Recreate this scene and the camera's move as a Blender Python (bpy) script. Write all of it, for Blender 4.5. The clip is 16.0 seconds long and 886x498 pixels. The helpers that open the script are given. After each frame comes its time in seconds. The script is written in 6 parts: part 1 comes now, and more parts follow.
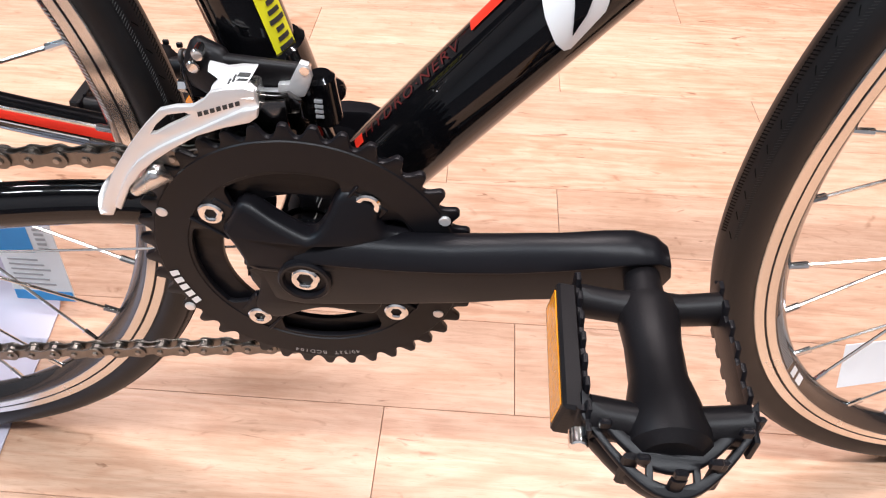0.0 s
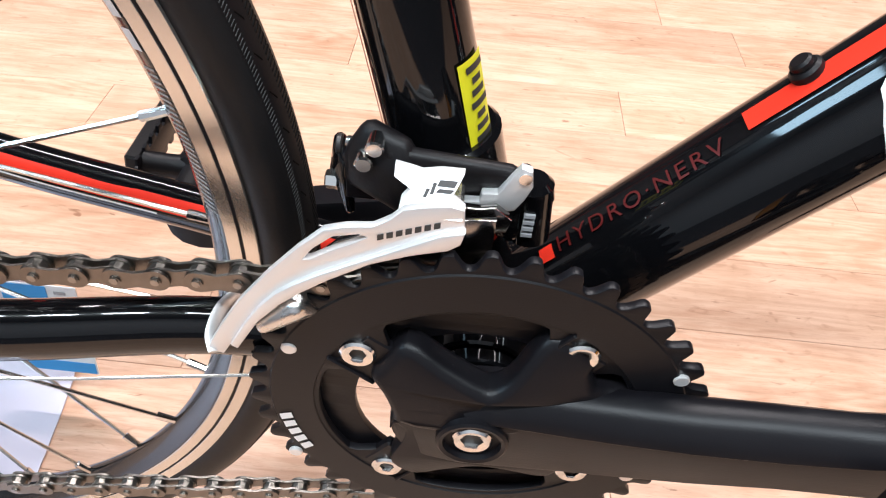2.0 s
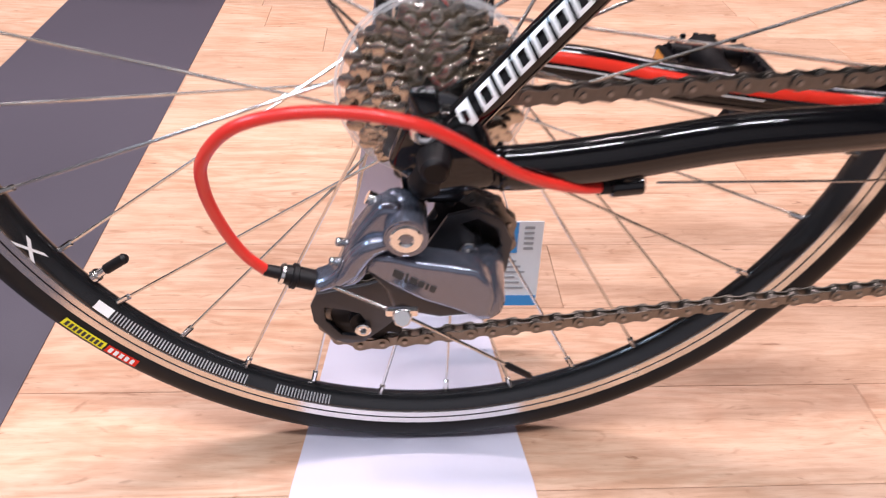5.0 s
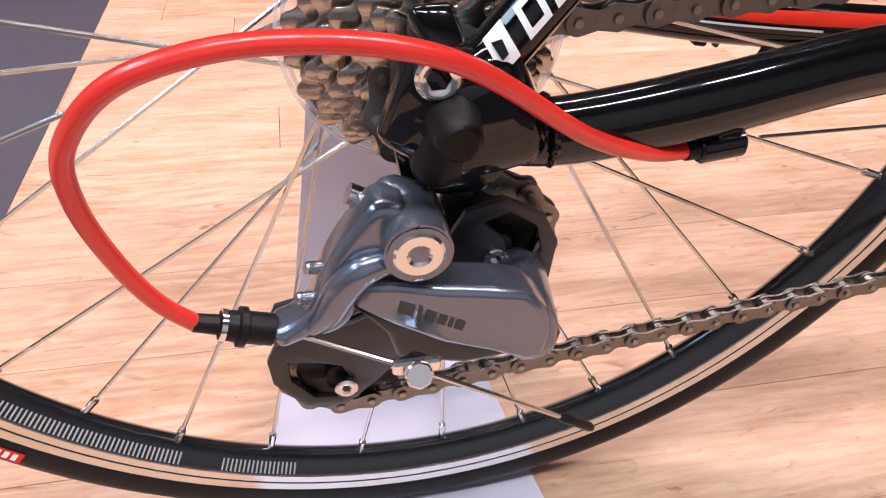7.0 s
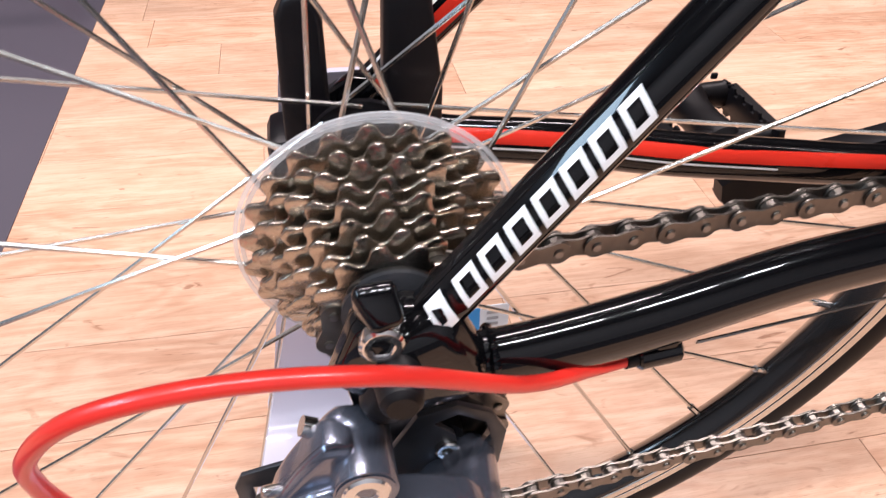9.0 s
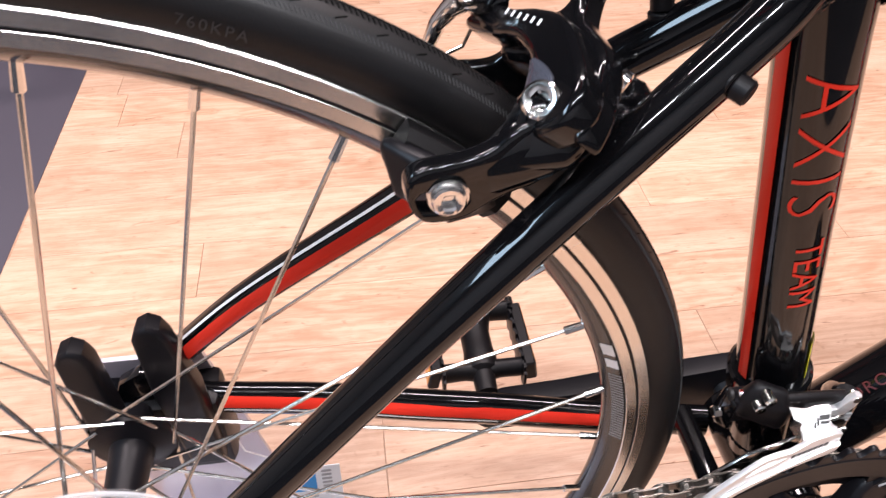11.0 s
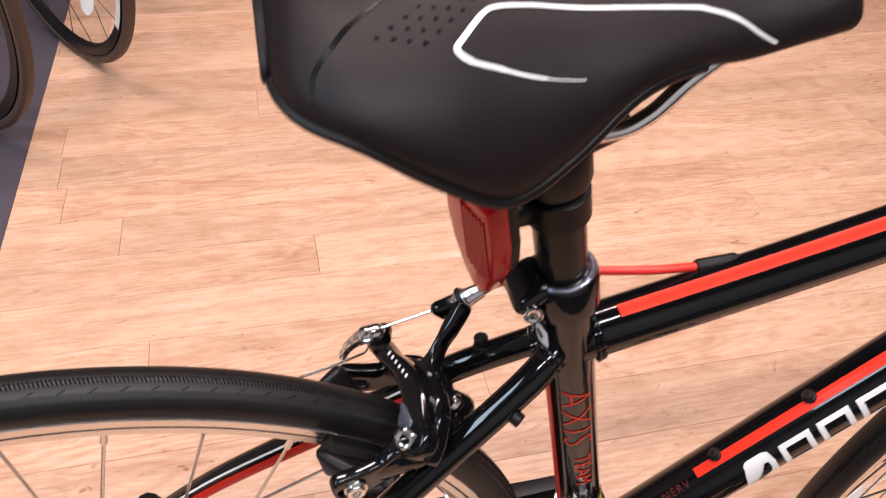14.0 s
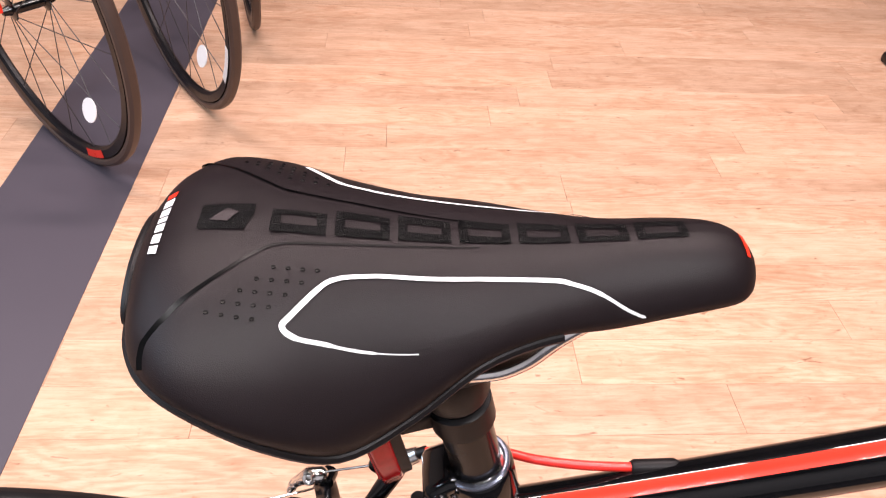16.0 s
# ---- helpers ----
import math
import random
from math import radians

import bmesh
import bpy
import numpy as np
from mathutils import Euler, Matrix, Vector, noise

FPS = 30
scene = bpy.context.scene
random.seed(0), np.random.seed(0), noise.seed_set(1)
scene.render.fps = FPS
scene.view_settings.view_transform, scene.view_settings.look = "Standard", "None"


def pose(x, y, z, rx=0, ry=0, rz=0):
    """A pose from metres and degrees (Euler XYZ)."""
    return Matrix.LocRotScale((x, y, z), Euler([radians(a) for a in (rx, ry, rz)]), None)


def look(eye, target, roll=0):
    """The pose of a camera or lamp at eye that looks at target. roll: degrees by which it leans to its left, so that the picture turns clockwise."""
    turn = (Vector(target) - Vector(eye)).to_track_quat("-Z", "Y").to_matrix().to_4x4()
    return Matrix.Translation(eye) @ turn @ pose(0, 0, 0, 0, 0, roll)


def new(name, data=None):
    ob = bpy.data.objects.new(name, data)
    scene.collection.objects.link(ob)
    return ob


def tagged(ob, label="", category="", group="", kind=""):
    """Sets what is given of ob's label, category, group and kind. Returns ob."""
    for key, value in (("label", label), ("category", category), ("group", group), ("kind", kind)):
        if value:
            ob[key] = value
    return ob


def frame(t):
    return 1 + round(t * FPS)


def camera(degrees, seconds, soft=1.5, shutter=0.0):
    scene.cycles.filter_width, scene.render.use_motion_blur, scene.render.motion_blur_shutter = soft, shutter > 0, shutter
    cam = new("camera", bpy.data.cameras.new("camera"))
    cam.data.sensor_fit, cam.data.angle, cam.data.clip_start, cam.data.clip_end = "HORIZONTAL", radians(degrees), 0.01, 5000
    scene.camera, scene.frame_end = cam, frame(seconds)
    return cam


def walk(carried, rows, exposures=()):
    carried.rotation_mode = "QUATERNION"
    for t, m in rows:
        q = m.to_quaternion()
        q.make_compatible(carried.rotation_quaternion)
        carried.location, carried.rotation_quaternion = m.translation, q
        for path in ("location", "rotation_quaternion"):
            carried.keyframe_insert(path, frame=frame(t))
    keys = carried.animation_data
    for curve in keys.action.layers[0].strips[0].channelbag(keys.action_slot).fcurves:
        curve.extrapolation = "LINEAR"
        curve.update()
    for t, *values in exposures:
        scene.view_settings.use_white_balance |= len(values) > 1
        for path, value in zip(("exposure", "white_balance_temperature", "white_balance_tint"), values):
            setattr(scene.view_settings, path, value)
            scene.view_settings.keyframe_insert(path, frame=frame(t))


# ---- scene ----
EXPOSURES = [(0.0, 0.03, 6600, 14), (1.5, 0.05, 6450, 11), (2.5, 0.12, 6200, 5), (3.9, 0.1, 6250, 6), (4.5, 0.03, 6500, 15), (5.0, -0.13, 6700, 21), (8.0, -0.11, 6700, 18), (9.5, -0.08, 6700, 18), (10.0, -0.22, 6900, 22), (12.5, 0.18, 6350, 11), (13.0, 0.13, 6400, 12), (13.5, -0.04, 6800, 17), (14.0, -0.40, 7200, 22), (14.5, -0.31, 7050, 20), (15.0, -0.06, 7050, 20), (16.0, -0.06, 7150, 22)]
# ---- camera and its walk ----
cam = camera(62.97, 16.0, soft=1.15, shutter=0.3)
# seconds, eye, target, roll
PATH = [
    (0, (0.0782, -0.2857, 0.5401), (0.0379, 0.4134, -0.1738), 1.16),
    (0.5, (0.0697, -0.2807, 0.5385), (0.0289, 0.4134, -0.1802), 0.77),
    (1, (0.0441, -0.2648, 0.5333), (0.0013, 0.4312, -0.1835), 1.05),
    (1.5, (-0.0011, -0.2184, 0.5234), (-0.0297, 0.4861, -0.1858), 2.48),
    (2, (-0.0145, -0.1958, 0.5101), (-0.0244, 0.5157, -0.1925), 5.33),
    (2.5, (-0.0180, -0.2008, 0.5113), (-0.0189, 0.5143, -0.1878), 6.86),
    (3, (-0.0468, -0.2322, 0.5410), (-0.0399, 0.4910, -0.1496), 7.80),
    (3.5, (-0.0975, -0.2798, 0.5927), (-0.0513, 0.4464, -0.0932), 9.57),
    (4, (-0.1681, -0.3581, 0.6219), (-0.1143, 0.3712, -0.0602), 8.82),
    (4.5, (-0.2981, -0.4134, 0.6034), (-0.2210, 0.3443, -0.0446), 7.28),
    (5, (-0.3817, -0.3576, 0.4759), (-0.3155, 0.4262, -0.1416), 3.04),
    (5.2, (-0.3946, -0.3306, 0.4408), (-0.3121, 0.4654, -0.1590), 2.99),
    (7.5, (-0.4041, -0.2502, 0.4064), (-0.2347, 0.5060, -0.2256), 2.05),
    (8, (-0.4043, -0.2335, 0.4520), (-0.2385, 0.5075, -0.1987), 2.23),
    (8.5, (-0.4031, -0.2237, 0.4610), (-0.2382, 0.5216, -0.1850), 2.47),
    (9, (-0.3836, -0.2232, 0.4773), (-0.2155, 0.5233, -0.1665), 2.51),
    (9.5, (-0.3642, -0.2164, 0.5292), (-0.2415, 0.5130, -0.1438), 0.75),
    (10, (-0.2989, -0.2180, 0.6092), (-0.2362, 0.4910, -0.0932), -1.59),
    (10.2, (-0.2625, -0.2211, 0.6284), (-0.2053, 0.4982, -0.0640), -1.85),
    (12.3, (-0.2118, -0.1700, 0.6984), (-0.0023, 0.5297, 0.0153), 6.40),
    (12.5, (-0.2108, -0.1720, 0.7019), (-0.0074, 0.5319, 0.0213), 5.73),
    (13, (-0.2189, -0.1835, 0.7195), (-0.0149, 0.5215, 0.0403), 4.55),
    (13.5, (-0.2329, -0.2090, 0.7957), (-0.0387, 0.4907, 0.1082), 4.42),
    (14, (-0.2210, -0.2294, 0.8947), (-0.0104, 0.4618, 0.2034), 5.30),
    (14.5, (-0.1741, -0.2135, 0.9405), (-0.0161, 0.4824, 0.2399), 4.60),
    (15, (-0.1345, -0.2021, 0.9600), (-0.0480, 0.5125, 0.2658), 3.29),
    (15.5, (-0.1294, -0.1949, 0.9631), (-0.0649, 0.5230, 0.2699), 3.59),
    (16, (-0.1301, -0.1985, 0.9630), (-0.0639, 0.5445, 0.2969), 3.91),
]
walk(cam, [(t, look(eye, target, roll)) for t, eye, target, roll in PATH], exposures=EXPOSURES)

# ---- world and lights ----
world = bpy.data.worlds.new("world")
scene.world = world
world.use_nodes = True
world.node_tree.nodes["Background"].inputs[0].default_value = (0.8, 0.85, 0.9, 1)
world.node_tree.nodes["Background"].inputs[1].default_value = 0.05


def ceiling_lamp(x, y, z, sx, sy, watts, colour, rz=0):
    lamp = bpy.data.lights.new("ceiling_lamp", "AREA")
    lamp.shape, lamp.size, lamp.size_y, lamp.energy, lamp.color = "RECTANGLE", sx, sy, watts, colour
    ob = new("ceiling_lamp", lamp)
    ob.matrix_world = pose(x, y, z, 0, 0, rz)
    return ob


# two rows of strip lamps, the front one in short lengths
LAMPS = [(x, -1.0, 0.36, 0.16, 26) for x in (-1.45, -0.9, -0.35, 0.35, 0.9, 1.45)] + [(x, 1.2, 1.5, 0.16, 77) for x in (-0.9, 0.9)]
for lx, ly, sx, sy, watts in LAMPS:
    ceiling_lamp(lx, ly, 3.1, sx, sy, watts, (0.88, 0.95, 1.0) if ly < 0 else (1.0, 0.925, 0.93))
side_lamp = ceiling_lamp(-2.7, -0.3, 2.5, 0.5, 2.0, 66, (0.55, 0.80, 1.0))
side_lamp.matrix_world = pose(-2.7, -0.3, 2.5, 0, -48, 0)

# ---- building helpers ----
BB = Vector((0, 0, 0.284))
AXLE = Vector((-0.362, 0, 0.3137))

FZ = 0.0145
FRONT = Vector((0.516, 0, 0.3137))


def V(*a):
    return Vector(a)


def part(name, bm, material, parent=None, label="", angle=35):
    """Links a bmesh (or a mesh) as one object under its thing."""
    if isinstance(bm, bmesh.types.BMesh):
        bmesh.ops.recalc_face_normals(bm, faces=bm.faces)
        me = bpy.data.meshes.new(name)
        bm.to_mesh(me)
        bm.free()
    else:
        me = bm
    me.shade_smooth()
    me.set_sharp_from_angle(angle=radians(angle))
    me.materials.clear()
    me.materials.append(material)
    ob = new(name, me)
    if parent is not None:
        ob.parent = parent
    if label:
        tagged(ob, label)
    return ob


def piece(name, me, parent, m):
    """One more object on a mesh that alike pieces share."""
    ob = new(name, me)
    ob.parent = parent
    ob.matrix_basis = m
    return ob


def mesh_of(bm, material, angle=35):
    bmesh.ops.recalc_face_normals(bm, faces=bm.faces)
    me = bpy.data.meshes.new("piece")
    bm.to_mesh(me)
    bm.free()
    me.shade_smooth()
    me.set_sharp_from_angle(angle=radians(angle))
    me.materials.append(material)
    return me


def smooth_path(pts, n=6):
    """Catmull-Rom through the points."""
    pts = [Vector(p) for p in pts]
    out = []
    for i in range(len(pts) - 1):
        p0, p1, p2, p3 = pts[max(i - 1, 0)], pts[i], pts[i + 1], pts[min(i + 2, len(pts) - 1)]
        for k in range(n):
            t = k / n
            out.append(0.5 * ((2 * p1) + (p2 - p0) * t + (2 * p0 - 5 * p1 + 4 * p2 - p3) * t * t + (3 * p1 - p0 - 3 * p2 + p3) * t ** 3))
    out.append(pts[-1])
    return out


def spread(vals, n):
    """Linear steps between values, to go with smooth_path."""
    out = []
    for i in range(len(vals) - 1):
        for k in range(n):
            t = k / n
            a, b = vals[i], vals[i + 1]
            out.append(tuple(u + (w - u) * t for u, w in zip(a, b)) if isinstance(a, tuple) else a + (b - a) * t)
    out.append(vals[-1])
    return out


def tube(bm, pts, r, seg=16, caps=True, up=(0, 1, 0)):
    """A sweep of round (r) or oval ((across, up)) rings along the points."""
    pts = [Vector(p) for p in pts]
    radii = r if isinstance(r, list) else [r] * len(pts)
    up = Vector(up)
    rings = []
    for i, p in enumerate(pts):
        t = (pts[min(i + 1, len(pts) - 1)] - pts[max(i - 1, 0)]).normalized()
        side = up - t * up.dot(t)
        if side.length < 1e-4:
            side = V(0, 0, 1) - t * t.z
        side.normalize()
        other = t.cross(side)
        up = side
        ra, rb = radii[i] if isinstance(radii[i], tuple) else (radii[i], radii[i])
        rings.append([bm.verts.new(p + side * ra * math.cos(2 * math.pi * k / seg) + other * rb * math.sin(2 * math.pi * k / seg)) for k in range(seg)])
    for a, b in zip(rings, rings[1:]):
        for k in range(seg):
            bm.faces.new((a[k], a[(k + 1) % seg], b[(k + 1) % seg], b[k]))
    if caps:
        bm.faces.new(rings[0][::-1])
        bm.faces.new(rings[-1])
    return bm


def cyl(bm, a, b, r, r2=None, seg=20, chamfer=0.0):
    a, b = Vector(a), Vector(b)
    r2 = r if r2 is None else r2
    if chamfer:
        d = (b - a).normalized() * chamfer
        tube(bm, [a, a + d, b - d, b], [r - chamfer, r, r2, r2 - chamfer], seg)
    else:
        tube(bm, [a, b], [r, r2], seg)
    return bm


def lathe(bm, profile, centre, seg=96, closed=True, arc=(0.0, 2 * math.pi)):
    """Turns a profile of (radius, y) about the wheel's axis."""
    full = abs(arc[1] - arc[0] - 2 * math.pi) < 1e-6
    n = seg if full else seg + 1
    rings = []
    for k in range(n):
        a = arc[0] + (arc[1] - arc[0]) * k / seg
        rings.append([bm.verts.new((centre[0] + r * math.cos(a), centre[1] + y, centre[2] + r * math.sin(a))) for r, y in profile])
    m = len(profile)
    for k in range(seg):
        a, b = rings[k], rings[(k + 1) % n]
        for i in range(m if closed else m - 1):
            bm.faces.new((a[i], a[(i + 1) % m], b[(i + 1) % m], b[i]))
    return bm


def box(bm, lo, hi, m=None):
    vs = [bm.verts.new(Vector((x, y, z)) if m is None else m @ Vector((x, y, z))) for x in (lo[0], hi[0]) for y in (lo[1], hi[1]) for z in (lo[2], hi[2])]
    for f in ((0, 1, 3, 2), (4, 6, 7, 5), (0, 4, 5, 1), (2, 3, 7, 6), (0, 2, 6, 4), (1, 5, 7, 3)):
        bm.faces.new([vs[i] for i in f])
    return bm


def rounded_box(lo, hi, r, seg=2, m=None):
    bm = box(bmesh.new(), lo, hi, m)
    bmesh.ops.bevel(bm, geom=list(bm.edges), offset=r, segments=seg, profile=0.5, affect="EDGES")
    return bm


def blob(items, bm=None, level=2):
    """The convex skin round spheres (point, radius)."""
    own = bmesh.new()
    for p, r in items:
        bmesh.ops.create_icosphere(own, subdivisions=level, radius=r, matrix=Matrix.Translation(p))
    for f in list(own.faces):
        own.faces.remove(f)
    for e in list(own.edges):
        own.edges.remove(e)
    res = bmesh.ops.convex_hull(own, input=list(own.verts))
    junk = [g for g in res["geom_interior"] if isinstance(g, bmesh.types.BMVert)]
    bmesh.ops.delete(own, geom=junk, context="VERTS")
    loose = [v for v in own.verts if not v.link_faces]
    bmesh.ops.delete(own, geom=loose, context="VERTS")
    if bm is None:
        return own
    merge(bm, own)
    return bm


def merge(bm, other):
    me = bpy.data.meshes.new("tmp")
    other.to_mesh(me)
    other.free()
    bm.from_mesh(me)
    bpy.data.meshes.remove(me)
    return bm


def flat(loops, half=0.001, bevel=0.0, m=None, smooth=0):
    """A plate cut from 2D loops (the first outer, the others holes), as a mesh. In the wheel's plane unless m is given."""
    cu = bpy.data.curves.new("plate", "CURVE")
    cu.dimensions, cu.fill_mode, cu.extrude, cu.bevel_depth, cu.bevel_resolution, cu.offset = "2D", "BOTH", max(half - bevel, 0), bevel, 1 if bevel < 0.0018 else 4, -bevel
    for loop in loops:
        sp = cu.splines.new("POLY")
        sp.points.add(len(loop) - 1)
        for q, (x, y) in zip(sp.points, loop):
            q.co = (x, y, 0, 1)
        sp.use_cyclic_u = True
    return curve_mesh(cu, m if m is not None else pose(0, 0, 0, 90))


def round_loop(pts, n=5):
    """A smooth closed outline through 2D points."""
    out, k = [], len(pts)
    for i in range(k):
        p = [Vector(pts[(i + j) % k]) for j in (-1, 0, 1, 2)]
        for q in range(n):
            t = q / n
            v = 0.5 * (2 * p[1] + (p[2] - p[0]) * t + (2 * p[0] - 5 * p[1] + 4 * p[2] - p[3]) * t * t + (3 * p[1] - p[0] - 3 * p[2] + p[3]) * t ** 3)
            out.append((v.x, v.y))
    return out


def curve_mesh(cu, m):
    ob = new("tmp", cu)
    bpy.context.view_layer.update()
    me = bpy.data.meshes.new_from_object(ob.evaluated_get(bpy.context.evaluated_depsgraph_get()))
    bpy.data.objects.remove(ob)
    bpy.data.curves.remove(cu)
    me.transform(m)
    bm = bmesh.new()
    bm.from_mesh(me)
    bmesh.ops.remove_doubles(bm, verts=bm.verts, dist=1e-6)
    bm.to_mesh(me)
    bm.free()
    return me


def at_y(y):
    return pose(0, y, 0, 90)


def lettering(words, size, spacing=1.0, thin=0.0):
    cu = bpy.data.curves.new("words", "FONT")
    cu.body, cu.size, cu.space_character = words, size, spacing
    cu.align_x, cu.align_y = "CENTER", "CENTER"
    cu.resolution_u = 3
    cu.offset = -thin
    me = curve_mesh(cu, Matrix())
    bm = bmesh.new()
    bm.from_mesh(me)
    dice(bm, size * 0.12)
    bm.to_mesh(me)
    bm.free()
    return me


def dice(bm, cut):
    """Splits a flat mesh into small pieces so that it can bend."""
    bmesh.ops.triangulate(bm, faces=bm.faces)
    for _ in range(5):
        long = [e for e in bm.edges if e.calc_length() > cut]
        if not long:
            break
        bmesh.ops.subdivide_edges(bm, edges=long, cuts=1)
        bmesh.ops.triangulate(bm, faces=bm.faces)


def shapes(loop_sets, cut=0.004):
    """A flat mesh of polygons, each diced into small quads-and-triangles so that it can bend."""
    bm = bmesh.new()
    for loop in loop_sets:
        bm.faces.new([bm.verts.new((x, y, 0)) for x, y in loop])
    dice(bm, cut)
    me = bpy.data.meshes.new("shapes")
    bm.to_mesh(me)
    bm.free()
    return me


def wrap(me, p0, along, out, r, lift=0.0004, turn=0.0):
    """Bends a flat mesh (x along, y round) onto a tube of radius r (a number, or a function of the way along)."""
    p0, d = Vector(p0), Vector(along).normalized()
    n = Vector(out)
    n = (n - d * n.dot(d)).normalized()
    b = n.cross(d)
    for v in me.vertices:
        rr = (r(v.co.x) if callable(r) else r) + lift
        a = v.co.y / rr + turn
        v.co = p0 + d * v.co.x + (n * math.cos(a) + b * math.sin(a)) * rr
    me.update()
    return me


def wrap_along(me, pts, s0, out, r, lift=0.0008):
    """Bends a flat mesh (x along, y round) onto a curved tube that runs through the points."""
    path = smooth_path(pts, 12)
    cum = [0.0]
    for a, b in zip(path, path[1:]):
        cum.append(cum[-1] + (b - a).length)
    for v in me.vertices:
        s = min(max(s0 + v.co.x, 0.0), cum[-1] - 1e-5)
        j = max(k for k in range(len(cum) - 1) if cum[k] <= s)
        d = (path[j + 1] - path[j]).normalized()
        p = path[j] + d * (s - cum[j])
        n = Vector(out)
        n = (n - d * n.dot(d)).normalized()
        a = v.co.y / (r + lift)
        v.co = p + (n * math.cos(a) + n.cross(d) * math.sin(a)) * (r + lift)
    me.update()
    return me


def gear(teeth, radius, root=0.0036, tip=0.0030, phase=0.0):
    """The outline of a chain wheel of that pitch radius."""
    loop = []
    for i in range(teeth):
        a0 = 2 * math.pi * i / teeth + phase
        w = 2 * math.pi / teeth
        for f, h in ((-0.5, -root), (-0.40, -root * 0.9), (-0.31, -root * 0.58), (-0.235, 0.0), (-0.15, tip * 0.8), (-0.05, tip), (0.07, tip * 0.95), (0.15, tip * 0.6), (0.22, -root * 0.1), (0.30, -root * 0.58), (0.40, -root * 0.9)):
            loop.append(((radius + h) * math.cos(a0 + f * w), (radius + h) * math.sin(a0 + f * w)))
    return loop


def ring_loop(r, n=32, cx=0.0, cy=0.0):
    return [(cx + r * math.cos(2 * math.pi * k / n), cy + r * math.sin(2 * math.pi * k / n)) for k in range(n)]

# ---- materials ----
def surf(name, base, rough=0.5, metal=0.0, coat=0.0, vary=0.12, scale=40.0, bump=0.0, bump_scale=400.0, rough_vary=0.08, stretch=None, spec=0.5):
    """A surface with a large and a small variation of tone and gloss, and fine relief. Scales are per metre."""
    m = bpy.data.materials.new(name)
    m.use_nodes = True
    nt = m.node_tree
    b = nt.nodes["Principled BSDF"]
    b.inputs["Metallic"].default_value = metal
    b.inputs["Coat Weight"].default_value = coat
    b.inputs["Coat Roughness"].default_value = 0.04
    b.inputs["Specular IOR Level"].default_value = spec
    co = nt.nodes.new("ShaderNodeTexCoord")
    src = co.outputs["Object"]
    if stretch:
        mp = nt.nodes.new("ShaderNodeMapping")
        mp.inputs["Scale"].default_value = stretch
        nt.links.new(src, mp.inputs[0])
        src = mp.outputs[0]
    big = nt.nodes.new("ShaderNodeTexNoise")
    big.inputs["Scale"].default_value, big.inputs["Detail"].default_value = scale, 4
    small = nt.nodes.new("ShaderNodeTexNoise")
    small.inputs["Scale"].default_value, small.inputs["Detail"].default_value = bump_scale, 3
    nt.links.new(src, big.inputs[0]), nt.links.new(src, small.inputs[0])
    mix = nt.nodes.new("ShaderNodeMix")
    mix.data_type = "RGBA"
    mix.inputs[6].default_value = (*[c * (1 - vary) for c in base], 1)
    mix.inputs[7].default_value = (*[min(1, c * (1 + vary)) for c in base], 1)
    nt.links.new(big.outputs[0], mix.inputs[0])
    nt.links.new(mix.outputs[2], b.inputs["Base Color"])
    mr = nt.nodes.new("ShaderNodeMapRange")
    mr.inputs[3].default_value, mr.inputs[4].default_value = max(0.01, rough - rough_vary), min(1, rough + rough_vary)
    nt.links.new(big.outputs[0], mr.inputs[0])
    nt.links.new(mr.outputs[0], b.inputs["Roughness"])
    if bump:
        bp = nt.nodes.new("ShaderNodeBump")
        bp.inputs["Strength"].default_value, bp.inputs["Distance"].default_value = bump, 0.001
        nt.links.new(small.outputs[0], bp.inputs["Height"])
        nt.links.new(bp.outputs[0], b.inputs["Normal"])
    return m


GLOSS_BLACK = surf("gloss_black_paint", (0.0028, 0.0028, 0.0034), 0.2, coat=0.9, vary=0.2, rough_vary=0.04, spec=0.04, bump=0.015, bump_scale=900)
GLOSS_BLACK.node_tree.nodes["Principled BSDF"].inputs["Coat IOR"].default_value = 1.46
MATTE_BLACK = surf("satin_black_metal", (0.0058, 0.0052, 0.0066), 0.38, vary=0.25, spec=0.22, bump=0.06, bump_scale=1500)
PLASTIC_BLACK = surf("black_plastic", (0.0075, 0.0062, 0.0068), 0.44, vary=0.25, spec=0.22, bump=0.08, bump_scale=1200)
BROWN_BLACK = surf("dark_anodised", (0.02, 0.017, 0.016), 0.4, vary=0.2, bump=0.1, bump_scale=1500)
RUBBER = surf("tyre_rubber", (0.0065, 0.0058, 0.0062), 0.46, spec=0.32, vary=0.3, bump=0.07, bump_scale=900, scale=60)
RED = surf("red_paint", (0.72, 0.035, 0.018), 0.3, coat=0.1, vary=0.08, spec=0.1)
DARK_RED = surf("faint_red_print", (0.075, 0.004, 0.004), 0.4, vary=0.08)
RIM_BLACK = surf("rim_black", (0.006, 0.0065, 0.0075), 0.24, coat=0.5, vary=0.2, bump=0.03, bump_scale=1200)
RED_CABLE = surf("red_cable_plastic", (0.75, 0.03, 0.02), 0.3, coat=0.3, vary=0.1)
WHITE = surf("white_decal", (0.82, 0.82, 0.82), 0.35, vary=0.05)
GREY_TEXT = surf("grey_print", (0.35, 0.35, 0.36), 0.4, vary=0.05)
DARK_TEXT = surf("dark_print", (0.03, 0.03, 0.03), 0.5, vary=0.05)
SILVER = surf("brushed_aluminium", (0.72, 0.71, 0.69), 0.27, metal=1.0, vary=0.06, bump=0.05, bump_scale=1500)
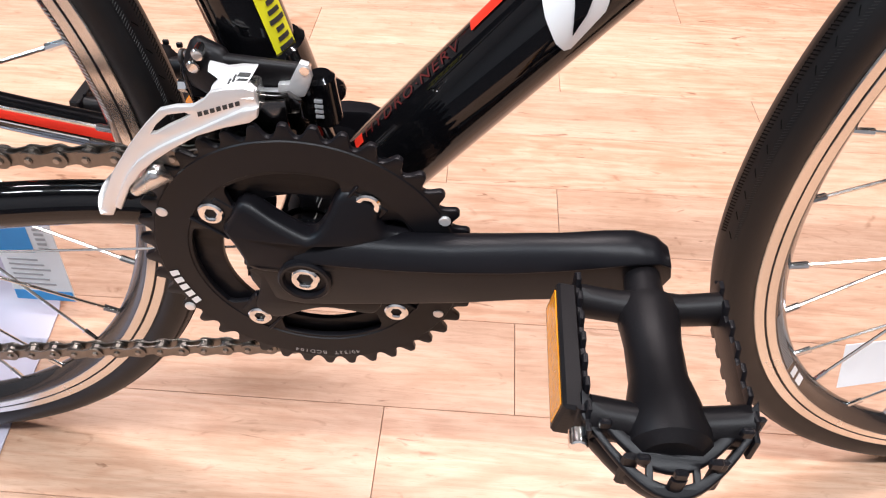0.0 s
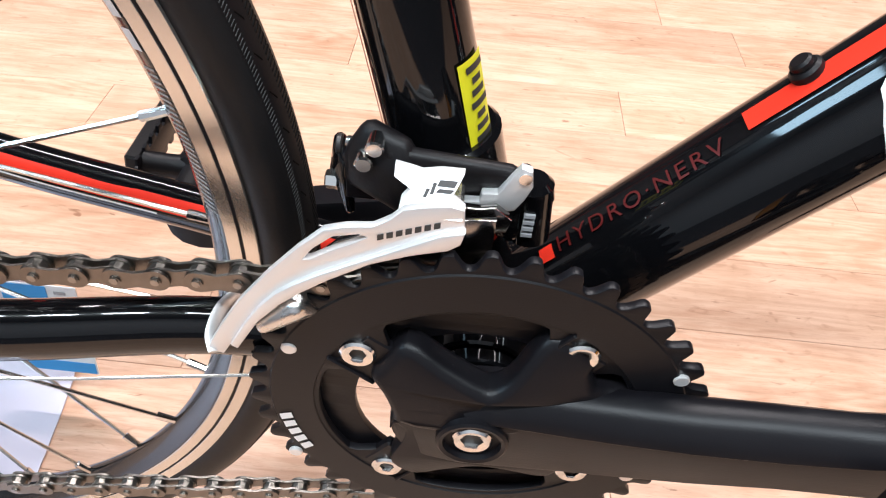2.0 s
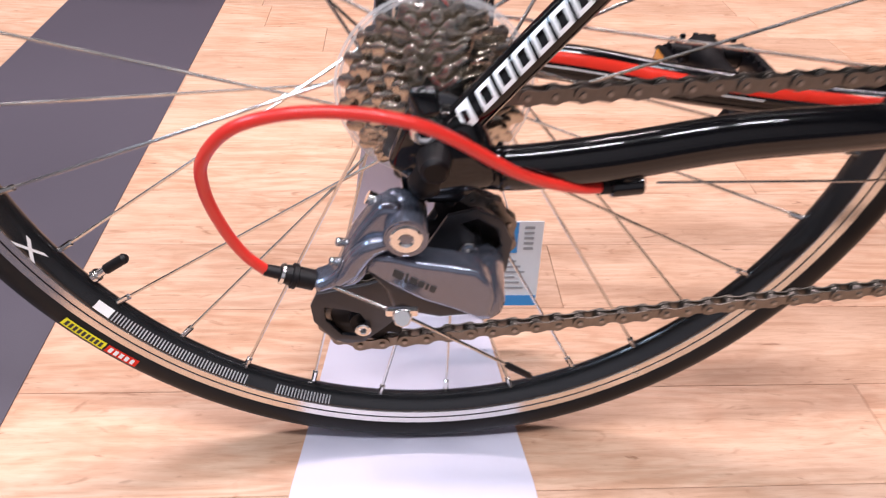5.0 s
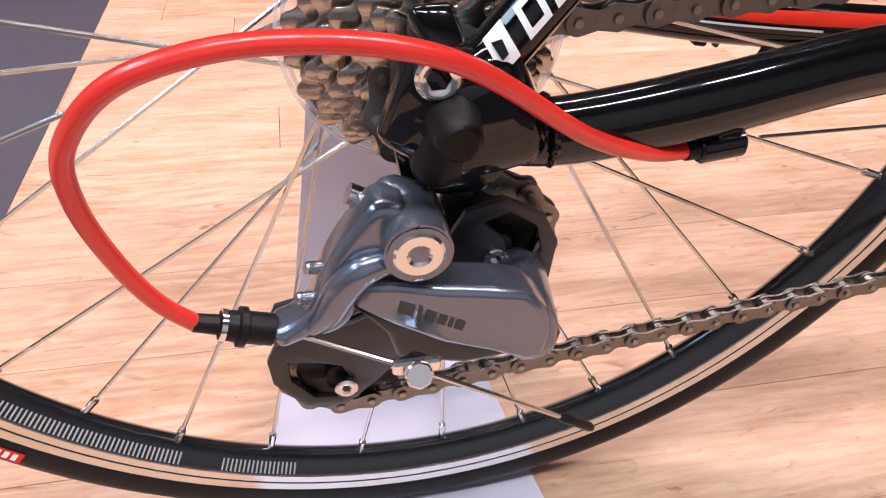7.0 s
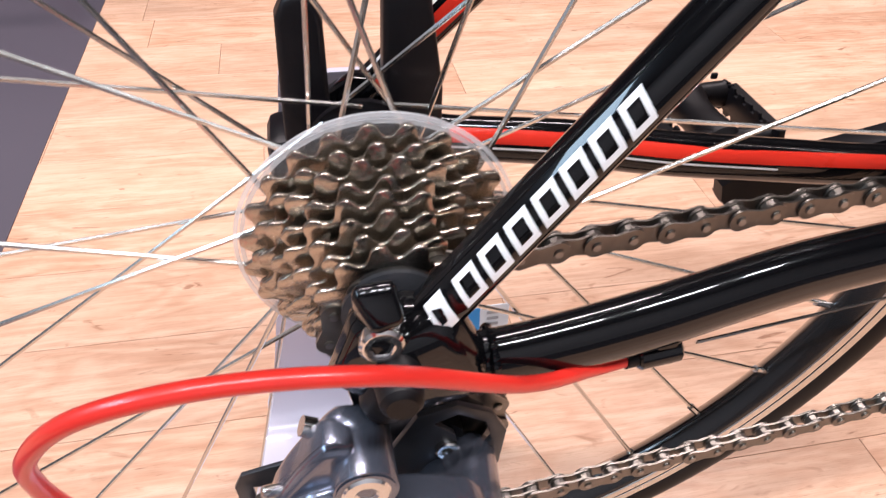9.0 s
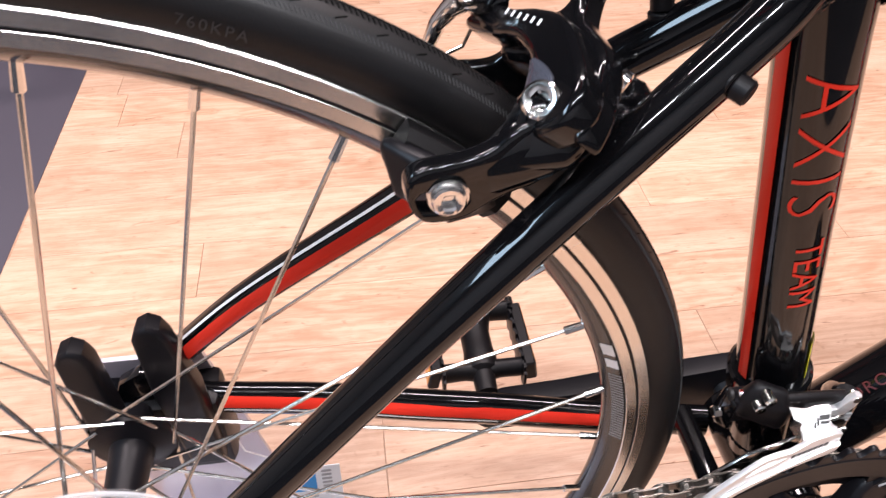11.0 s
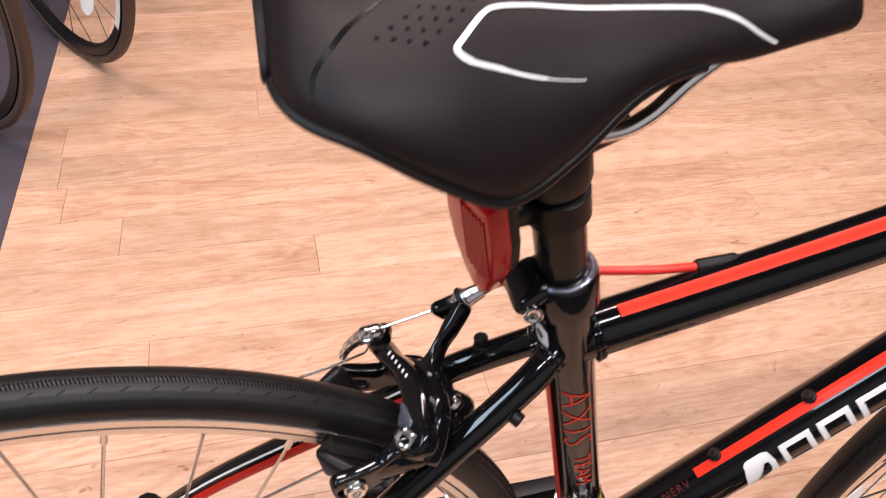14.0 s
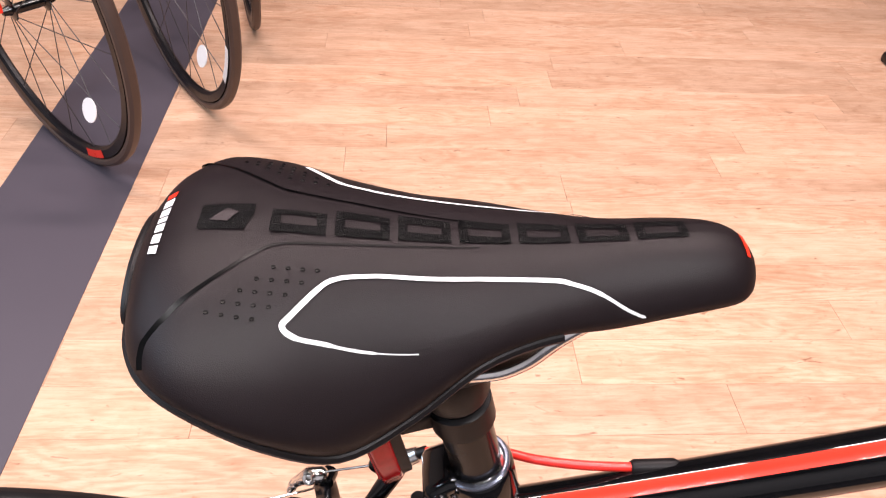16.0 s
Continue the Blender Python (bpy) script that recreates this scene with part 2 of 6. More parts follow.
RIM_SILVER = surf("machined_brake_track", (0.80, 0.77, 0.72), 0.24, metal=1.0, vary=0.08, bump=0.03, bump_scale=1200)
SATIN_SILVER = surf("satin_silver_paint", (0.80, 0.78, 0.77), 0.36, metal=0.55, vary=0.05, bump=0.04, bump_scale=2000)
STEEL = surf("spoke_steel", (0.66, 0.65, 0.62), 0.22, metal=1.0, vary=0.1)
CHROME = surf("chromed_steel", (0.78, 0.77, 0.75), 0.14, metal=1.0, vary=0.08)
DARK_STEEL = surf("dark_polished_steel", (0.30, 0.29, 0.28), 0.16, metal=1.0, vary=0.15)
CHAIN = surf("chain_steel", (0.21, 0.19, 0.17), 0.36, metal=1.0, vary=0.25, scale=220, bump=0.1, bump_scale=1800)
CHAIN_DARK = surf("chain_pin_steel", (0.34, 0.32, 0.3), 0.3, metal=1.0, vary=0.2, scale=300)
NICKEL = surf("nickel_sprocket", (0.48, 0.43, 0.37), 0.22, metal=1.0, vary=0.25, scale=120, bump=0.06, bump_scale=1200)
GREY_METAL = surf("grey_painted_alloy", (0.17, 0.185, 0.235), 0.24, metal=0.75, coat=0.4, vary=0.1, bump=0.04, bump_scale=1800)
DARK_GREY = surf("dark_grey_alloy", (0.045, 0.045, 0.05), 0.35, metal=0.4, vary=0.15, bump=0.05, bump_scale=1500)
YELLOW = surf("yellow_sticker", (0.85, 0.78, 0.02), 0.4, vary=0.04)
LEATHER = surf("saddle_leatherette", (0.0195, 0.0122, 0.0140), 0.45, vary=0.2, spec=0.42, bump=0.16, bump_scale=2600, scale=25)
GLOSS_PRINT = surf("glossy_black_print", (0.0012, 0.0012, 0.0014), 0.3, vary=0.2, spec=0.12, bump=0.6, bump_scale=1800)
SEAM = surf("pressed_seam", (0.001, 0.001, 0.0012), 0.3, vary=0.2, spec=0.12)
STAND = surf("lilac_white_enamel", (0.62, 0.575, 0.66), 0.22, coat=0.5, vary=0.04, scale=6)
CARPET = surf("grey_floor_strip", (0.068, 0.057, 0.072), 0.5, vary=0.12, scale=3, bump=0.2, bump_scale=700)
WALL = surf("dark_hall_wall", (0.06, 0.058, 0.06), 0.7, vary=0.03, scale=2)
PALE_WALL = surf("pale_hall_wall", (0.45, 0.45, 0.47), 0.6, vary=0.05, scale=2)
# for floor out of view, added to keep reflections in black paint dark
UNSEEN_DARK = surf("unseen_dark_floor", (0.035, 0.033, 0.038), 0.9, vary=0.15, scale=5, bump=0.3, bump_scale=500)
CEIL = surf("dark_hall_ceiling", (0.035, 0.035, 0.037), 0.8, vary=0.03, scale=2)
AMBER = surf("amber_reflector", (0.75, 0.26, 0.015), 0.18, coat=0.6, vary=0.15, scale=300, bump=0.5, bump_scale=500)
RED_LENS = surf("red_reflector_lens", (0.40, 0.003, 0.006), 0.14, coat=0.12, spec=0.2, vary=0.4, scale=200, bump=0.2, bump_scale=400)
BLUE = surf("blue_print", (0.03, 0.27, 0.62), 0.4, vary=0.05)
CARD = surf("white_card", (0.75, 0.76, 0.78), 0.5, vary=0.04)
# darker copy of the tyre rubber, painting the shade inside tread grooves
GROOVE_SHADE = surf("tread_groove_shade", (0.0012, 0.0012, 0.0012), 0.7, vary=0.2, spec=0.1)
RUBBER_MARK = surf("tread_mark_rubber", (0.012, 0.0115, 0.0115), 0.6, vary=0.2)
BACK_TYRE = surf("brown_black_tyre", (0.055, 0.033, 0.027), 0.5, vary=0.2, bump=0.1)


def clear_plastic():
    m = bpy.data.materials.new("clear_plastic")
    m.use_nodes = True
    b = m.node_tree.nodes["Principled BSDF"]
    b.inputs["Alpha"].default_value = 0.16
    b.inputs["Roughness"].default_value = 0.08
    b.inputs["Coat Weight"].default_value = 1.0
    b.inputs["Base Color"].default_value = (0.92, 0.92, 0.93, 1)
    return m


CLEAR = clear_plastic()
CLEAR.node_tree.nodes["Principled BSDF"].inputs["Alpha"].default_value = 0.10
CLEAR_RIM = clear_plastic()
CLEAR_RIM.node_tree.nodes["Principled BSDF"].inputs["Alpha"].default_value = 0.3


def wood():
    m = bpy.data.materials.new("pale_oak_plank")
    m.use_nodes = True
    nt = m.node_tree
    b = nt.nodes["Principled BSDF"]
    co = nt.nodes.new("ShaderNodeTexCoord")
    info = nt.nodes.new("ShaderNodeObjectInfo")
    shift = nt.nodes.new("ShaderNodeVectorMath")
    shift.operation = "SCALE"
    shift.inputs[0].default_value = (7.3, 3.1, 0)
    nt.links.new(info.outputs["Random"], shift.inputs["Scale"])
    add = nt.nodes.new("ShaderNodeVectorMath")
    nt.links.new(co.outputs["Object"], add.inputs[0]), nt.links.new(shift.outputs[0], add.inputs[1])

    def noise_at(sx, sy, scale, detail, dist=0.0):
        mp = nt.nodes.new("ShaderNodeMapping")
        mp.inputs["Scale"].default_value = (sx, sy, 1)
        nt.links.new(add.outputs[0], mp.inputs[0])
        n = nt.nodes.new("ShaderNodeTexNoise")
        n.inputs["Scale"].default_value, n.inputs["Detail"].default_value, n.inputs["Distortion"].default_value = scale, detail, dist
        nt.links.new(mp.outputs[0], n.inputs[0])
        return n

    broad, grain, pores = noise_at(1.2, 9, 2.0, 3, 0.6), noise_at(2.2, 26, 5.0, 6, 1.3), noise_at(8, 160, 10.0, 3)

    def ramp(node, stops):
        r = nt.nodes.new("ShaderNodeValToRGB")
        r.color_ramp.elements[0].position, r.color_ramp.elements[0].color = stops[0][0], (*stops[0][1], 1)
        r.color_ramp.elements[1].position, r.color_ramp.elements[1].color = stops[1][0], (*stops[1][1], 1)
        nt.links.new(node.outputs[0], r.inputs[0])
        return r

    def blend(kind, a, c, f):
        x = nt.nodes.new("ShaderNodeMix")
        x.data_type, x.blend_type = "RGBA", kind
        x.inputs[0].default_value = f
        nt.links.new(a, x.inputs[6]), nt.links.new(c, x.inputs[7])
        return x.outputs[2]

    col = ramp(broad, ((0.3, (0.590, 0.364, 0.248)), (0.7, (0.718, 0.470, 0.338)))).outputs[0]
    col = blend("MULTIPLY", col, ramp(grain, ((0.34, (0.64, 0.53, 0.44)), (0.60, (1, 1, 1)))).outputs[0], 0.42)
    col = blend("MULTIPLY", col, ramp(pores, ((0.32, (0.62, 0.52, 0.42)), (0.44, (1, 1, 1)))).outputs[0], 0.38)
    # cloudy figure and small knots
    cloud, knots = noise_at(5, 8, 2.2, 4, 1.2), noise_at(14, 34, 1.6, 4, 2.0)
    col = blend("MULTIPLY", col, ramp(cloud, ((0.30, (0.80, 0.72, 0.64)), (0.56, (1, 1, 1)))).outputs[0], 0.5)
    col = blend("MULTIPLY", col, ramp(knots, ((0.24, (0.52, 0.38, 0.28)), (0.36, (1, 1, 1)))).outputs[0], 0.6)
    # arched growth figure along each plank
    def calc(op, a, c):
        n = nt.nodes.new("ShaderNodeMath")
        n.operation = op
        for k, v in enumerate((a, c)):
            if isinstance(v, (int, float)):
                n.inputs[k].default_value = v
            else:
                nt.links.new(v, n.inputs[k])
        return n.outputs[0]

    xyz = nt.nodes.new("ShaderNodeSeparateXYZ")
    nt.links.new(co.outputs["Object"], xyz.inputs[0])
    wob = noise_at(3.0, 14, 1.6, 4, 0.4)
    across = calc("MULTIPLY", calc("SUBTRACT", xyz.outputs[1], 0.049), 20.0)
    across = calc("ADD", across, calc("MULTIPLY", calc("SUBTRACT", info.outputs["Random"], 0.5), 0.9))
    way = calc("ADD", calc("MULTIPLY", xyz.outputs[0], 2.6), calc("MULTIPLY", info.outputs["Random"], 9.0))
    rings = calc("ADD", calc("ADD", calc("MULTIPLY", across, across), way), calc("MULTIPLY", wob.outputs[0], 2.6))
    bands = nt.nodes.new("ShaderNodeMath")
    bands.operation = "SINE"
    nt.links.new(calc("MULTIPLY", rings, 16.0), bands.inputs[0])
    figure = nt.nodes.new("ShaderNodeMapRange")
    figure.inputs[1].default_value = -1.0
    nt.links.new(bands.outputs[0], figure.inputs[0])
    where = noise_at(0.9, 2.0, 2.0, 2)
    fade = nt.nodes.new("ShaderNodeMapRange")
    fade.inputs[1].default_value, fade.inputs[2].default_value, fade.inputs[3].default_value, fade.inputs[4].default_value = 0.40, 0.62, 0.15, 1.0
    nt.links.new(where.outputs[0], fade.inputs[0])
    arch = nt.nodes.new("ShaderNodeValToRGB")
    for e, (pos, c) in zip(arch.color_ramp.elements, ((0.0, (0.90, 0.76, 0.68, 1)), (0.9, (1.04, 1.04, 1.03, 1)))):
        e.position, e.color = pos, c
    nt.links.new(figure.outputs[0], arch.inputs[0])
    lay = nt.nodes.new("ShaderNodeMix")
    lay.data_type, lay.blend_type = "RGBA", "MULTIPLY"
    nt.links.new(calc("MULTIPLY", fade.outputs[0], 0.7), lay.inputs[0])
    nt.links.new(col, lay.inputs[6]), nt.links.new(arch.outputs[0], lay.inputs[7])
    col = lay.outputs[2]
    # scattered dark flecks
    fleck = noise_at(16, 70, 1.1, 3, 1.5)
    col = blend("MULTIPLY", col, ramp(fleck, ((0.255, (0.40, 0.27, 0.20)), (0.31, (1, 1, 1)))).outputs[0], 0.7)
    tone = nt.nodes.new("ShaderNodeMapRange")
    tone.inputs[3].default_value, tone.inputs[4].default_value = 0.90, 1.06
    nt.links.new(info.outputs["Random"], tone.inputs[0])
    tint = nt.nodes.new("ShaderNodeVectorMath")
    tint.operation = "SCALE"
    nt.links.new(col, tint.inputs[0]), nt.links.new(tone.outputs[0], tint.inputs["Scale"])
    nt.links.new(tint.outputs[0], b.inputs["Base Color"])
    b.inputs["Roughness"].default_value = 0.38
    b.inputs["Specular IOR Level"].default_value = 0.4
    bp = nt.nodes.new("ShaderNodeBump")
    bp.inputs["Strength"].default_value, bp.inputs["Distance"].default_value = 0.15, 0.001
    nt.links.new(grain.outputs[0], bp.inputs["Height"])
    nt.links.new(bp.outputs[0], b.inputs["Normal"])
    return m


WOOD = wood()

# ---- the hall: floor, strip, walls, ceiling ----
def slab(name, lo, hi, material, label, category="floor"):
    return tagged(part(name, box(bmesh.new(), lo, hi), material), label, category, kind="structure")


X0, X1, Y0, Y1, ZC = -4.0, 4.0, -3.0, 5.0, 3.2
floor = slab("floor", (X0, Y0, FZ - 0.05), (X1, Y1, FZ - 0.008), WOOD, "pale oak plank floor of a show hall")
slab("wall_north", (X0 - 0.1, Y1, -0.05), (X1 + 0.1, Y1 + 0.1, ZC), WALL, "plain dark hall wall", "wall")
slab("wall_south", (X0 - 0.1, Y0 - 0.1, -0.05), (X1 + 0.1, Y0, ZC), PALE_WALL, "plain pale hall wall", "wall")
slab("wall_east", (X1, Y0, -0.05), (X1 + 0.1, Y1, ZC), WALL, "plain dark hall wall", "wall")
slab("wall_west", (X0 - 0.1, Y0, -0.05), (X0, Y1, ZC), PALE_WALL, "plain pale hall wall", "wall")
slab("ceiling", (X0 - 0.1, Y0 - 0.1, ZC), (X1 + 0.1, Y1 + 0.1, ZC + 0.1), CEIL, "plain dark hall ceiling", "ceiling")
strip = slab("floor_strip", (-0.945, -0.7370, FZ - 0.007), (-0.682, Y1, FZ + 0.0012), CARPET, "dark grey vinyl strip set in the plank floor")


# ---- display stand under the rear wheel ----
def display_stand():
    stand = tagged(new("display_stand"), "white enamelled bicycle display stand with black hooks", "display stand")
    sections = [(-0.150, 0.0014, 0.094), (-0.146, 0.0016, 0.096), (-0.10, 0.0016, 0.092), (-0.05, 0.0016, 0.088), (0.0, 0.0016, 0.081), (0.05, 0.0016, 0.076), (0.105, 0.0018, 0.069), (0.124, 0.006, 0.0665), (0.134, 0.022, 0.065), (0.136, 0.055, 0.0600),
                (0.126, 0.12, 0.0520), (0.112, 0.20, 0.0435), (0.096, 0.27, 0.037), (0.084, 0.325, 0.033)]
    bm = bmesh.new()
    path = smooth_path([V(-0.368 + 0.007 * min(z / 0.3, 1), y, z + FZ if z < 0.03 else z) for y, z, w in sections], 4)
    ws = spread([w for y, z, w in sections], 4)
    rows = []
    for p, w in zip(path, ws):
        n = 12
        rows.append([bm.verts.new((p.x - w + 2 * w * k / n, p.y, p.z)) for k in range(n + 1)])
    for a, b in zip(rows, rows[1:]):
        for k in range(12):
            bm.faces.new((a[k], a[k + 1], b[k + 1], b[k]))
    bm.normal_update()
    under = [[bm.verts.new(v.co - v.normal * (0.0012 + 0.0018 * min(max(v.co.z - 0.02, 0) / 0.02, 1))) for v in row] for row in rows]
    for a, b in zip(under, under[1:]):
        for k in range(12):
            bm.faces.new((a[k], b[k], b[k + 1], a[k + 1]))
    rim = [(r, k) for r, k in [(0, k) for k in range(13)] + [(r, 12) for r in range(1, len(rows))] + [(len(rows) - 1, k) for k in range(11, -1, -1)] + [(r, 0) for r in range(len(rows) - 2, 0, -1)]]
    for (r, k), (q, n) in zip(rim, rim[1:] + rim[:1]):
        bm.faces.new((rows[r][k], under[r][k], under[q][n], rows[q][n]))
    part("base", bm, STAND, stand)
    for x, top, lean in ((-0.3835, 0.374, 0.001), (-0.335, 0.387, -0.005)):
        loop = [(x - 0.010, 0.255), (x - 0.0105 + lean, 0.33), (x - 0.0095 + lean, top - 0.010), (x - 0.006 + lean, top - 0.003), (x + lean, top), (x + 0.006 + lean, top - 0.004), (x + 0.009 + lean, top - 0.012), (x + 0.0105, 0.33), (x + 0.011, 0.255)]
        part("hook", flat([loop], 0.007, 0.003, at_y(0.058)), MATTE_BLACK, stand, "black rubber-coated hook")
    part("clamp_plate", rounded_box((-0.402, 0.060, 0.235), (-0.320, 0.092, 0.305), 0.006), MATTE_BLACK, stand, "black clamp plate behind the hub")
    return stand


display_stand()


def info_card():
    """A swing card that hangs by a thread behind the wheel."""
    card = tagged(new("info_card"), "white and blue printed swing card hanging behind the rear wheel", "card")
    up, out = V(0, 0.15, 0.99).normalized(), V(1, 0, 0)
    n = out.cross(up)
    base = V(-0.2875, 0.098, 0.055)
    m = Matrix(((out.x, up.x, n.x, base.x), (out.y, up.y, n.y, base.y), (out.z, up.z, n.z, base.z), (0, 0, 0, 1)))
    part("sheet", rounded_box((-0.0265, 0, -0.0005), (0.0265, 0.082, 0.0005), 0.0004, 1, m), CARD, card)
    for s in (0.0007, -0.0011):
        part("header", box(bmesh.new(), (-0.0255, 0.053, s), (0.006, 0.081, s + 0.0004), m), BLUE, card, "blue printed panel")
        part("footer", box(bmesh.new(), (-0.0255, 0.001, s), (0.0255, 0.011, s + 0.0004), m), BLUE, card, "blue printed band")
        for i in range(6):
            part("print_bar", box(bmesh.new(), (-0.020, 0.018 + i * 0.0052, s), (0.014 - 0.004 * (i % 3), 0.0198 + i * 0.0052, s + 0.0004), m), GREY_TEXT, card)
        for i in range(5):
            part("print_bar", box(bmesh.new(), (0.011, 0.056 + i * 0.0048, s), (0.019, 0.0583 + i * 0.0048, s + 0.0004), m), GREY_TEXT, card)
    part("thread", tube(bmesh.new(), [m @ V(0, 0.080, 0), V(-0.318, 0.073, 0.23), V(-0.330, 0.0735, 0.295)], 0.0006, 6), CARD, card, "white thread")
    return card


info_card()

# ---- the bicycle ----
bicycle = tagged(new("bicycle"), "black and red junior road bicycle held upright on a display stand", "bicycle")

# -- wheels --
def nipple_angle(i, rear):
    """Angle of a wheel's i-th nipple; the spacing is a little uneven."""
    at = (-20, 12, 35, 59, 80, 198, 219, 241, 263, 285, 306, 316, 327, 340, 372) if rear else (-20, 60, 120, 160, 172, 192, 213, 235, 250, 300, 340, 372)
    off = (0.6, 1.2, 1.5, 2.4, 1.8, 6.3, 5.6, 4.6, 4.4, 3.7, 2.5, 1.5, 1.2, 0.6, 1.2) if rear else (0, 2, 4, 4.2, 3.6, 1.3, -0.7, -2.0, -3.4, -2.5, 0, 0)
    a = 11.25 * i + 2
    for _ in range(4):
        a = 11.25 * i + float(np.interp(a, at, off))
    return a


def wheel(name, centre, spokes, first, dish, label):
    rim_profile = [(0.2555, 0.0012), (0.2566, 0.0032), (0.2600, 0.0066), (0.2636, 0.0095), (0.2652, 0.0103), (0.2772, 0.0106), (0.2776, 0.0090), (0.2690, 0.0080), (0.2650, 0.0)]
    prof = [(r, -y) for r, y in rim_profile] + [(r, y) for r, y in rim_profile[-2::-1]]
    rim = part(name, lathe(bmesh.new(), prof, centre, 144), RIM_BLACK, bicycle, label)
    # brake tracks with two turned grooves
    for s in (-1, 1):
        track = [(0.2652, 0.01042), (0.2656, 0.01095), (0.2702, 0.0110), (0.2705, 0.01065), (0.2715, 0.01065), (0.2718, 0.0110), (0.2768, 0.0110), (0.2774, 0.0103), (0.2774, 0.0096), (0.2652, 0.0096)]
        part("brake_track", lathe(bmesh.new(), [(r, s * y) for r, y in track], centre, 144), RIM_SILVER, rim, "bright machined brake track")
        part("track_line", lathe(bmesh.new(), [(0.2704, s * 0.01060), (0.2706, s * 0.01090), (0.2714, s * 0.01090), (0.2716, s * 0.01060)], centre, 144, closed=False), MATTE_BLACK, rim, "dark wear line")
    # tyre
    tp = [(r + 0.0014, y) for r, y in ((0.2745, 0.0085), (0.2768, 0.0106), (0.2808, 0.0121), (0.2850, 0.0126), (0.2887, 0.0118), (0.2913, 0.0100), (0.2917, 0.0096), (0.2937, 0.0069), (0.2940, 0.0065), (0.2952, 0.0036), (0.2954, 0.0030), (0.2960, 0.0))]
    prof = [(r, -y) for r, y in tp] + [(r, y) for r, y in tp[-2::-1]]
    tyre = part("tyre", lathe(bmesh.new(), prof, centre, 192), RUBBER, rim, "black road tyre")
    across, height = [y for r, y in tp][::-1], [r for r, y in tp][::-1]

    def hatch(name, y0, y1, step, width, skew, material, label):
        """A band of short ribs round the upper part of the tyre, slanting by skew."""
        bm = bmesh.new()
        turn0 = radians(-150)
        while turn0 < radians(185):
            rows = []
            for k in range(3):
                y = y0 + (y1 - y0) * k / 2
                r = float(np.interp(abs(y), across[:9], height[:9]))
                a = turn0 + skew * (k / 2 - 0.5) / r
                for da, lift in ((-width, -0.0001), (-width * 0.6, 0.00022), (width * 0.6, 0.00022), (width, -0.0001)):
                    rows.append(bm.verts.new(Vector(centre) + V((r + lift) * math.cos(a + da / r), y, (r + lift) * math.sin(a + da / r))))
            for k in range(2):
                for q in range(3):
                    bm.faces.new((rows[4 * k + q], rows[4 * k + q + 1], rows[4 * k + q + 5], rows[4 * k + q + 4]))
            turn0 += step / 0.296
        return part(name, bm, material, tyre, label)

    # the darkest ribs stand proud; their colour replaces shade in real grooves
    hatch("tread_pattern", -0.0030, 0.0006, 0.0019, 0.00042, 0.0016, GROOVE_SHADE, "cross-hatched crown of the tyre")
    hatch("tread_pattern", -0.0004, 0.0000, 0.0016, 0.00070, 0.0002, GROOVE_SHADE, "cross-hatched crown of the tyre")
    hatch("tread_pattern", -0.0092, -0.0076, 0.0015, 0.00025, 0.0014, RUBBER_MARK, "fine slanting ribs on the shoulder")
    hatch("tread_pattern", -0.0068, -0.0048, 0.0134, 0.00045, -0.0034, GROOVE_SHADE, "short slanting ribs darkened like shaded tread cuts")
    # hub
    bm = bmesh.new()
    fl = [-0.021, 0.034] if dish else [-0.034, 0.034]
    hub_prof = [(0.006, -0.056), (0.009, -0.050), (0.011, fl[0] - 0.004), (0.0235, fl[0] - 0.0015), (0.0235, fl[0] + 0.0015), (0.012, fl[0] + 0.005), (0.0105, 0.006), (0.012, fl[1] - 0.005), (0.0235, fl[1] - 0.0015), (0.0235, fl[1] + 0.0015), (0.012, fl[1] + 0.004), (0.009, 0.05), (0.006, 0.056)]
    part("hub", lathe(bm, hub_prof, centre, 40, closed=False), MATTE_BLACK, rim, "black hub with two flanges")
    # spokes and nipples
    spoke_meshes = {}
    bm = bmesh.new()
    cyl(bm, (0, 0, 0), (0, 0, 0.011), 0.0021, 0.0018, 8)
    nipple = mesh_of(bm, CHROME)
    for i in range(spokes):
        a = radians(nipple_angle(i - first, dish))
        side = i % 2
        lean = radians(74) * (1 if (i // 2) % 2 else -1)
        end = Vector(centre) + V(0.2560 * math.cos(a), -0.0015 + 0.003 * side, 0.2560 * math.sin(a))
        start = Vector(centre) + V(0.0215 * math.cos(a + lean), fl[side] + (0.0016 if (i // 2) % 2 else -0.0016), 0.0215 * math.sin(a + lean))
        d = end - start
        key = round(d.length, 4)
        if key not in spoke_meshes:
            spoke_meshes[key] = mesh_of(cyl(bmesh.new(), (0, 0, 0), (0, 0, d.length), 0.00105, seg=6), STEEL)
        q = d.to_track_quat("Z", "Y").to_matrix().to_4x4()
        piece("spoke", spoke_meshes[key], rim, Matrix.Translation(start) @ q)
        piece("nipple", nipple, rim, Matrix.Translation(end - d.normalized() * 0.0095) @ q)
    return rim, tyre


rear_wheel, rear_tyre = wheel("rear_wheel", AXLE, 32, 3, True, "black rear rim")
front_wheel, front_tyre = wheel("front_wheel", FRONT, 32, 1, False, "black front rim")
# the front wheel is steered a little
STEER = Matrix.Translation((0.4944, 0.0413, 0.3137)) @ pose(0, 0, 0, 0, 0, 10.7) @ Matrix.Translation(-FRONT)
front_wheel.matrix_basis = STEER


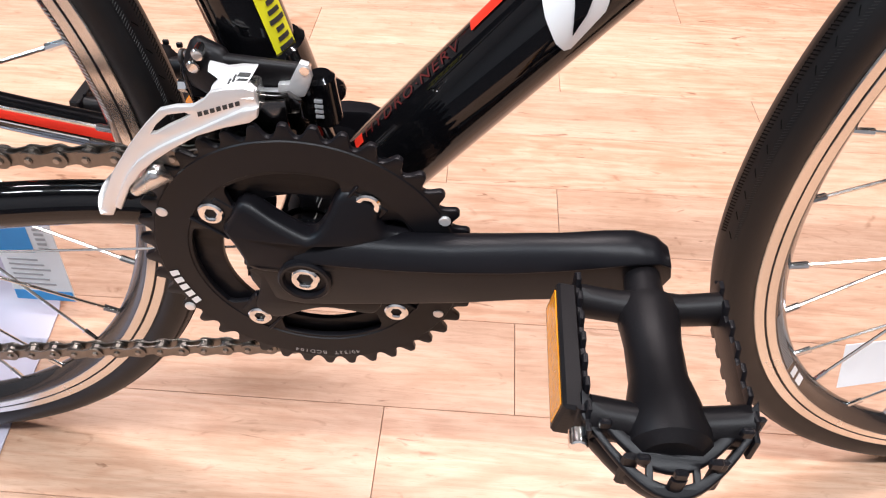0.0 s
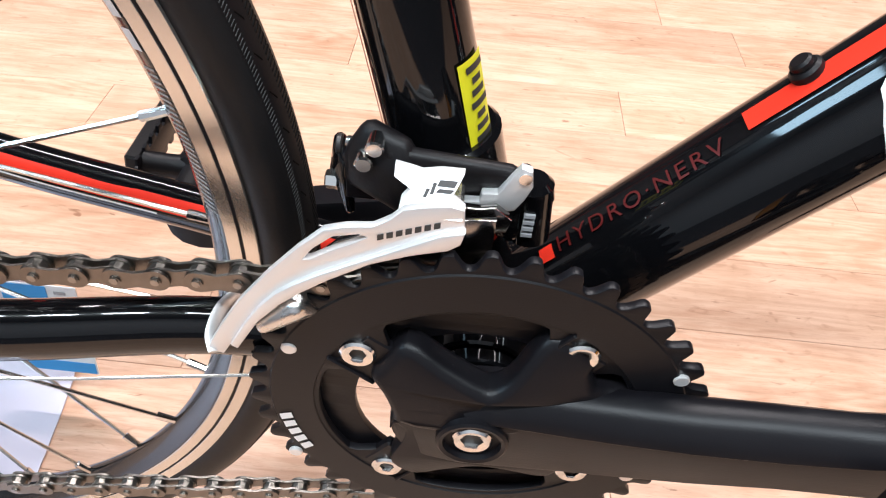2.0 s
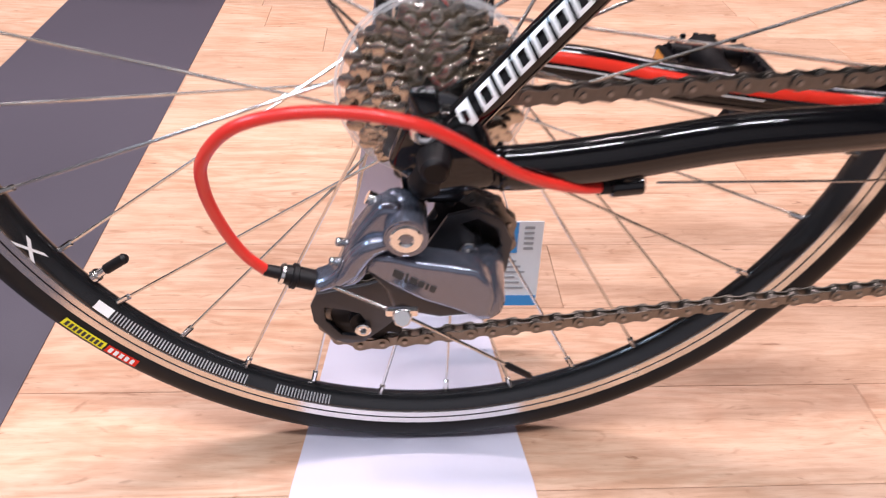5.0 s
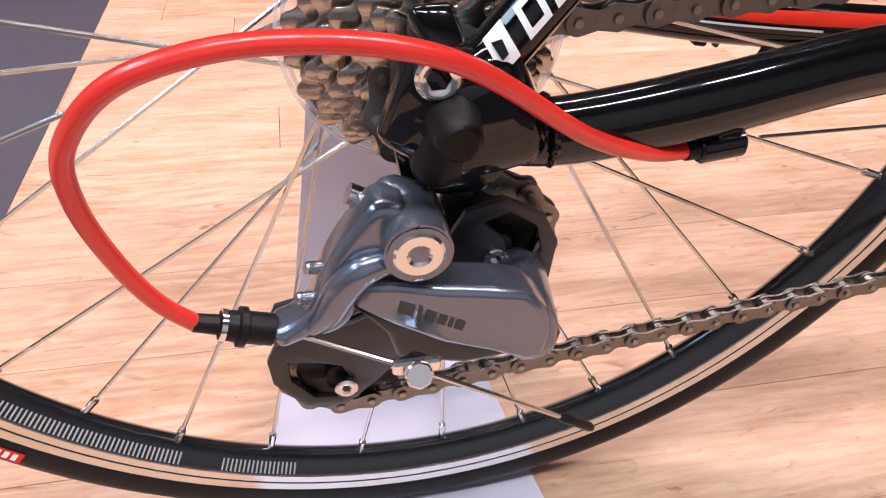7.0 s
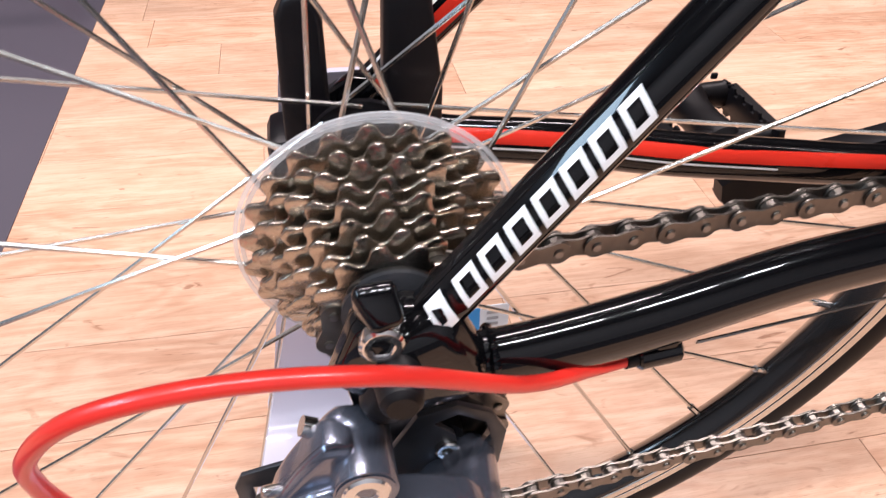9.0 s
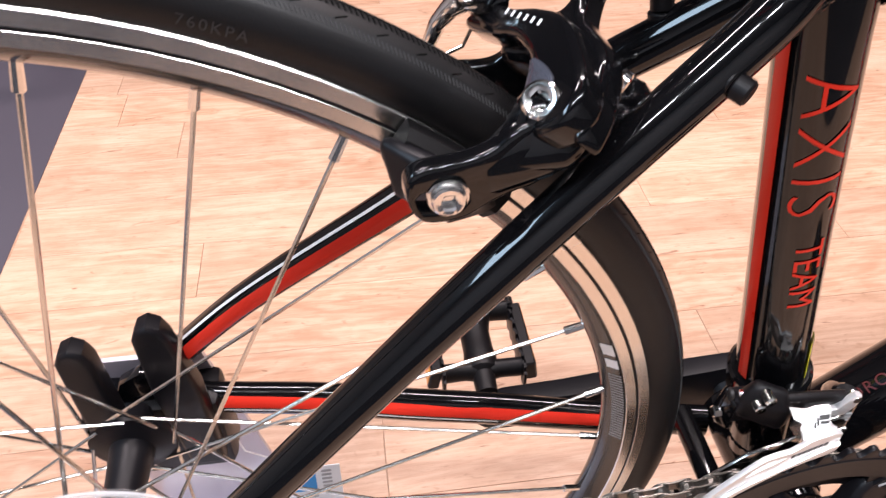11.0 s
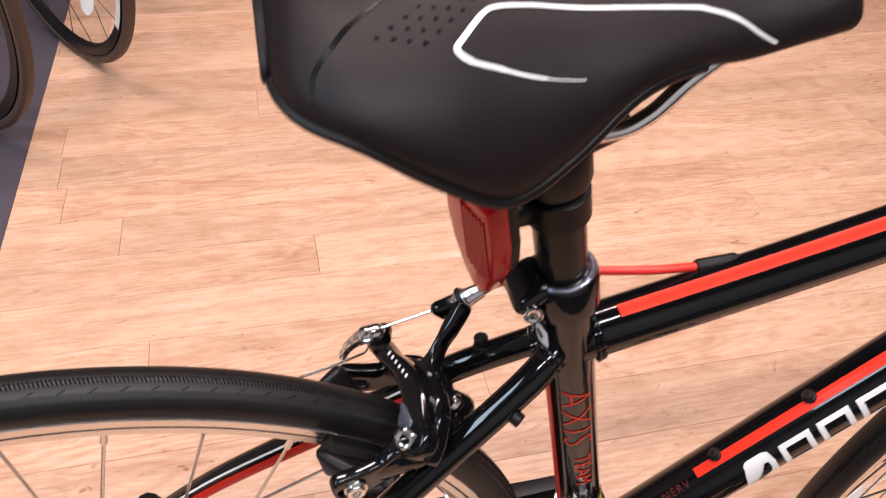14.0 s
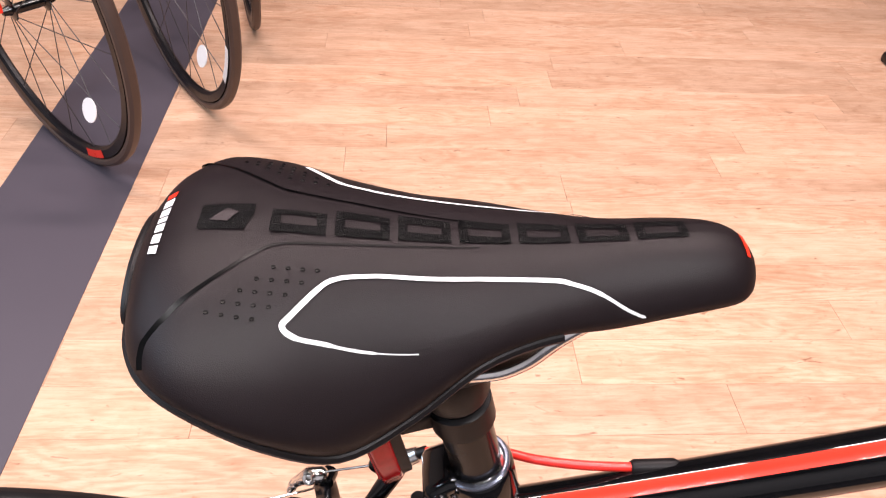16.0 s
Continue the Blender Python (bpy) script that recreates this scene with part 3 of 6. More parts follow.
def on_rim(me, centre, deg, r, y, slant=0.0, flip=1):
    """Lays a flat mesh (x along the rim, y outwards) on the near face of a wheel."""
    for v in me.vertices:
        rr = r + v.co.y * flip
        a = radians(deg) + v.co.x * flip / r
        v.co = Vector(centre) + V(rr * math.cos(a), y - slant * (rr - r), rr * math.sin(a))
    me.update()
    return me


# -- frame --
ST_DIR = V(-0.2442, 0, 1.0).normalized()


def st(z, off=0.0):
    return V(-0.0008 - 0.2442 * (z - 0.284), off, z)


DT0, DT_DIR = V(0.011, 0, 0.2842), V(1.0, 0, 1.162).normalized()


ST_Z = (0.290, 0.37, 0.43, 0.50, 0.56, 0.585, 0.632)


def st_r(z):
    """The seat tube's radius, swelling towards both ends."""
    return float(np.interp(z, ST_Z, (0.0172, 0.0168, 0.0160, 0.0153, 0.0150, 0.0156, 0.0158)))


# centre lines of the seat stays
SS_NEAR = [V(-0.364, -0.0755, 0.311), V(-0.288, -0.063, 0.3945), V(-0.2101, -0.046, 0.4745), V(-0.1466, -0.0300, 0.5330), V(-0.1100, -0.0195, 0.5635), V(-0.0960, -0.0145, 0.5750), V(-0.0860, -0.0085, 0.5820), V(-0.0740, 0.0010, 0.5860)]
SS_FAR = [V(-0.356, 0.075, 0.320), V(-0.29, 0.0625, 0.391), V(-0.21, 0.045, 0.4625), V(-0.155, 0.0310, 0.5145), V(-0.1309, 0.025, 0.5366), V(-0.1127, 0.021, 0.5497), V(-0.0877, 0.012, 0.5708), V(-0.074, 0.006, 0.582)]


def build_frame():
    bm = bmesh.new()
    tube(bm, [st(z) for z in ST_Z], [st_r(z) for z in ST_Z], 36)
    frame_ob = part("frame", bm, GLOSS_BLACK, bicycle, "gloss black aluminium frame")
    bm = bmesh.new()
    tube(bm, [DT0, DT0 + DT_DIR * 0.46], 0.0212, 44)
    part("down_tube", bm, GLOSS_BLACK, frame_ob)
    bm = bmesh.new()
    tube(bm, smooth_path([V(-0.076, 0, 0.583), V(0.04, 0, 0.6165), V(0.16, 0, 0.6535), V(0.312, 0, 0.700)], 6), spread([(0.0150, 0.0165)] * 4, 6), 28)
    part("top_tube", bm, GLOSS_BLACK, frame_ob)
    bm = bmesh.new()
    tube(bm, [V(0.340, 0, 0.630), V(0.334, 0, 0.648), V(0.310, 0, 0.722), V(0.305, 0, 0.737)], [0.021, 0.019, 0.019, 0.021], 28)
    part("head_tube", bm, GLOSS_BLACK, frame_ob)
    bm = cyl(bmesh.new(), (0, -0.034, 0.284), (0, 0.034, 0.284), 0.0215, seg=36, chamfer=0.001)
    part("bottom_bracket_shell", bm, GLOSS_BLACK, frame_ob)
    for s, name in ((-1, "near"), (1, "far")):
        bm = bmesh.new()
        path = smooth_path(SS_NEAR if s < 0 else SS_FAR, 6)
        tube(bm, path, [0.0082 + 0.0005 * min(1, 3 * k / len(path)) for k in range(len(path))], 24)
        part("seat_stay", bm, GLOSS_BLACK, frame_ob)
        bm = bmesh.new()
        if s < 0:
            pts = [V(-0.350, -0.075, 0.302), V(-0.325, -0.0735, 0.300), V(-0.28, -0.0695, 0.3035), V(-0.22, -0.062, 0.3105), V(-0.155, -0.0545, 0.3125), V(-0.092, -0.041, 0.3085), V(-0.022, -0.026, 0.291)]
        else:
            pts = [V(-0.350, 0.075, 0.302), V(-0.318, 0.0735, 0.293), V(-0.26, 0.068, 0.288), V(-0.204, 0.061, 0.281), V(-0.15, 0.0535, 0.277), V(-0.09, 0.041, 0.276), V(-0.022, 0.026, 0.280)]
        tube(bm, smooth_path(pts, 6), spread([(0.008, 0.010), (0.0088, 0.0115), (0.0092, 0.0125), (0.0092, 0.0125), (0.0092, 0.0122), (0.0088, 0.0118), (0.0085, 0.0115)], 6), 20)
        part("chain_stay", bm, GLOSS_BLACK, frame_ob)
        # dropout plate
        loop = [(-0.346, 0.288), (-0.338, 0.300), (-0.343, 0.318), (-0.350, 0.328), (-0.361, 0.330), (-0.374, 0.322), (-0.381, 0.306), (-0.378, 0.288), (-0.366, 0.282), (-0.352, 0.282)]
        if s < 0:
            part("dropout_lug", blob([(V(-0.352, -0.0765, 0.3220), 0.0095), (V(-0.370, -0.0780, 0.3120), 0.0080), (V(-0.362, -0.0775, 0.2985), 0.0100), (V(-0.343, -0.0755, 0.3015), 0.0105)]), GLOSS_BLACK, frame_ob)
        part("dropout", flat([loop], 0.0045, 0.0015, at_y(s * 0.0725)), GLOSS_BLACK, frame_ob)
    # brake bridge between the seat stays
    part("bridge", cyl(bmesh.new(), (-0.140, -0.027, 0.540), (-0.140, 0.025, 0.533), 0.0075), GLOSS_BLACK, frame_ob)
    part("chain_stay_bridge", cyl(bmesh.new(), (-0.040, -0.028, 0.291), (-0.040, 0.028, 0.291), 0.007), GLOSS_BLACK, frame_ob)
    # rack bosses on the stays
    for c, d in ((V(-0.1130, -0.0248, 0.5595), V(0.62, -0.75, -0.20)), (V(-0.1140, 0.0235, 0.5555), V(-0.15, 0.2, 0.95))):
        d.normalize()
        bm = bmesh.new()
        cyl(bm, c - d * 0.004, c + d * 0.003, 0.0052, seg=18, chamfer=0.0005)
        cyl(bm, c + d * 0.003, c + d * 0.009, 0.0043, seg=18, chamfer=0.0008)
        part("rack_boss", bm, PLASTIC_BLACK, frame_ob, "black rack bolt")
    # bottle bosses on the down tube
    for way in (0.1394, 0.2231):
        d = V(-0.76, 0.08, 0.65).normalized()
        c = DT0 + DT_DIR * way + d * 0.0205
        bm = cyl(bmesh.new(), c - d * 0.003, c + d * 0.004, 0.0052, seg=18, chamfer=0.001)
        cyl(bm, c + d * 0.0035, c + d * 0.0065, 0.0036, seg=14, chamfer=0.0008)
        part("bottle_boss", bm, PLASTIC_BLACK, frame_ob, "black bottle-cage bolt")
    # weld beads
    def weld(c, axis, r, n=34, bead=0.0017, half=math.pi * 2, start=0.0, up=V(0, 1, 0)):
        axis = Vector(axis).normalized()
        a = (up - axis * up.dot(axis)).normalized()
        b = axis.cross(a)
        ring = []
        m = n * 4
        for k in range(m + 1):
            t = start + half * k / m
            ring.append(Vector(c) + (a * math.cos(t) + b * math.sin(t)) * r)
        bm = tube(bmesh.new(), ring, [bead * (0.92 + 0.20 * math.sin(2 * math.pi * k / 4 + 0.6 * math.sin(k)) + 0.12 * math.sin(0.61 * k)) for k in range(m + 1)], 8, up=axis)
        part("weld_bead", bm, GLOSS_BLACK, frame_ob)
    weld(V(-0.0585, 0, 0.588), V(0.96, 0, 0.27), 0.0158, 30, 0.0014)
    weld(V(-0.0610, 0, 0.5873), V(0.96, 0, 0.27), 0.0164, 30, 0.0014)
    weld(V(0.022, 0, 0.299), V(0.65, 0, 0.76), 0.0198)
    weld(V(-0.007, 0, 0.308), ST_DIR, 0.0160)
    for c, d, r in ((V(-0.0895, -0.0107, 0.5797), V(0.75, 0.42, 0.50), 0.0080), (V(-0.0868, -0.0089, 0.5815), V(0.75, 0.48, 0.42), 0.0084)):
        weld(c, d, r, 22, 0.0015)
    for c, d, r in ((V(-0.0868, 0.0116, 0.5714), V(0.75, -0.32, 0.62), 0.0080), (V(-0.0845, 0.0107, 0.5732), V(0.75, -0.36, 0.60), 0.0084)):
        weld(c, d, r, 22, 0.0015)
    weld(V(-0.333, -0.0745, 0.3012), V(1, 0, 0.05), 0.0100, 20, 0.0014)
    # cable stop under the near chain stay
    bm = cyl(bmesh.new(), (-0.279, -0.0715, 0.2885), (-0.263, -0.0708, 0.2900), 0.0052, seg=18, chamfer=0.0008)
    blob([(V(-0.274, -0.071, 0.295), 0.003), (V(-0.266, -0.0708, 0.296), 0.003), (V(-0.267, -0.071, 0.289), 0.004)], bm)
    part("cable_stop", bm, GLOSS_BLACK, frame_ob, "black cable stop")
    return frame_ob


frame_part = build_frame()

# fork, from the crown down to the front hub
bm = bmesh.new()
blob([(V(0.345, -0.03, 0.615), 0.013), (V(0.345, 0.03, 0.615), 0.013), (V(0.342, 0, 0.628), 0.017)], bm)
for s in (-1, 1):
    tube(bm, smooth_path([V(0.346, s * 0.034, 0.615), V(0.40, s * 0.043, 0.50), STEER @ V(0.49, s * 0.051, 0.38), STEER @ V(0.516, s * 0.053, 0.3137)], 5), spread([0.0125, 0.011, 0.009, 0.0075], 5), 18)
part("fork", bm, GLOSS_BLACK, bicycle, "gloss black fork")

# -- seat post, collar, saddle --
bm = cyl(bmesh.new(), st(0.60), st(0.722), 0.0129, seg=32)
post = part("seat_post", bm, surf("satin_black_tube", (0.005, 0.005, 0.0055), 0.25, coat=0.2, spec=0.12), bicycle, "satin black seat post")
bm = bmesh.new()
tube(bm, [st(0.618), st(0.6195), st(0.640), st(0.642)], [0.0170, 0.0184, 0.0184, 0.0172], 32)
collar = part("seat_collar", bm, GLOSS_BLACK, bicycle, "black seat collar")
# pale metal ring imitates light reflected by the black collar's top face
lip = [st(0.6424) + V(0.0150 * math.cos(a), 0.0152 * math.sin(a), 0.0037 * math.cos(a)) for a in (2 * math.pi * k / 48 for k in range(49))]
part("collar_lip", tube(bmesh.new(), lip, 0.0018, 10), GREY_METAL, collar, "pale ring standing for light on the collar top")
part("collar_lip", tube(bmesh.new(), [st(0.6418), st(0.6428)], [0.0170, 0.0160], 32), CHROME, collar, "bright upper lip")
bm = blob([(V(-0.101, -0.008, 0.637), 0.006), (V(-0.101, 0.008, 0.637), 0.006), (V(-0.109, -0.009, 0.630), 0.0065), (V(-0.109, 0.009, 0.630), 0.0065), (V(-0.104, 0, 0.622), 0.007)])
part("collar_lug", bm, GLOSS_BLACK, collar)
COLLAR_BOLT = (V(-0.1075, -0.0185, 0.6300), V(-0.25, -0.92, 0.15))
# saddle clamp head on the post
bm = bmesh.new()
tube(bm, [st(0.700), st(0.704), st(0.728), st(0.733)], [0.0150, 0.0165, 0.0165, 0.013], 28)
blob([(V(-0.124, -0.016, 0.722), 0.006), (V(-0.124, 0.016, 0.722), 0.006), (V(-0.088, -0.014, 0.737), 0.006), (V(-0.088, 0.014, 0.737), 0.006), (V(-0.114, 0, 0.732), 0.009)], bm)
part("clamp_head", bm, PLASTIC_BLACK, post, "black saddle clamp")

# (x, half width, top, skirt bottom, crown)
SADDLE = [(-0.22, 0.0255, 0.7870, 0.775), (-0.2176, 0.0392, 0.7915, 0.774), (-0.2107, 0.0519, 0.7970, 0.7725), (-0.1961, 0.0632, 0.8005, 0.7705), (-0.1727, 0.0676, 0.8010, 0.757), (-0.1484, 0.0637, 0.7980, 0.744), (-0.124, 0.0529, 0.7945, 0.751), (-0.0996, 0.0414, 0.7920, 0.7665), (-0.0753, 0.0323, 0.7912, 0.7705), (-0.0509, 0.0265, 0.7920, 0.7690), (-0.0274, 0.0235, 0.7938, 0.7725), (-0.0120, 0.0212, 0.7940, 0.7745), (-0.0020, 0.0182, 0.7915, 0.7750), (0.0040, 0.0125, 0.7865, 0.7755), (0.0064, 0.0055, 0.7815, 0.7765)]


SADDLE_FINE = smooth_path(SADDLE, 8)


def saddle_at(x):
    for a, b in zip(SADDLE_FINE, SADDLE_FINE[1:]):
        if a[0] <= x <= b[0]:
            return a.lerp(b, (x - a[0]) / (b[0] - a[0]))[1:]
    return SADDLE_FINE[0][1:] if x < SADDLE_FINE[0][0] else SADDLE_FINE[-1][1:]


def saddle_point(x, s, lift=0.0):
    """A place on the cover: s from -1 (near skirt edge) over 0 (ridge) to 1 (far edge)."""
    w, top, low = saddle_at(x)
    a = abs(s)
    # a flat-topped crown that rolls over into an inward-leaning skirt
    prof = [(0.0, 0.0), (0.27, 0.030), (0.49, 0.12), (0.68, 0.26), (0.84, 0.43), (0.95, 0.62), (1.0, 0.79), (0.985, 0.92), (0.95, 1.0)]
    f = a * (len(prof) - 1)
    i = min(int(f), len(prof) - 2)
    t = f - i
    p0, p1, p2, p3 = prof[max(i - 1, 0)], prof[i], prof[i + 1], prof[min(i + 2, len(prof) - 1)]
    c = [0.5 * (2 * p1[k] + (p2[k] - p0[k]) * t + (2 * p0[k] - 5 * p1[k] + 4 * p2[k] - p3[k]) * t * t + (3 * p1[k] - p0[k] - 3 * p2[k] + p3[k]) * t ** 3) for k in (0, 1)]
    out = Vector((0, (-1 if s < 0 else 1) * min(a * 1.3, 1), max(1 - a, 0.05))).normalized()
    return V(x, (-1 if s < 0 else 1) * w * c[0], top + (low - top) * c[1]) + out * lift


def build_saddle():
    xs = [p[0] for p in smooth_path(SADDLE, 5)]
    n = 48
    bm = bmesh.new()
    rows = [[bm.verts.new(saddle_point(x, -1 + 2 * k / n)) for k in range(n + 1)] for x in xs]
    for a, b in zip(rows, rows[1:]):
        for k in range(n):
            bm.faces.new((a[k], a[k + 1], b[k + 1], b[k]))
    bm.faces.new(rows[0])
    bm.faces.new(rows[-1][::-1])
    bmesh.ops.solidify(bm, geom=list(bm.faces), thickness=0.003)
    cover = part("saddle", bm, LEATHER, bicycle, "black leatherette saddle with white trim lines", angle=60)
    bm = bmesh.new()
    tube(bm, smooth_path([V(-0.205, 0, 0.780), V(-0.19, 0, 0.777), V(-0.15, 0, 0.768), V(-0.11, 0, 0.773), V(-0.06, 0, 0.780), V(-0.01, 0, 0.782)], 4), spread([(0.035, 0.003), (0.052, 0.003), (0.055, 0.003), (0.036, 0.003), (0.020, 0.003), (0.012, 0.003)], 4), 20)
    part("saddle_base", bm, PLASTIC_BLACK, cover, "black plastic base")
    # lower rim of the cover
    bm = bmesh.new()
    for s in (-1, 1):
        tube(bm, [saddle_point(x, s * 0.985, 0.0006) for x in xs[:42]], 0.0022, 8)
    tube(bm, [saddle_point(xs[1], -0.985 + 1.97 * k / 20) + V(-0.001, 0, -0.001) for k in range(21)], 0.002, 8)
    part("cover_edge", bm, PLASTIC_BLACK, cover, "black piped lower edge")
    for s in (-1, 1):
        bm = bmesh.new()
        tube(bm, smooth_path([V(-0.020, s * 0.010, 0.772), V(-0.050, s * 0.017, 0.769), V(-0.0665, s * 0.020, 0.7600), V(-0.080, s * 0.021, 0.7455), V(-0.096, s * 0.021, 0.7385), V(-0.135, s * 0.021, 0.738), V(-0.17, s * 0.026, 0.744), V(-0.195, s * 0.030, 0.756)], 6), 0.0036, 14)
        part("saddle_rail", bm, CHROME, cover, "bright steel rail")
    return cover


saddle = build_saddle()


def strip_on_saddle(pts, width, material, name, label="", lift=0.0005):
    """A narrow printed line along (x, s) points."""
    path = smooth_path([V(x, s, 0) for x, s in pts], 10)
    bm = bmesh.new()
    left, right = [], []
    for i, p in enumerate(path):
        a, b = path[max(i - 1, 0)], path[min(i + 1, len(path) - 1)]
        pa, pb = saddle_point(a.x, a.y), saddle_point(b.x, b.y)
        c = saddle_point(p.x, p.y, lift)
        d = (pb - pa).normalized()
        nrm = (saddle_point(p.x, p.y, 0.002) - saddle_point(p.x, p.y)).normalized()
        side = d.cross(nrm).normalized()
        w = width[i * (len(width) - 1) // (len(path) - 1)] if isinstance(width, list) else width
        left.append(bm.verts.new(c + side * w / 2)), right.append(bm.verts.new(c - side * w / 2))
    for i in range(len(path) - 1):
        bm.faces.new((left[i], left[i + 1], right[i + 1], right[i]))
    return part(name, bm, material, saddle, label)


for s in (-1, 1):
    strip_on_saddle([(-0.122, s * 0.490), (-0.137, s * 0.432), (-0.151, s * 0.389), (-0.1615, s * 0.372), (-0.1655, s * 0.345), (-0.1630, s * 0.310), (-0.1545, s * 0.225), (-0.1495, s * 0.198), (-0.142, s * 0.190), (-0.130, s * 0.196), (-0.101, s * 0.245), (-0.076, s * 0.308), (-0.068, s * 0.350), (-0.056, s * 0.465), (-0.040, s * 0.735)],
                    [0.0004, 0.0010, 0.0015, 0.0019, 0.0020, 0.0020, 0.0018, 0.0017, 0.0016, 0.0016, 0.0016, 0.0017, 0.0015, 0.0012, 0.0004], WHITE, "trim_line", "white printed trim line")
    strip_on_saddle([(-0.2085, s * 0.66), (-0.2085, s * 0.58), (-0.207, s * 0.49), (-0.202, s * 0.385), (-0.196, s * 0.296), (-0.185, s * 0.195), (-0.176, s * 0.130), (-0.168, s * 0.100), (-0.149, s * 0.088), (-0.125, s * 0.082), (-0.100, s * 0.080)], [0.0026, 0.0026, 0.0022, 0.0018, 0.0014, 0.0012, 0.0011, 0.0010, 0.0009, 0.0007, 0.0004], SEAM, "seam", "dark pressed seam", 0.0003)
    for i in range(5):
        for j in range(4):
            x, q = -0.1890 + 0.0047 * j + 0.0048 * i, s * (0.332 - 0.040 * i - 0.0 * j)
            c = saddle_point(x, q, 0.0)
            bm = bmesh.new()
            bmesh.ops.create_icosphere(bm, subdivisions=1, radius=0.0010, matrix=Matrix.Translation(c) @ Matrix.Diagonal((1, 1, 0.4, 1)))
            part("dimple", bm, SEAM, saddle)

# paper tag hung in the front wheel
m = Matrix.Translation((0.372, 0.035, 0.128)) @ pose(0, 0, 0, 62, 12, 20)
tag = part("wheel_tag", rounded_box((-0.042, -0.016, -0.0004), (0.042, 0.016, 0.0004), 0.0003, 1, m), CARD, bicycle, "white paper tag hung in the front wheel")
part("tag_string", tube(bmesh.new(), [m @ V(0.036, 0.013, 0), V(0.432, 0.040, 0.205), V(0.440, 0.042, 0.215)], 0.0006, 6), CARD, tag)

# ---- crankset ----
CRANK_A = radians(13.0)
BOLT_A = 53.3


def polar(r, deg, y=0.0, c=BB):
    return V(c.x + r * math.cos(radians(deg)), y, c.z + r * math.sin(radians(deg)))


def socket_bolt(name, p, r, depth, parent, hexr=None, out=V(0, -1, 0), label="bright hex-socket bolt"):
    """A round bolt head with a hex socket, facing out."""
    out = out.normalized()
    q = out.to_track_quat("Z", "Y").to_matrix().to_4x4()
    m = Matrix.Translation(p) @ q
    hexr = hexr or r * 0.45
    prof = [(r * 0.92, -depth), (r, -depth * 0.6), (r, -r * 0.12), (r * 0.86, 0.0), (hexr * 1.25, 0.0)]
    bm = bmesh.new()
    n = 24
    rings = [[bm.verts.new(m @ V(a * math.cos(2 * math.pi * k / n), a * math.sin(2 * math.pi * k / n), z)) for k in range(n)] for a, z in prof]
    hexes = []
    for z in (-r * 0.1, -r * 0.45):
        ring = []
        for k in range(n):
            t = 2 * math.pi * k / n
            w = hexr * 0.866 / math.cos((t % (math.pi / 3)) - math.pi / 6)
            ring.append(bm.verts.new(m @ V(w * math.cos(t), w * math.sin(t), z)))
        hexes.append(ring)
    rings += hexes
    for a, b in zip(rings, rings[1:]):
        for k in range(n):
            bm.faces.new((a[k], a[(k + 1) % n], b[(k + 1) % n], b[k]))
    bm.faces.new(rings[-1])
    bm.faces.new(rings[0][::-1])
    return part(name, bm, CHROME, parent, label)


def crank_arm(sign, angle, name, label):
    """sign -1: the near arm. A sloping upper facet overhangs a flat lower face."""
    d, nrm = V(math.cos(angle), 0, math.sin(angle)), V(-math.sin(angle), 0, math.cos(angle))
    if sign > 0:
        d, nrm = -d, -nrm
    # way along, rise, drop, front, back, ridge
    stations = [(-0.0300, 0.004, 0.006, 0.0560, 0.0460, 0.0015), (-0.0275, 0.010, 0.0125, 0.0575, 0.0450, 0.0065), (-0.020, 0.0145, 0.0178, 0.0585, 0.0450, 0.0098), (-0.008, 0.0185, 0.0204, 0.0600, 0.0450, 0.0115), (0.009, 0.0190, 0.0212, 0.0615, 0.0455, 0.0102),
                (0.025, 0.0182, 0.0214, 0.0630, 0.0465, 0.0074), (0.047, 0.0158, 0.0206, 0.0660, 0.0485, 0.0053), (0.073, 0.0146, 0.0186, 0.0700, 0.0520, 0.0045), (0.100, 0.0153, 0.0155, 0.0738, 0.0565, 0.0049), (0.122, 0.0168, 0.0134, 0.0776, 0.0610, 0.0076), (0.140, 0.0176, 0.0130, 0.0800, 0.0630, 0.0100),
                (0.152, 0.0168, 0.0122, 0.0803, 0.0640, 0.0105), (0.1605, 0.0130, 0.0098, 0.0790, 0.0655, 0.0080), (0.1650, 0.0070, 0.0050, 0.0780, 0.0670, 0.0040)]
    fine = spread(stations, 3)
    bm = bmesh.new()
    rings = []
    for s, top, low, yf, yb, ridge in fine:
        deep = yf - yb
        sec = [(yb, top * 0.82), (yb + deep * 0.12, top * 0.95), (yb + deep * 0.32, top), (yb + deep * 0.52, top * 0.96), (yb + deep * 0.72, top * 0.78 + ridge * 0.22), (yb + deep * 0.90, top * 0.36 + ridge * 0.64), (yf - 0.0002, ridge + 0.0006), (yf, ridge - 0.0001), (yf - 0.0003, ridge - 0.0007),
               (yf - 0.0013, ridge - 0.0010), (yf - 0.0013, -low + 0.0022), (yf - 0.0020, -low + 0.0007), (yf - 0.0036, -low), (yb + 0.001, -low), (yb, -low * 0.9)]
        rings.append([bm.verts.new(BB + d * s + nrm * n + V(0, sign * y, 0)) for y, n in sec])
    k = len(rings[0])
    for a, b in zip(rings, rings[1:]):
        for i in range(k):
            bm.faces.new((a[i], a[(i + 1) % k], b[(i + 1) % k], b[i]))
    bm.faces.new(rings[0][::-1])
    bm.faces.new(rings[-1])
    return part(name, bm, MATTE_BLACK, bicycle, label, angle=32)


socket_bolt("collar_bolt", COLLAR_BOLT[0], 0.0050, 0.005, collar, 0.0026, COLLAR_BOLT[1])
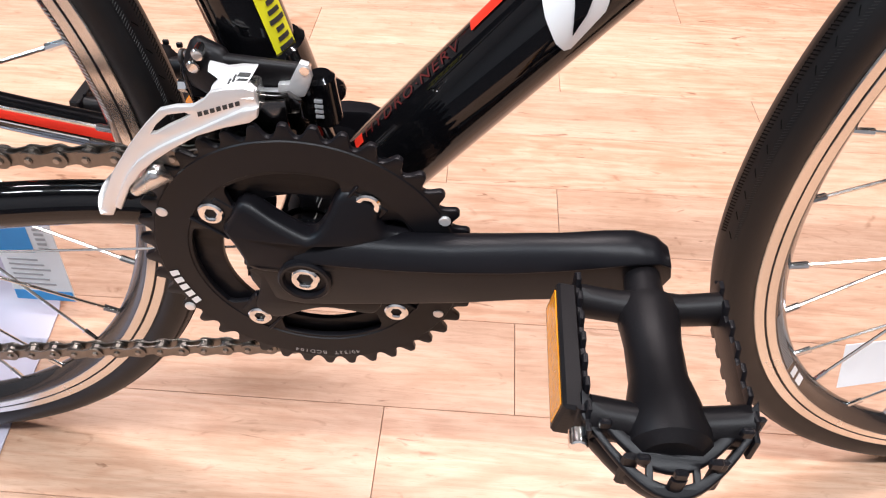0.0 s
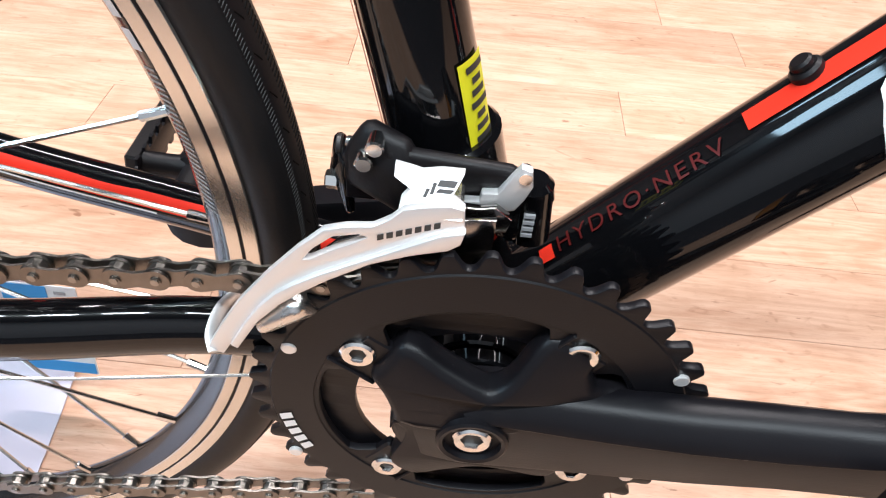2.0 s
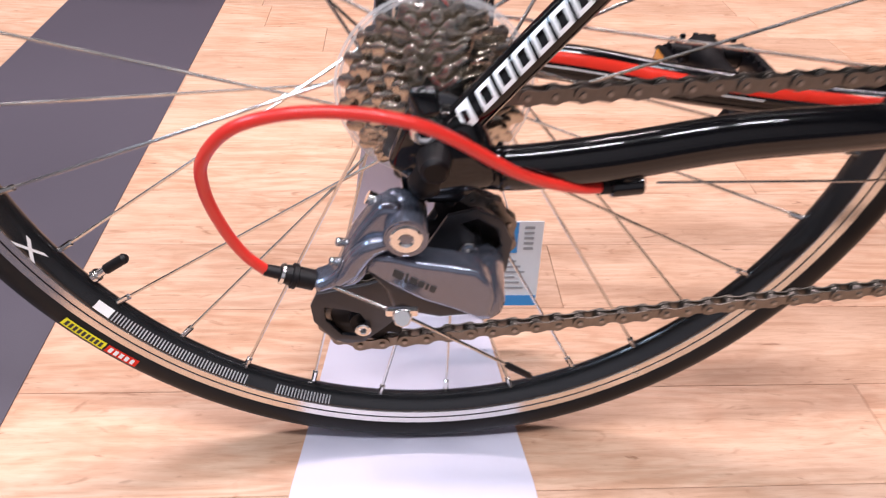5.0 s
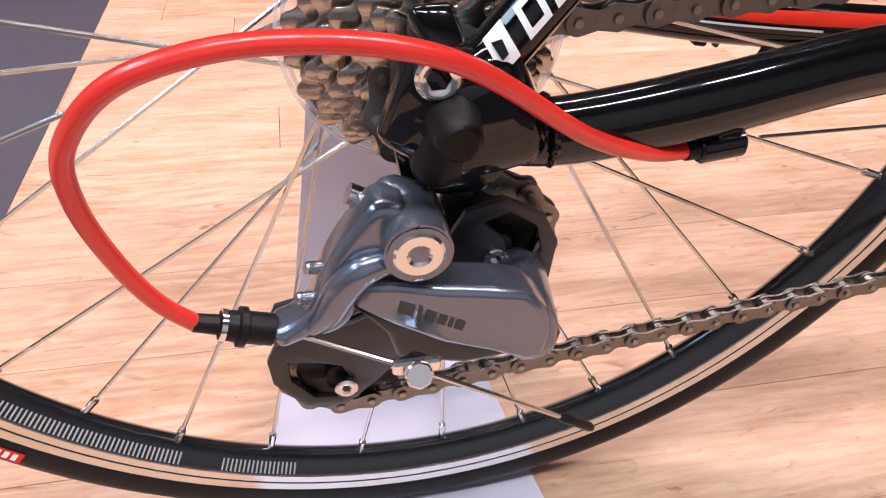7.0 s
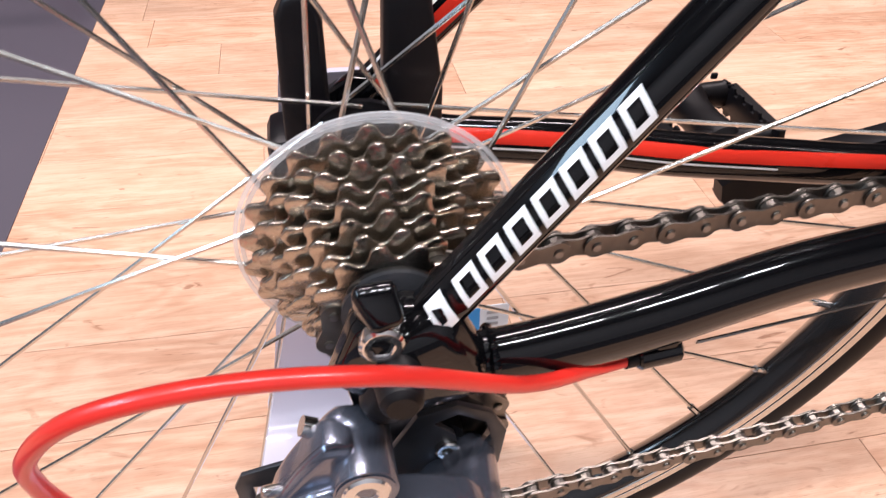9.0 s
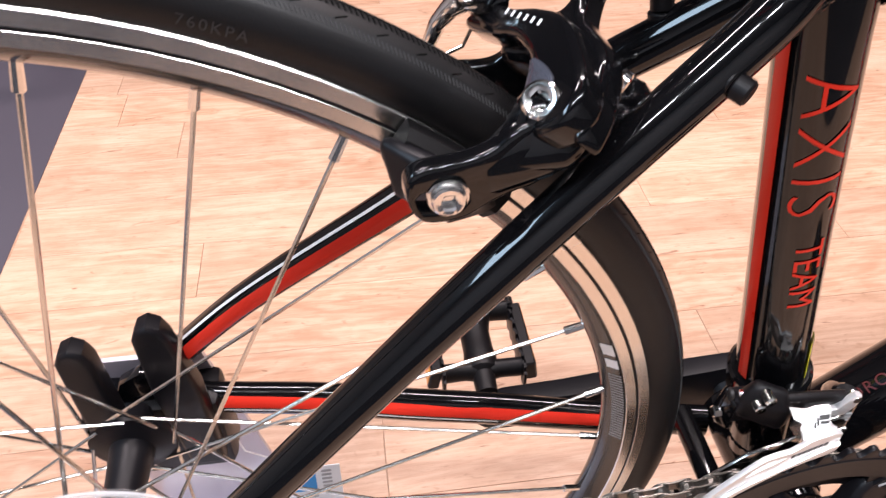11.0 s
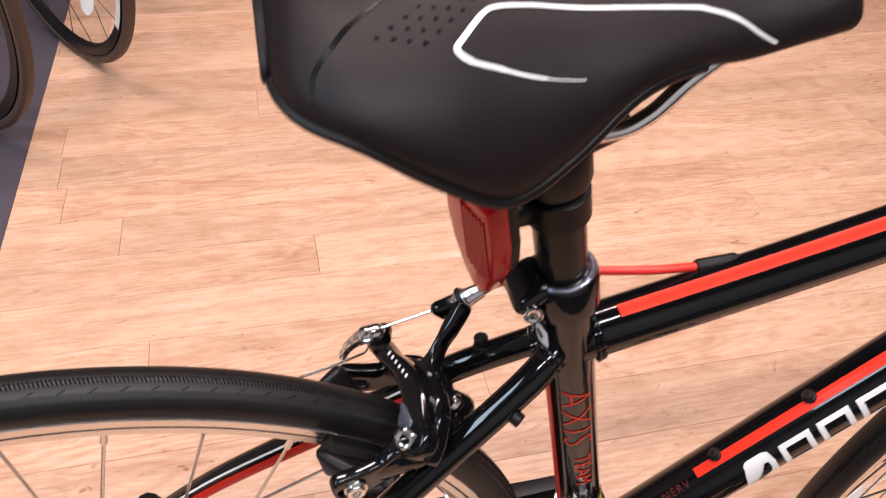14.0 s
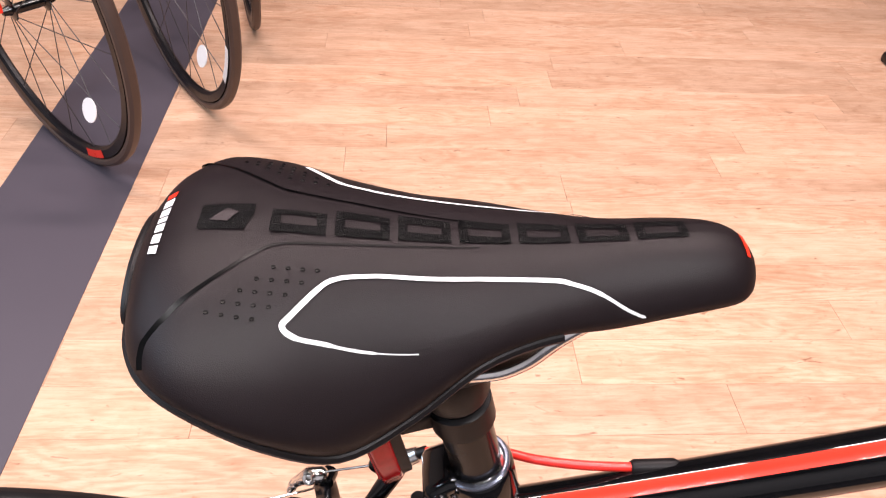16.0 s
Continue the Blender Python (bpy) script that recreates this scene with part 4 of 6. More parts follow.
crank = crank_arm(-1, CRANK_A, "crank_arm", "satin black crank arm with four-arm spider")
crank_arm(1, CRANK_A, "crank_arm", "satin black crank arm")

# spider: two raised upper arms that flow into the crank, and a lower web
web = [(0.012, 100), (0.029, 175), (0.0250, 190), (0.0285, 208), (0.0395, 222), (0.0415, 233), (0.0395, 243), (0.030, 258), (0.026, 280), (0.030, 300), (0.0395, 315), (0.0415, 323), (0.0395, 333), (0.034, 345), (0.030, 10)]
loop = [(p.x, p.z) for p in smooth_path([polar(r, a) for r, a in web] + [polar(*web[0])], 3)[:-1]]
part("spider", flat([loop], 0.0045, 0.0016, at_y(-0.0525)), MATTE_BLACK, crank, "satin black lower spider arms")
loop = [(0.0390, 0.3115), (0.0360, 0.3185), (0.0372, 0.3228), (0.0308, 0.3290), (0.0200, 0.3320), (0.0116, 0.3173), (0.0076, 0.3119), (0.0040, 0.3099), (0.0006, 0.3106), (-0.0120, 0.3168), (-0.0255, 0.3238), (-0.0337, 0.3125), (-0.0368, 0.3074), (-0.0325, 0.3010), (-0.0290, 0.2925), (-0.0272, 0.2880), (0.0, 0.2865), (0.04, 0.2960), (0.058, 0.3060)]
me = flat([[(q.x, q.z) for q in smooth_path([V(x, 0, z) for x, z in loop + loop[:1]], 3)[:-1]]], 0.0062, 0.0036, at_y(-0.0550))
for v in me.vertices:
    v.co.y += 0.20 * max(math.hypot(v.co.x, v.co.z - 0.284) - 0.022, 0) + 0.10 * max(v.co.z - 0.302, 0)
part("spider_arm", me, MATTE_BLACK, crank, "satin black raised upper spider arms", angle=50)
for k in range(4):
    deg = BOLT_A + 90 * k
    m = Matrix.Translation(polar(0.0505, deg, -0.0490)) @ Matrix.Rotation(-radians(deg), 4, "Y")
    part("ring_tab", rounded_box((-0.0125, -0.0022, -0.0098), (0.0045, 0.0022, 0.0098), 0.0010, 1, m), MATTE_BLACK, crank)
    part("tab_edge", rounded_box((-0.0125, -0.0034, 0.0084), (0.0075, -0.0010, 0.0098), 0.0005, 1, m), MATTE_BLACK, crank, "raised edge beside the ring tab")
    socket_bolt("ring_bolt", polar(0.0517, deg, -0.0526), 0.0062, 0.004, crank, 0.0030)
# recess and bolt at the spindle
bm = lathe(bmesh.new(), [(0.0132, -0.0560), (0.0128, -0.0622), (0.0118, -0.0630), (0.0104, -0.0626), (0.0100, -0.0600), (0.0, -0.0600)], BB, 36, closed=False)
part("spindle_cap", bm, MATTE_BLACK, crank, "black spindle recess")
socket_bolt("spindle_bolt", V(0, -0.0618, 0.284), 0.0073, 0.004, crank, 0.0042)

# chain rings
tab_hole = []
for k in range(144):
    deg = k * 2.5
    near = min(abs((deg - BOLT_A - 90 * j + 180) % 360 - 180) for j in range(4))
    f = min(max((near - 9) / 9, 0), 1)
    r = 0.0440 + (0.0562 - 0.0440) * (f * f * (3 - 2 * f))
    tab_hole.append((r * math.cos(radians(deg)), r * math.sin(radians(deg))))
part("chain_ring", flat([gear(40, 0.0788, root=0.0038, tip=0.0026, phase=0.03), tab_hole], 0.0016, 0.0004, pose(0, -0.0490, 0.284, 90)), MATTE_BLACK, crank, "satin black outer chain ring of forty teeth")
part("chain_ring", flat([gear(32, 0.0665, phase=0.05), ring_loop(0.0440, 48)], 0.0015, 0.0004, pose(0, -0.0440, 0.2800, 90)), MATTE_BLACK, crank, "black inner chain ring")
bm = lathe(bmesh.new(), [(0.0578, -0.0506), (0.0582, -0.0512), (0.0735, -0.0512), (0.0741, -0.0505)], BB, 120, closed=False)
part("ring_face", bm, MATTE_BLACK, crank, "raised face of the chain ring")
for deg, r in ((155.4, 0.0712), (209.3, 0.0775), (334.0, 0.0700), (27.7, 0.0737)):
    part("rivet", cyl(bmesh.new(), polar(r, deg, -0.050), polar(r, deg, -0.0519), 0.0027, seg=18, chamfer=0.0004), SATIN_SILVER, crank, "bright shift-pin head")


def on_disc(me, deg, r, y, sign=-1):
    for v in me.vertices:
        a = radians(deg) + sign * v.co.x / r
        v.co = V((r + v.co.y) * math.cos(a), y, 0.284 + (r + v.co.y) * math.sin(a))
    me.update()
    return me


part("ring_print", on_disc(lettering("40/32T  BCD104", 0.0042, 1.25), 272, 0.0698, -0.0516), GREY_TEXT, crank, "small grey print")
for i in range(5):
    x = -0.010 + 0.0052 * i
    part("ring_mark", on_disc(shapes([[(x, -0.0024), (x + 0.0036, -0.0024), (x + 0.0046, 0.0024), (x + 0.0010, 0.0024)]]), 196, 0.0700, -0.0516, 1), WHITE, crank, "white printed mark")
# bottom bracket cup seen through the ring
part("bracket_cup", cyl(bmesh.new(), (0, -0.0405, 0.284), (0, -0.034, 0.284), 0.0195, seg=30, chamfer=0.001), GLOSS_BLACK, frame_part)
part("spindle", cyl(bmesh.new(), (0, -0.05, 0.284), (0, 0.06, 0.284), 0.0085, seg=24), DARK_GREY, frame_part)


# ---- pedals ----
def pedal(c, sign, amber):
    """c: the axle at the crank; sign -1 for the near side."""
    def P(x, y, z):
        return c + V(x * 1.06, sign * y * 1.10, z)
    bm = bmesh.new()
    tube(bm, [P(0, y, 0) for y in (-0.004, 0.010, 0.0125, 0.018, 0.030, 0.045, 0.056, 0.066, 0.070, 0.073)], [0.0075, 0.0080, 0.0112, 0.0122, 0.0108, 0.0108, 0.0135, 0.0150, 0.0145, 0.0105], 24)
    body = part("pedal", bm, PLASTIC_BLACK, bicycle, "black cage pedal")
    for y, w in ((0.014, 0.0070), (0.062, 0.0080)):
        for s in (-1, 1):
            bm = bmesh.new()
            tube(bm, smooth_path([P(0, y, 0), P(s * 0.012, y, 0.001), P(s * 0.026, y - 0.001, 0.002)], 3), spread([(w * 1.2, w * 1.3), (w * 0.9, w), (w * 0.9, w * 1.1)], 3), 12)
            part("cage_arm", bm, PLASTIC_BLACK, body)
    for s in (-1, 1):
        edge = [(0.003, 0.0065)]
        for i in range(7):
            y = 0.008 + 0.009 * i
            edge += [(y - 0.0030, 0.0070), (y - 0.0018, 0.0105), (y + 0.0018, 0.0105), (y + 0.0030, 0.0070)]
        edge += [(0.069, 0.0065), (0.069, -0.0045)]
        for i in range(6, -1, -1):
            y = 0.008 + 0.009 * i
            edge += [(y + 0.0030, -0.0060), (y + 0.0018, -0.0085), (y - 0.0018, -0.0085), (y - 0.0030, -0.0060)]
        edge.append((0.003, -0.0045))
        c0 = P(s * 0.0264, 0, 0)
        stand = Matrix(((0, 0, 1, c0.x), (sign * 1.10, 0, 0, c0.y), (0, 1, 0, c0.z), (0, 0, 0, 1)))
        part("side_cage", flat([edge], 0.0010, 0.0004, stand), MATTE_BLACK, body, "black toothed side plate")
    # curved outer cage with slots
    loops = []
    outer = [(x, -0.004 + 0.020 * math.cos(x / 0.0275 * math.pi / 2)) for x in [-0.0275 + 0.055 * k / 20 for k in range(21)]]
    top = [P(x, 0.066 + q, 0.006 - 0.20 * q) for x, q in outer]
    band = tube(bmesh.new(), [p + V(0, 0, -0.0107) for p in top], [(0.0044, 0.0015)] * len(top), 8, up=(0, 0, 1))
    part("end_cage", band, MATTE_BLACK, body, "black curved outer cage")
    # sloping outer plate with three slots
    steps = [-1 + 0.1 * k for k in range(21)]
    rim_out = [(0.0285 * u, 0.064 + 0.021 * math.cos(u * math.pi / 2)) for u in steps]
    rim_in = [(0.0285 * u, 0.056 + 0.017 * math.cos(u * math.pi / 2)) for u in reversed(steps)]
    slots = []
    for u0, u1 in ((-0.78, -0.30), (-0.22, 0.22), (0.30, 0.78)):
        us = [u0 + (u1 - u0) * k / 6 for k in range(7)]
        slots.append([(0.0285 * u, 0.0612 + 0.0200 * math.cos(u * math.pi / 2)) for u in us] + [(0.0285 * u, 0.0592 + 0.0188 * math.cos(u * math.pi / 2)) for u in reversed(us)])
    slope = Matrix(((1.06, 0, 0, c.x), (0, sign * 1.10, 0, c.y), (0, -0.45, 1, c.z + 0.0345), (0, 0, 0, 1)))
    part("end_plate", flat([rim_out + rim_in] + slots, 0.0012, 0.0005, slope), MATTE_BLACK, body, "black slotted outer plate")
    for k in (0, 5, 10, 15, 20):
        rib = tube(bmesh.new(), [top[k] + V(0, 0, 0.002), top[k] + V(0, 0, -0.015)], [(0.0030, 0.0014)] * 2, 8, up=(1, 0, 0))
        part("cage_rib", rib, MATTE_BLACK, body)
    for i in range(5):
        k = 2 + 4 * i
        part("tooth", rounded_box((-0.0022, -0.0012, 0), (0.0022, 0.0012, 0.004), 0.0006, 1, Matrix.Translation(top[k] + V(0, 0, 0.003))), MATTE_BLACK, body)
    # reflectors on both faces
    for s in ((-1,) if sign < 0 else (-1, 1)):
        m = Matrix.Translation(P(s * 0.0320, 0.036, -0.0005)) @ pose(0, 0, 0, 0, -s * 9, 0)
        housing = part("reflector", rounded_box((-0.0040, -0.029, -0.009), (0.0040, 0.029, 0.009), 0.0012, 1, m), PLASTIC_BLACK, body, "pedal reflector in a black housing")
        lens = rounded_box((s * 0.0034 - 0.001, -0.0265, -0.0065), (s * 0.0034 + 0.001, 0.0265, 0.0065), 0.0004, 1, m)
        part("reflector_lens", lens, AMBER, body, "amber reflector lens")
        part("reflector_screw", cyl(bmesh.new(), P(s * 0.0292, 0.066, 0.001), P(s * 0.0292, 0.072, 0.001), 0.0034, seg=14, chamfer=0.0005), CHROME, body, "bright screw")
    return body


end = V(math.cos(CRANK_A), 0, math.sin(CRANK_A)) * 0.152
pedal(BB + end + V(0.001, -0.080, 0), -1, True)
pedal(BB - end + V(-0.003, 0.080, 0.012), 1, True)

# ---- cassette ----
COGS = [23, 21, 20, 18, 17, 15, 13, 12]


def cog_y(i):
    return -0.0265 - 0.0047 * i


cassette = part("cassette", lathe(bmesh.new(), [(0.0, -0.024), (0.017, -0.024), (0.017, -0.062), (0.012, -0.0645), (0.0, -0.0645)], AXLE, 32, closed=False), DARK_GREY, bicycle, "eight-speed cassette of nickel-plated sprockets")
for i, n in enumerate(COGS):
    r = 0.0127 / (2 * math.sin(math.pi / n))
    loops = [gear(n, r, root=0.0034, tip=0.0015, phase=0.4 * i)]
    if r > 0.034:
        for k in range(6):
            a = 2 * math.pi * k / 6 + 0.2
            loops.append(ring_loop(0.0062, 14, (r - 0.0145) * math.cos(a), (r - 0.0145) * math.sin(a)))
    part("sprocket", flat(loops, 0.0009, 0.00025, pose(AXLE.x, cog_y(i), AXLE.z, 90)), NICKEL, cassette, "nickel-plated toothed sprocket")
    if r > 0.034:
        for k in range(4):
            a = math.pi / 2 * k + 0.8
            p = V(AXLE.x + (r - 0.008) * math.cos(a), cog_y(i) - 0.0008, AXLE.z + (r - 0.008) * math.sin(a))
            part("sprocket_rivet", cyl(bmesh.new(), p, p + V(0, -0.0012, 0), 0.0022, seg=10), NICKEL, cassette)
part("spoke_guard", lathe(bmesh.new(), [(0.026, -0.0210), (0.0450, -0.0215), (0.0468, -0.0215), (0.0482, -0.0238), (0.0496, -0.0224), (0.0484, -0.0208), (0.0450, -0.0203), (0.026, -0.0200)], AXLE, 72), CLEAR, cassette, "clear plastic spoke guard disc")
for r in (0.0474, 0.0496):
    part("guard_rim", lathe(bmesh.new(), [(r - 0.0007, -0.0242), (r + 0.0007, -0.0242), (r + 0.0007, -0.0230), (r - 0.0007, -0.0230)], AXLE, 90), CLEAR_RIM, cassette, "bright clear rim")

# ---- chain ----
GUIDE = V(-0.345, -0.0600, 0.2515)
TENSION = V(-0.399, -0.0600, 0.1955)
R_COG, R_RING, R_PUL = 0.02453, 0.0648, 0.02254
stops = [(V(0, 0, 0.2795), 0.0670, 1, -0.0440), (V(-0.362, 0, 0.3040), 0.0215, 1, -0.0575), (GUIDE, R_PUL, -1, -0.0598), (TENSION, R_PUL, 1, -0.0598)]


def chain_points():
    legs = []
    for (c1, r1, s1, y1), (c2, r2, s2, y2) in zip(stops, stops[1:] + stops[:1]):
        dx, dz = c2.x - c1.x, c2.z - c1.z
        a = math.atan2(dz, dx) + math.acos((s2 * r2 - s1 * r1) / math.hypot(dx, dz))
        legs.append(((c1.x - s1 * r1 * math.cos(a), c1.z - s1 * r1 * math.sin(a)), (c2.x - s2 * r2 * math.cos(a), c2.z - s2 * r2 * math.sin(a))))
    pts = []
    for i, (c, r, s, y) in enumerate(stops):
        a_in, a_out = legs[i - 1][1], legs[i][0]
        t0, t1 = math.atan2(a_in[1] - c.z, a_in[0] - c.x), math.atan2(a_out[1] - c.z, a_out[0] - c.x)
        turn = (t1 - t0) % (2 * math.pi) if s > 0 else -((t0 - t1) % (2 * math.pi))
        for k in range(25):
            t = t0 + turn * k / 24
            pts.append(V(c.x + r * math.cos(t), y, c.z + r * math.sin(t)))
        y2 = stops[(i + 1) % 4][3]
        q = legs[i][1]
        for k in range(1, 40):
            f = k / 40
            pts.append(V(a_out[0] + (q[0] - a_out[0]) * f, y + (y2 - y) * f, a_out[1] + (q[1] - a_out[1]) * f))
    return pts


def build_chain():
    pts = chain_points()
    pts.append(pts[0])
    cum = [0.0]
    for a, b in zip(pts, pts[1:]):
        cum.append(cum[-1] + (b - a).length)
    n = round(cum[-1] / 0.0127 / 2) * 2
    pins, j = [], 0
    for k in range(n):
        s = cum[-1] * k / n
        while cum[j + 1] < s:
            j += 1
        f = (s - cum[j]) / (cum[j + 1] - cum[j])
        pins.append(pts[j].lerp(pts[j + 1], f))

    def link_mesh(ys, half_h, waist, thick, pin):
        loop = []
        for k in range(9):
            t = math.pi / 2 + math.pi * k / 8
            loop.append((half_h * math.cos(t), half_h * math.sin(t)))
        loop.append((0.00635, -waist))
        for k in range(9):
            t = -math.pi / 2 + math.pi * k / 8
            loop.append((0.0127 + half_h * math.cos(t), half_h * math.sin(t)))
        loop.append((0.00635, waist))
        bm = bmesh.new()
        for y in ys:
            lo, hi = [], []
            for x, z in loop:
                lo.append(bm.verts.new((x, y - thick / 2, z))), hi.append(bm.verts.new((x, y + thick / 2, z)))
            bm.faces.new(lo), bm.faces.new(hi[::-1])
            for i in range(len(loop)):
                k = (i + 1) % len(loop)
                bm.faces.new((lo[i], lo[k], hi[k], hi[i]))
        for x in (0, 0.0127):
            cyl(bm, (x, -pin[1], 0), (x, pin[1], 0), pin[0], seg=10)
        return mesh_of(bm, CHAIN, 30)

    outer = link_mesh((-0.0029, 0.0029), 0.0043, 0.0030, 0.0010, (0.0018, 0.0040))
    inner = link_mesh((-0.0017, 0.0017), 0.0043, 0.0031, 0.0010, (0.0037, 0.0012))
    chain = None
    for k in range(n):
        a, b = pins[k], pins[(k + 1) % n]
        d = (b - a).normalized()
        yv = (V(0, 1, 0) - d * d.y).normalized()
        zv = d.cross(yv)
        m = Matrix(((d.x, yv.x, zv.x, a.x), (d.y, yv.y, zv.y, a.y), (d.z, yv.z, zv.z, a.z), (0, 0, 0, 1)))
        if chain is None:
            chain = part("chain", bmesh_pins(pins), CHAIN_DARK, bicycle, "dark steel roller chain")
        piece("chain_link", outer if k % 2 == 0 else inner, chain, m)
    return chain


def bmesh_pins(pins):
    """The bright pin heads of the chain."""
    bm = bmesh.new()
    for p in pins:
        cyl(bm, p + V(0, -0.0043, 0), p + V(0, 0.0043, 0), 0.0014, seg=8)
    return bm


build_chain()

# ---- front derailleur ----
def front_derailleur():
    def lean(me, y0):
        for v in me.vertices:
            v.co.y += y0 + 0.13 * (v.co.x + 0.087)
        return me

    plate = [(-0.0893, 0.3181), (-0.0838, 0.3291), (-0.0767, 0.3411), (-0.0671, 0.3535), (-0.0578, 0.3639), (-0.0500, 0.3712), (-0.0437, 0.3726), (-0.0366, 0.3727), (-0.0317, 0.3756), (-0.0284, 0.3790), (-0.0235, 0.3800), (-0.0152, 0.3805), (-0.0116, 0.3790), (-0.0110, 0.3718), (-0.0173, 0.3700), (-0.0306, 0.3636), (-0.0409, 0.3588), (-0.0528, 0.3532), (-0.0604, 0.3489), (-0.0664, 0.3445), (-0.0706, 0.3393), (-0.0767, 0.3288), (-0.0845, 0.3152)]
    hole = [(-0.0563, 0.3597), (-0.0532, 0.3640), (-0.0474, 0.3688), (-0.0404, 0.3697), (-0.0382, 0.3687), (-0.0417, 0.3665), (-0.0482, 0.3634), (-0.0543, 0.3599)]
    fd = part("front_derailleur", lean(flat([plate, hole], 0.0014, 0.0005), -0.0562), SATIN_SILVER, bicycle, "silver and black front derailleur")
    # outer lip of the cage, standing proud
    lip = [(-0.0173, 0.3712), (-0.0106, 0.3722), (-0.0116, 0.3676), (-0.0149, 0.3652), (-0.0257, 0.3630), (-0.0369, 0.3594), (-0.0490, 0.3526), (-0.0576, 0.3468), (-0.0640, 0.3415), (-0.0715, 0.3330), (-0.0790, 0.3200), (-0.0812, 0.3220), (-0.0740, 0.3350), (-0.0700, 0.3409), (-0.0652, 0.3464), (-0.0593, 0.3508), (-0.0518, 0.3551), (-0.0400, 0.3607), (-0.0297, 0.3654)]
    part("cage_lip", lean(flat([lip], 0.0017, 0.0008), -0.0578), SATIN_SILVER, fd, "rolled lower lip")
    # dark material here stands in for the shade seen through the outer slot
    inner = [(-0.0820, 0.3200), (-0.0700, 0.3440), (-0.0520, 0.3640), (-0.0300, 0.3760), (-0.0050, 0.3790), (-0.0050, 0.3600), (-0.0250, 0.3570), (-0.0450, 0.3470), (-0.0650, 0.3300), (-0.0740, 0.3170)]
    part("inner_plate", flat([[(x + 0.003, z - 0.0085) for x, z in inner]], 0.0010, 0.0003, at_y(-0.0400)), DARK_STEEL, fd, "inner cage plate, coloured dark so the slot looks shaded")
    bm = blob([(V(-0.0700, -0.0550, 0.3300), 0.0030), (V(-0.0700, -0.0420, 0.3290), 0.0030), (V(-0.0600, -0.0540, 0.3385), 0.0040), (V(-0.0600, -0.0420, 0.3375), 0.0040), (V(-0.0570, -0.0500, 0.3350), 0.0035)])
    part("cage_spacer", bm, SILVER, fd, "bright cage spacer")
    # crossed link with a printed face, tipped back towards the seat tube
    def tip(me):
        for v in me.vertices:
            v.co.y += -0.0465 + 1.86 * (v.co.z - 0.3762)
        return me

    link = [(-0.0324, 0.3829), (-0.0269, 0.3824), (-0.0245, 0.3821), (-0.0190, 0.3826), (-0.0125, 0.3826), (-0.0140, 0.3806), (-0.0155, 0.3790), (-0.0115, 0.3775), (-0.0120, 0.3758), (-0.0300, 0.3758), (-0.0296, 0.3780), (-0.0272, 0.3796), (-0.0322, 0.3812)]
    part("outer_link", tip(flat([link], 0.0016, 0.0004)), SATIN_SILVER, fd, "silver crossed link")
    for x0, z0, w, h in ((-0.0236, 0.3789, 0.0010, 0.0012), (-0.0218, 0.3794, 0.0010, 0.0016), (-0.0200, 0.3806, 0.0050, 0.0009), (-0.0200, 0.3797, 0.0042, 0.0005), (-0.0150, 0.3768, 0.0022, 0.0008)):
        part("printed_bar", tip(flat([[(x0, z0), (x0 + w, z0), (x0 + w + 0.0008, z0 + h), (x0 + 0.0008, z0 + h)]], 0.0019, 0)), DARK_TEXT, fd)
    for i in range(7):
        x = -0.0352 + 0.0026 * i
        z = 0.3690 + 0.00075 * i
        part("printed_bar", lean(flat([[(x, z - 0.0011), (x + 0.0018, z - 0.0006), (x + 0.0018, z + 0.0014), (x, z + 0.0009)]], 0.0016, 0), -0.0563), DARK_TEXT, fd)
    bm = rounded_box((-0.027, -0.0440, 0.3660), (-0.012, -0.0330, 0.3775), 0.001, 1)
    part("spring_block", bm, SILVER, fd, "bright spring housing")
    # body with limit screws
    bm = blob([(V(-0.041, -0.020, 0.3815), 0.0045), (V(-0.032, -0.024, 0.3805), 0.0040), (V(-0.044, -0.020, 0.3745), 0.0055), (V(-0.044, -0.020, 0.3665), 0.0055), (V(-0.030, -0.026, 0.3735), 0.006), (V(-0.030, -0.026, 0.3640), 0.006)])
    blob([(V(-0.034, -0.0255, 0.3790), 0.0032), (V(0.001, -0.0255, 0.3762), 0.0030), (V(0.000, -0.0215, 0.3620), 0.004), (V(-0.030, -0.0215, 0.3640), 0.004)], bm)
    part("body", bm, PLASTIC_BLACK, fd, "black pivot body")
    for x, z in ((-0.0392, 0.3824), (-0.0425, 0.3765)):
        part("limit_screw", cyl(bmesh.new(), (x, -0.0295, z), (x, -0.0225, z), 0.0029, seg=16, chamfer=0.0006), CHROME, fd, "bright limit screw")
    bm = blob([(V(-0.0520, -0.014, 0.3740), 0.0022), (V(-0.0535, -0.014, 0.3620), 0.0024), (V(-0.0500, -0.014, 0.3480), 0.0022), (V(-0.0500, -0.020, 0.3700), 0.0018), (V(-0.0485, -0.020, 0.3510), 0.0018)])
    part("cable_arm", bm, GLOSS_BLACK, fd, "glossy black cable arm")
    bm = rounded_box((-0.0505, -0.022, 0.3560), (-0.0385, -0.012, 0.3745), 0.0015, 1)
    part("arm_root", bm, MATTE_BLACK, fd, "black root of the cable arm")
    part("pinch_bolt", cyl(bmesh.new(), (-0.0570, -0.016, 0.3590), (-0.0525, -0.016, 0.3590), 0.0032, seg=6, chamfer=0.0005), CHROME, fd, "bright pinch bolt")
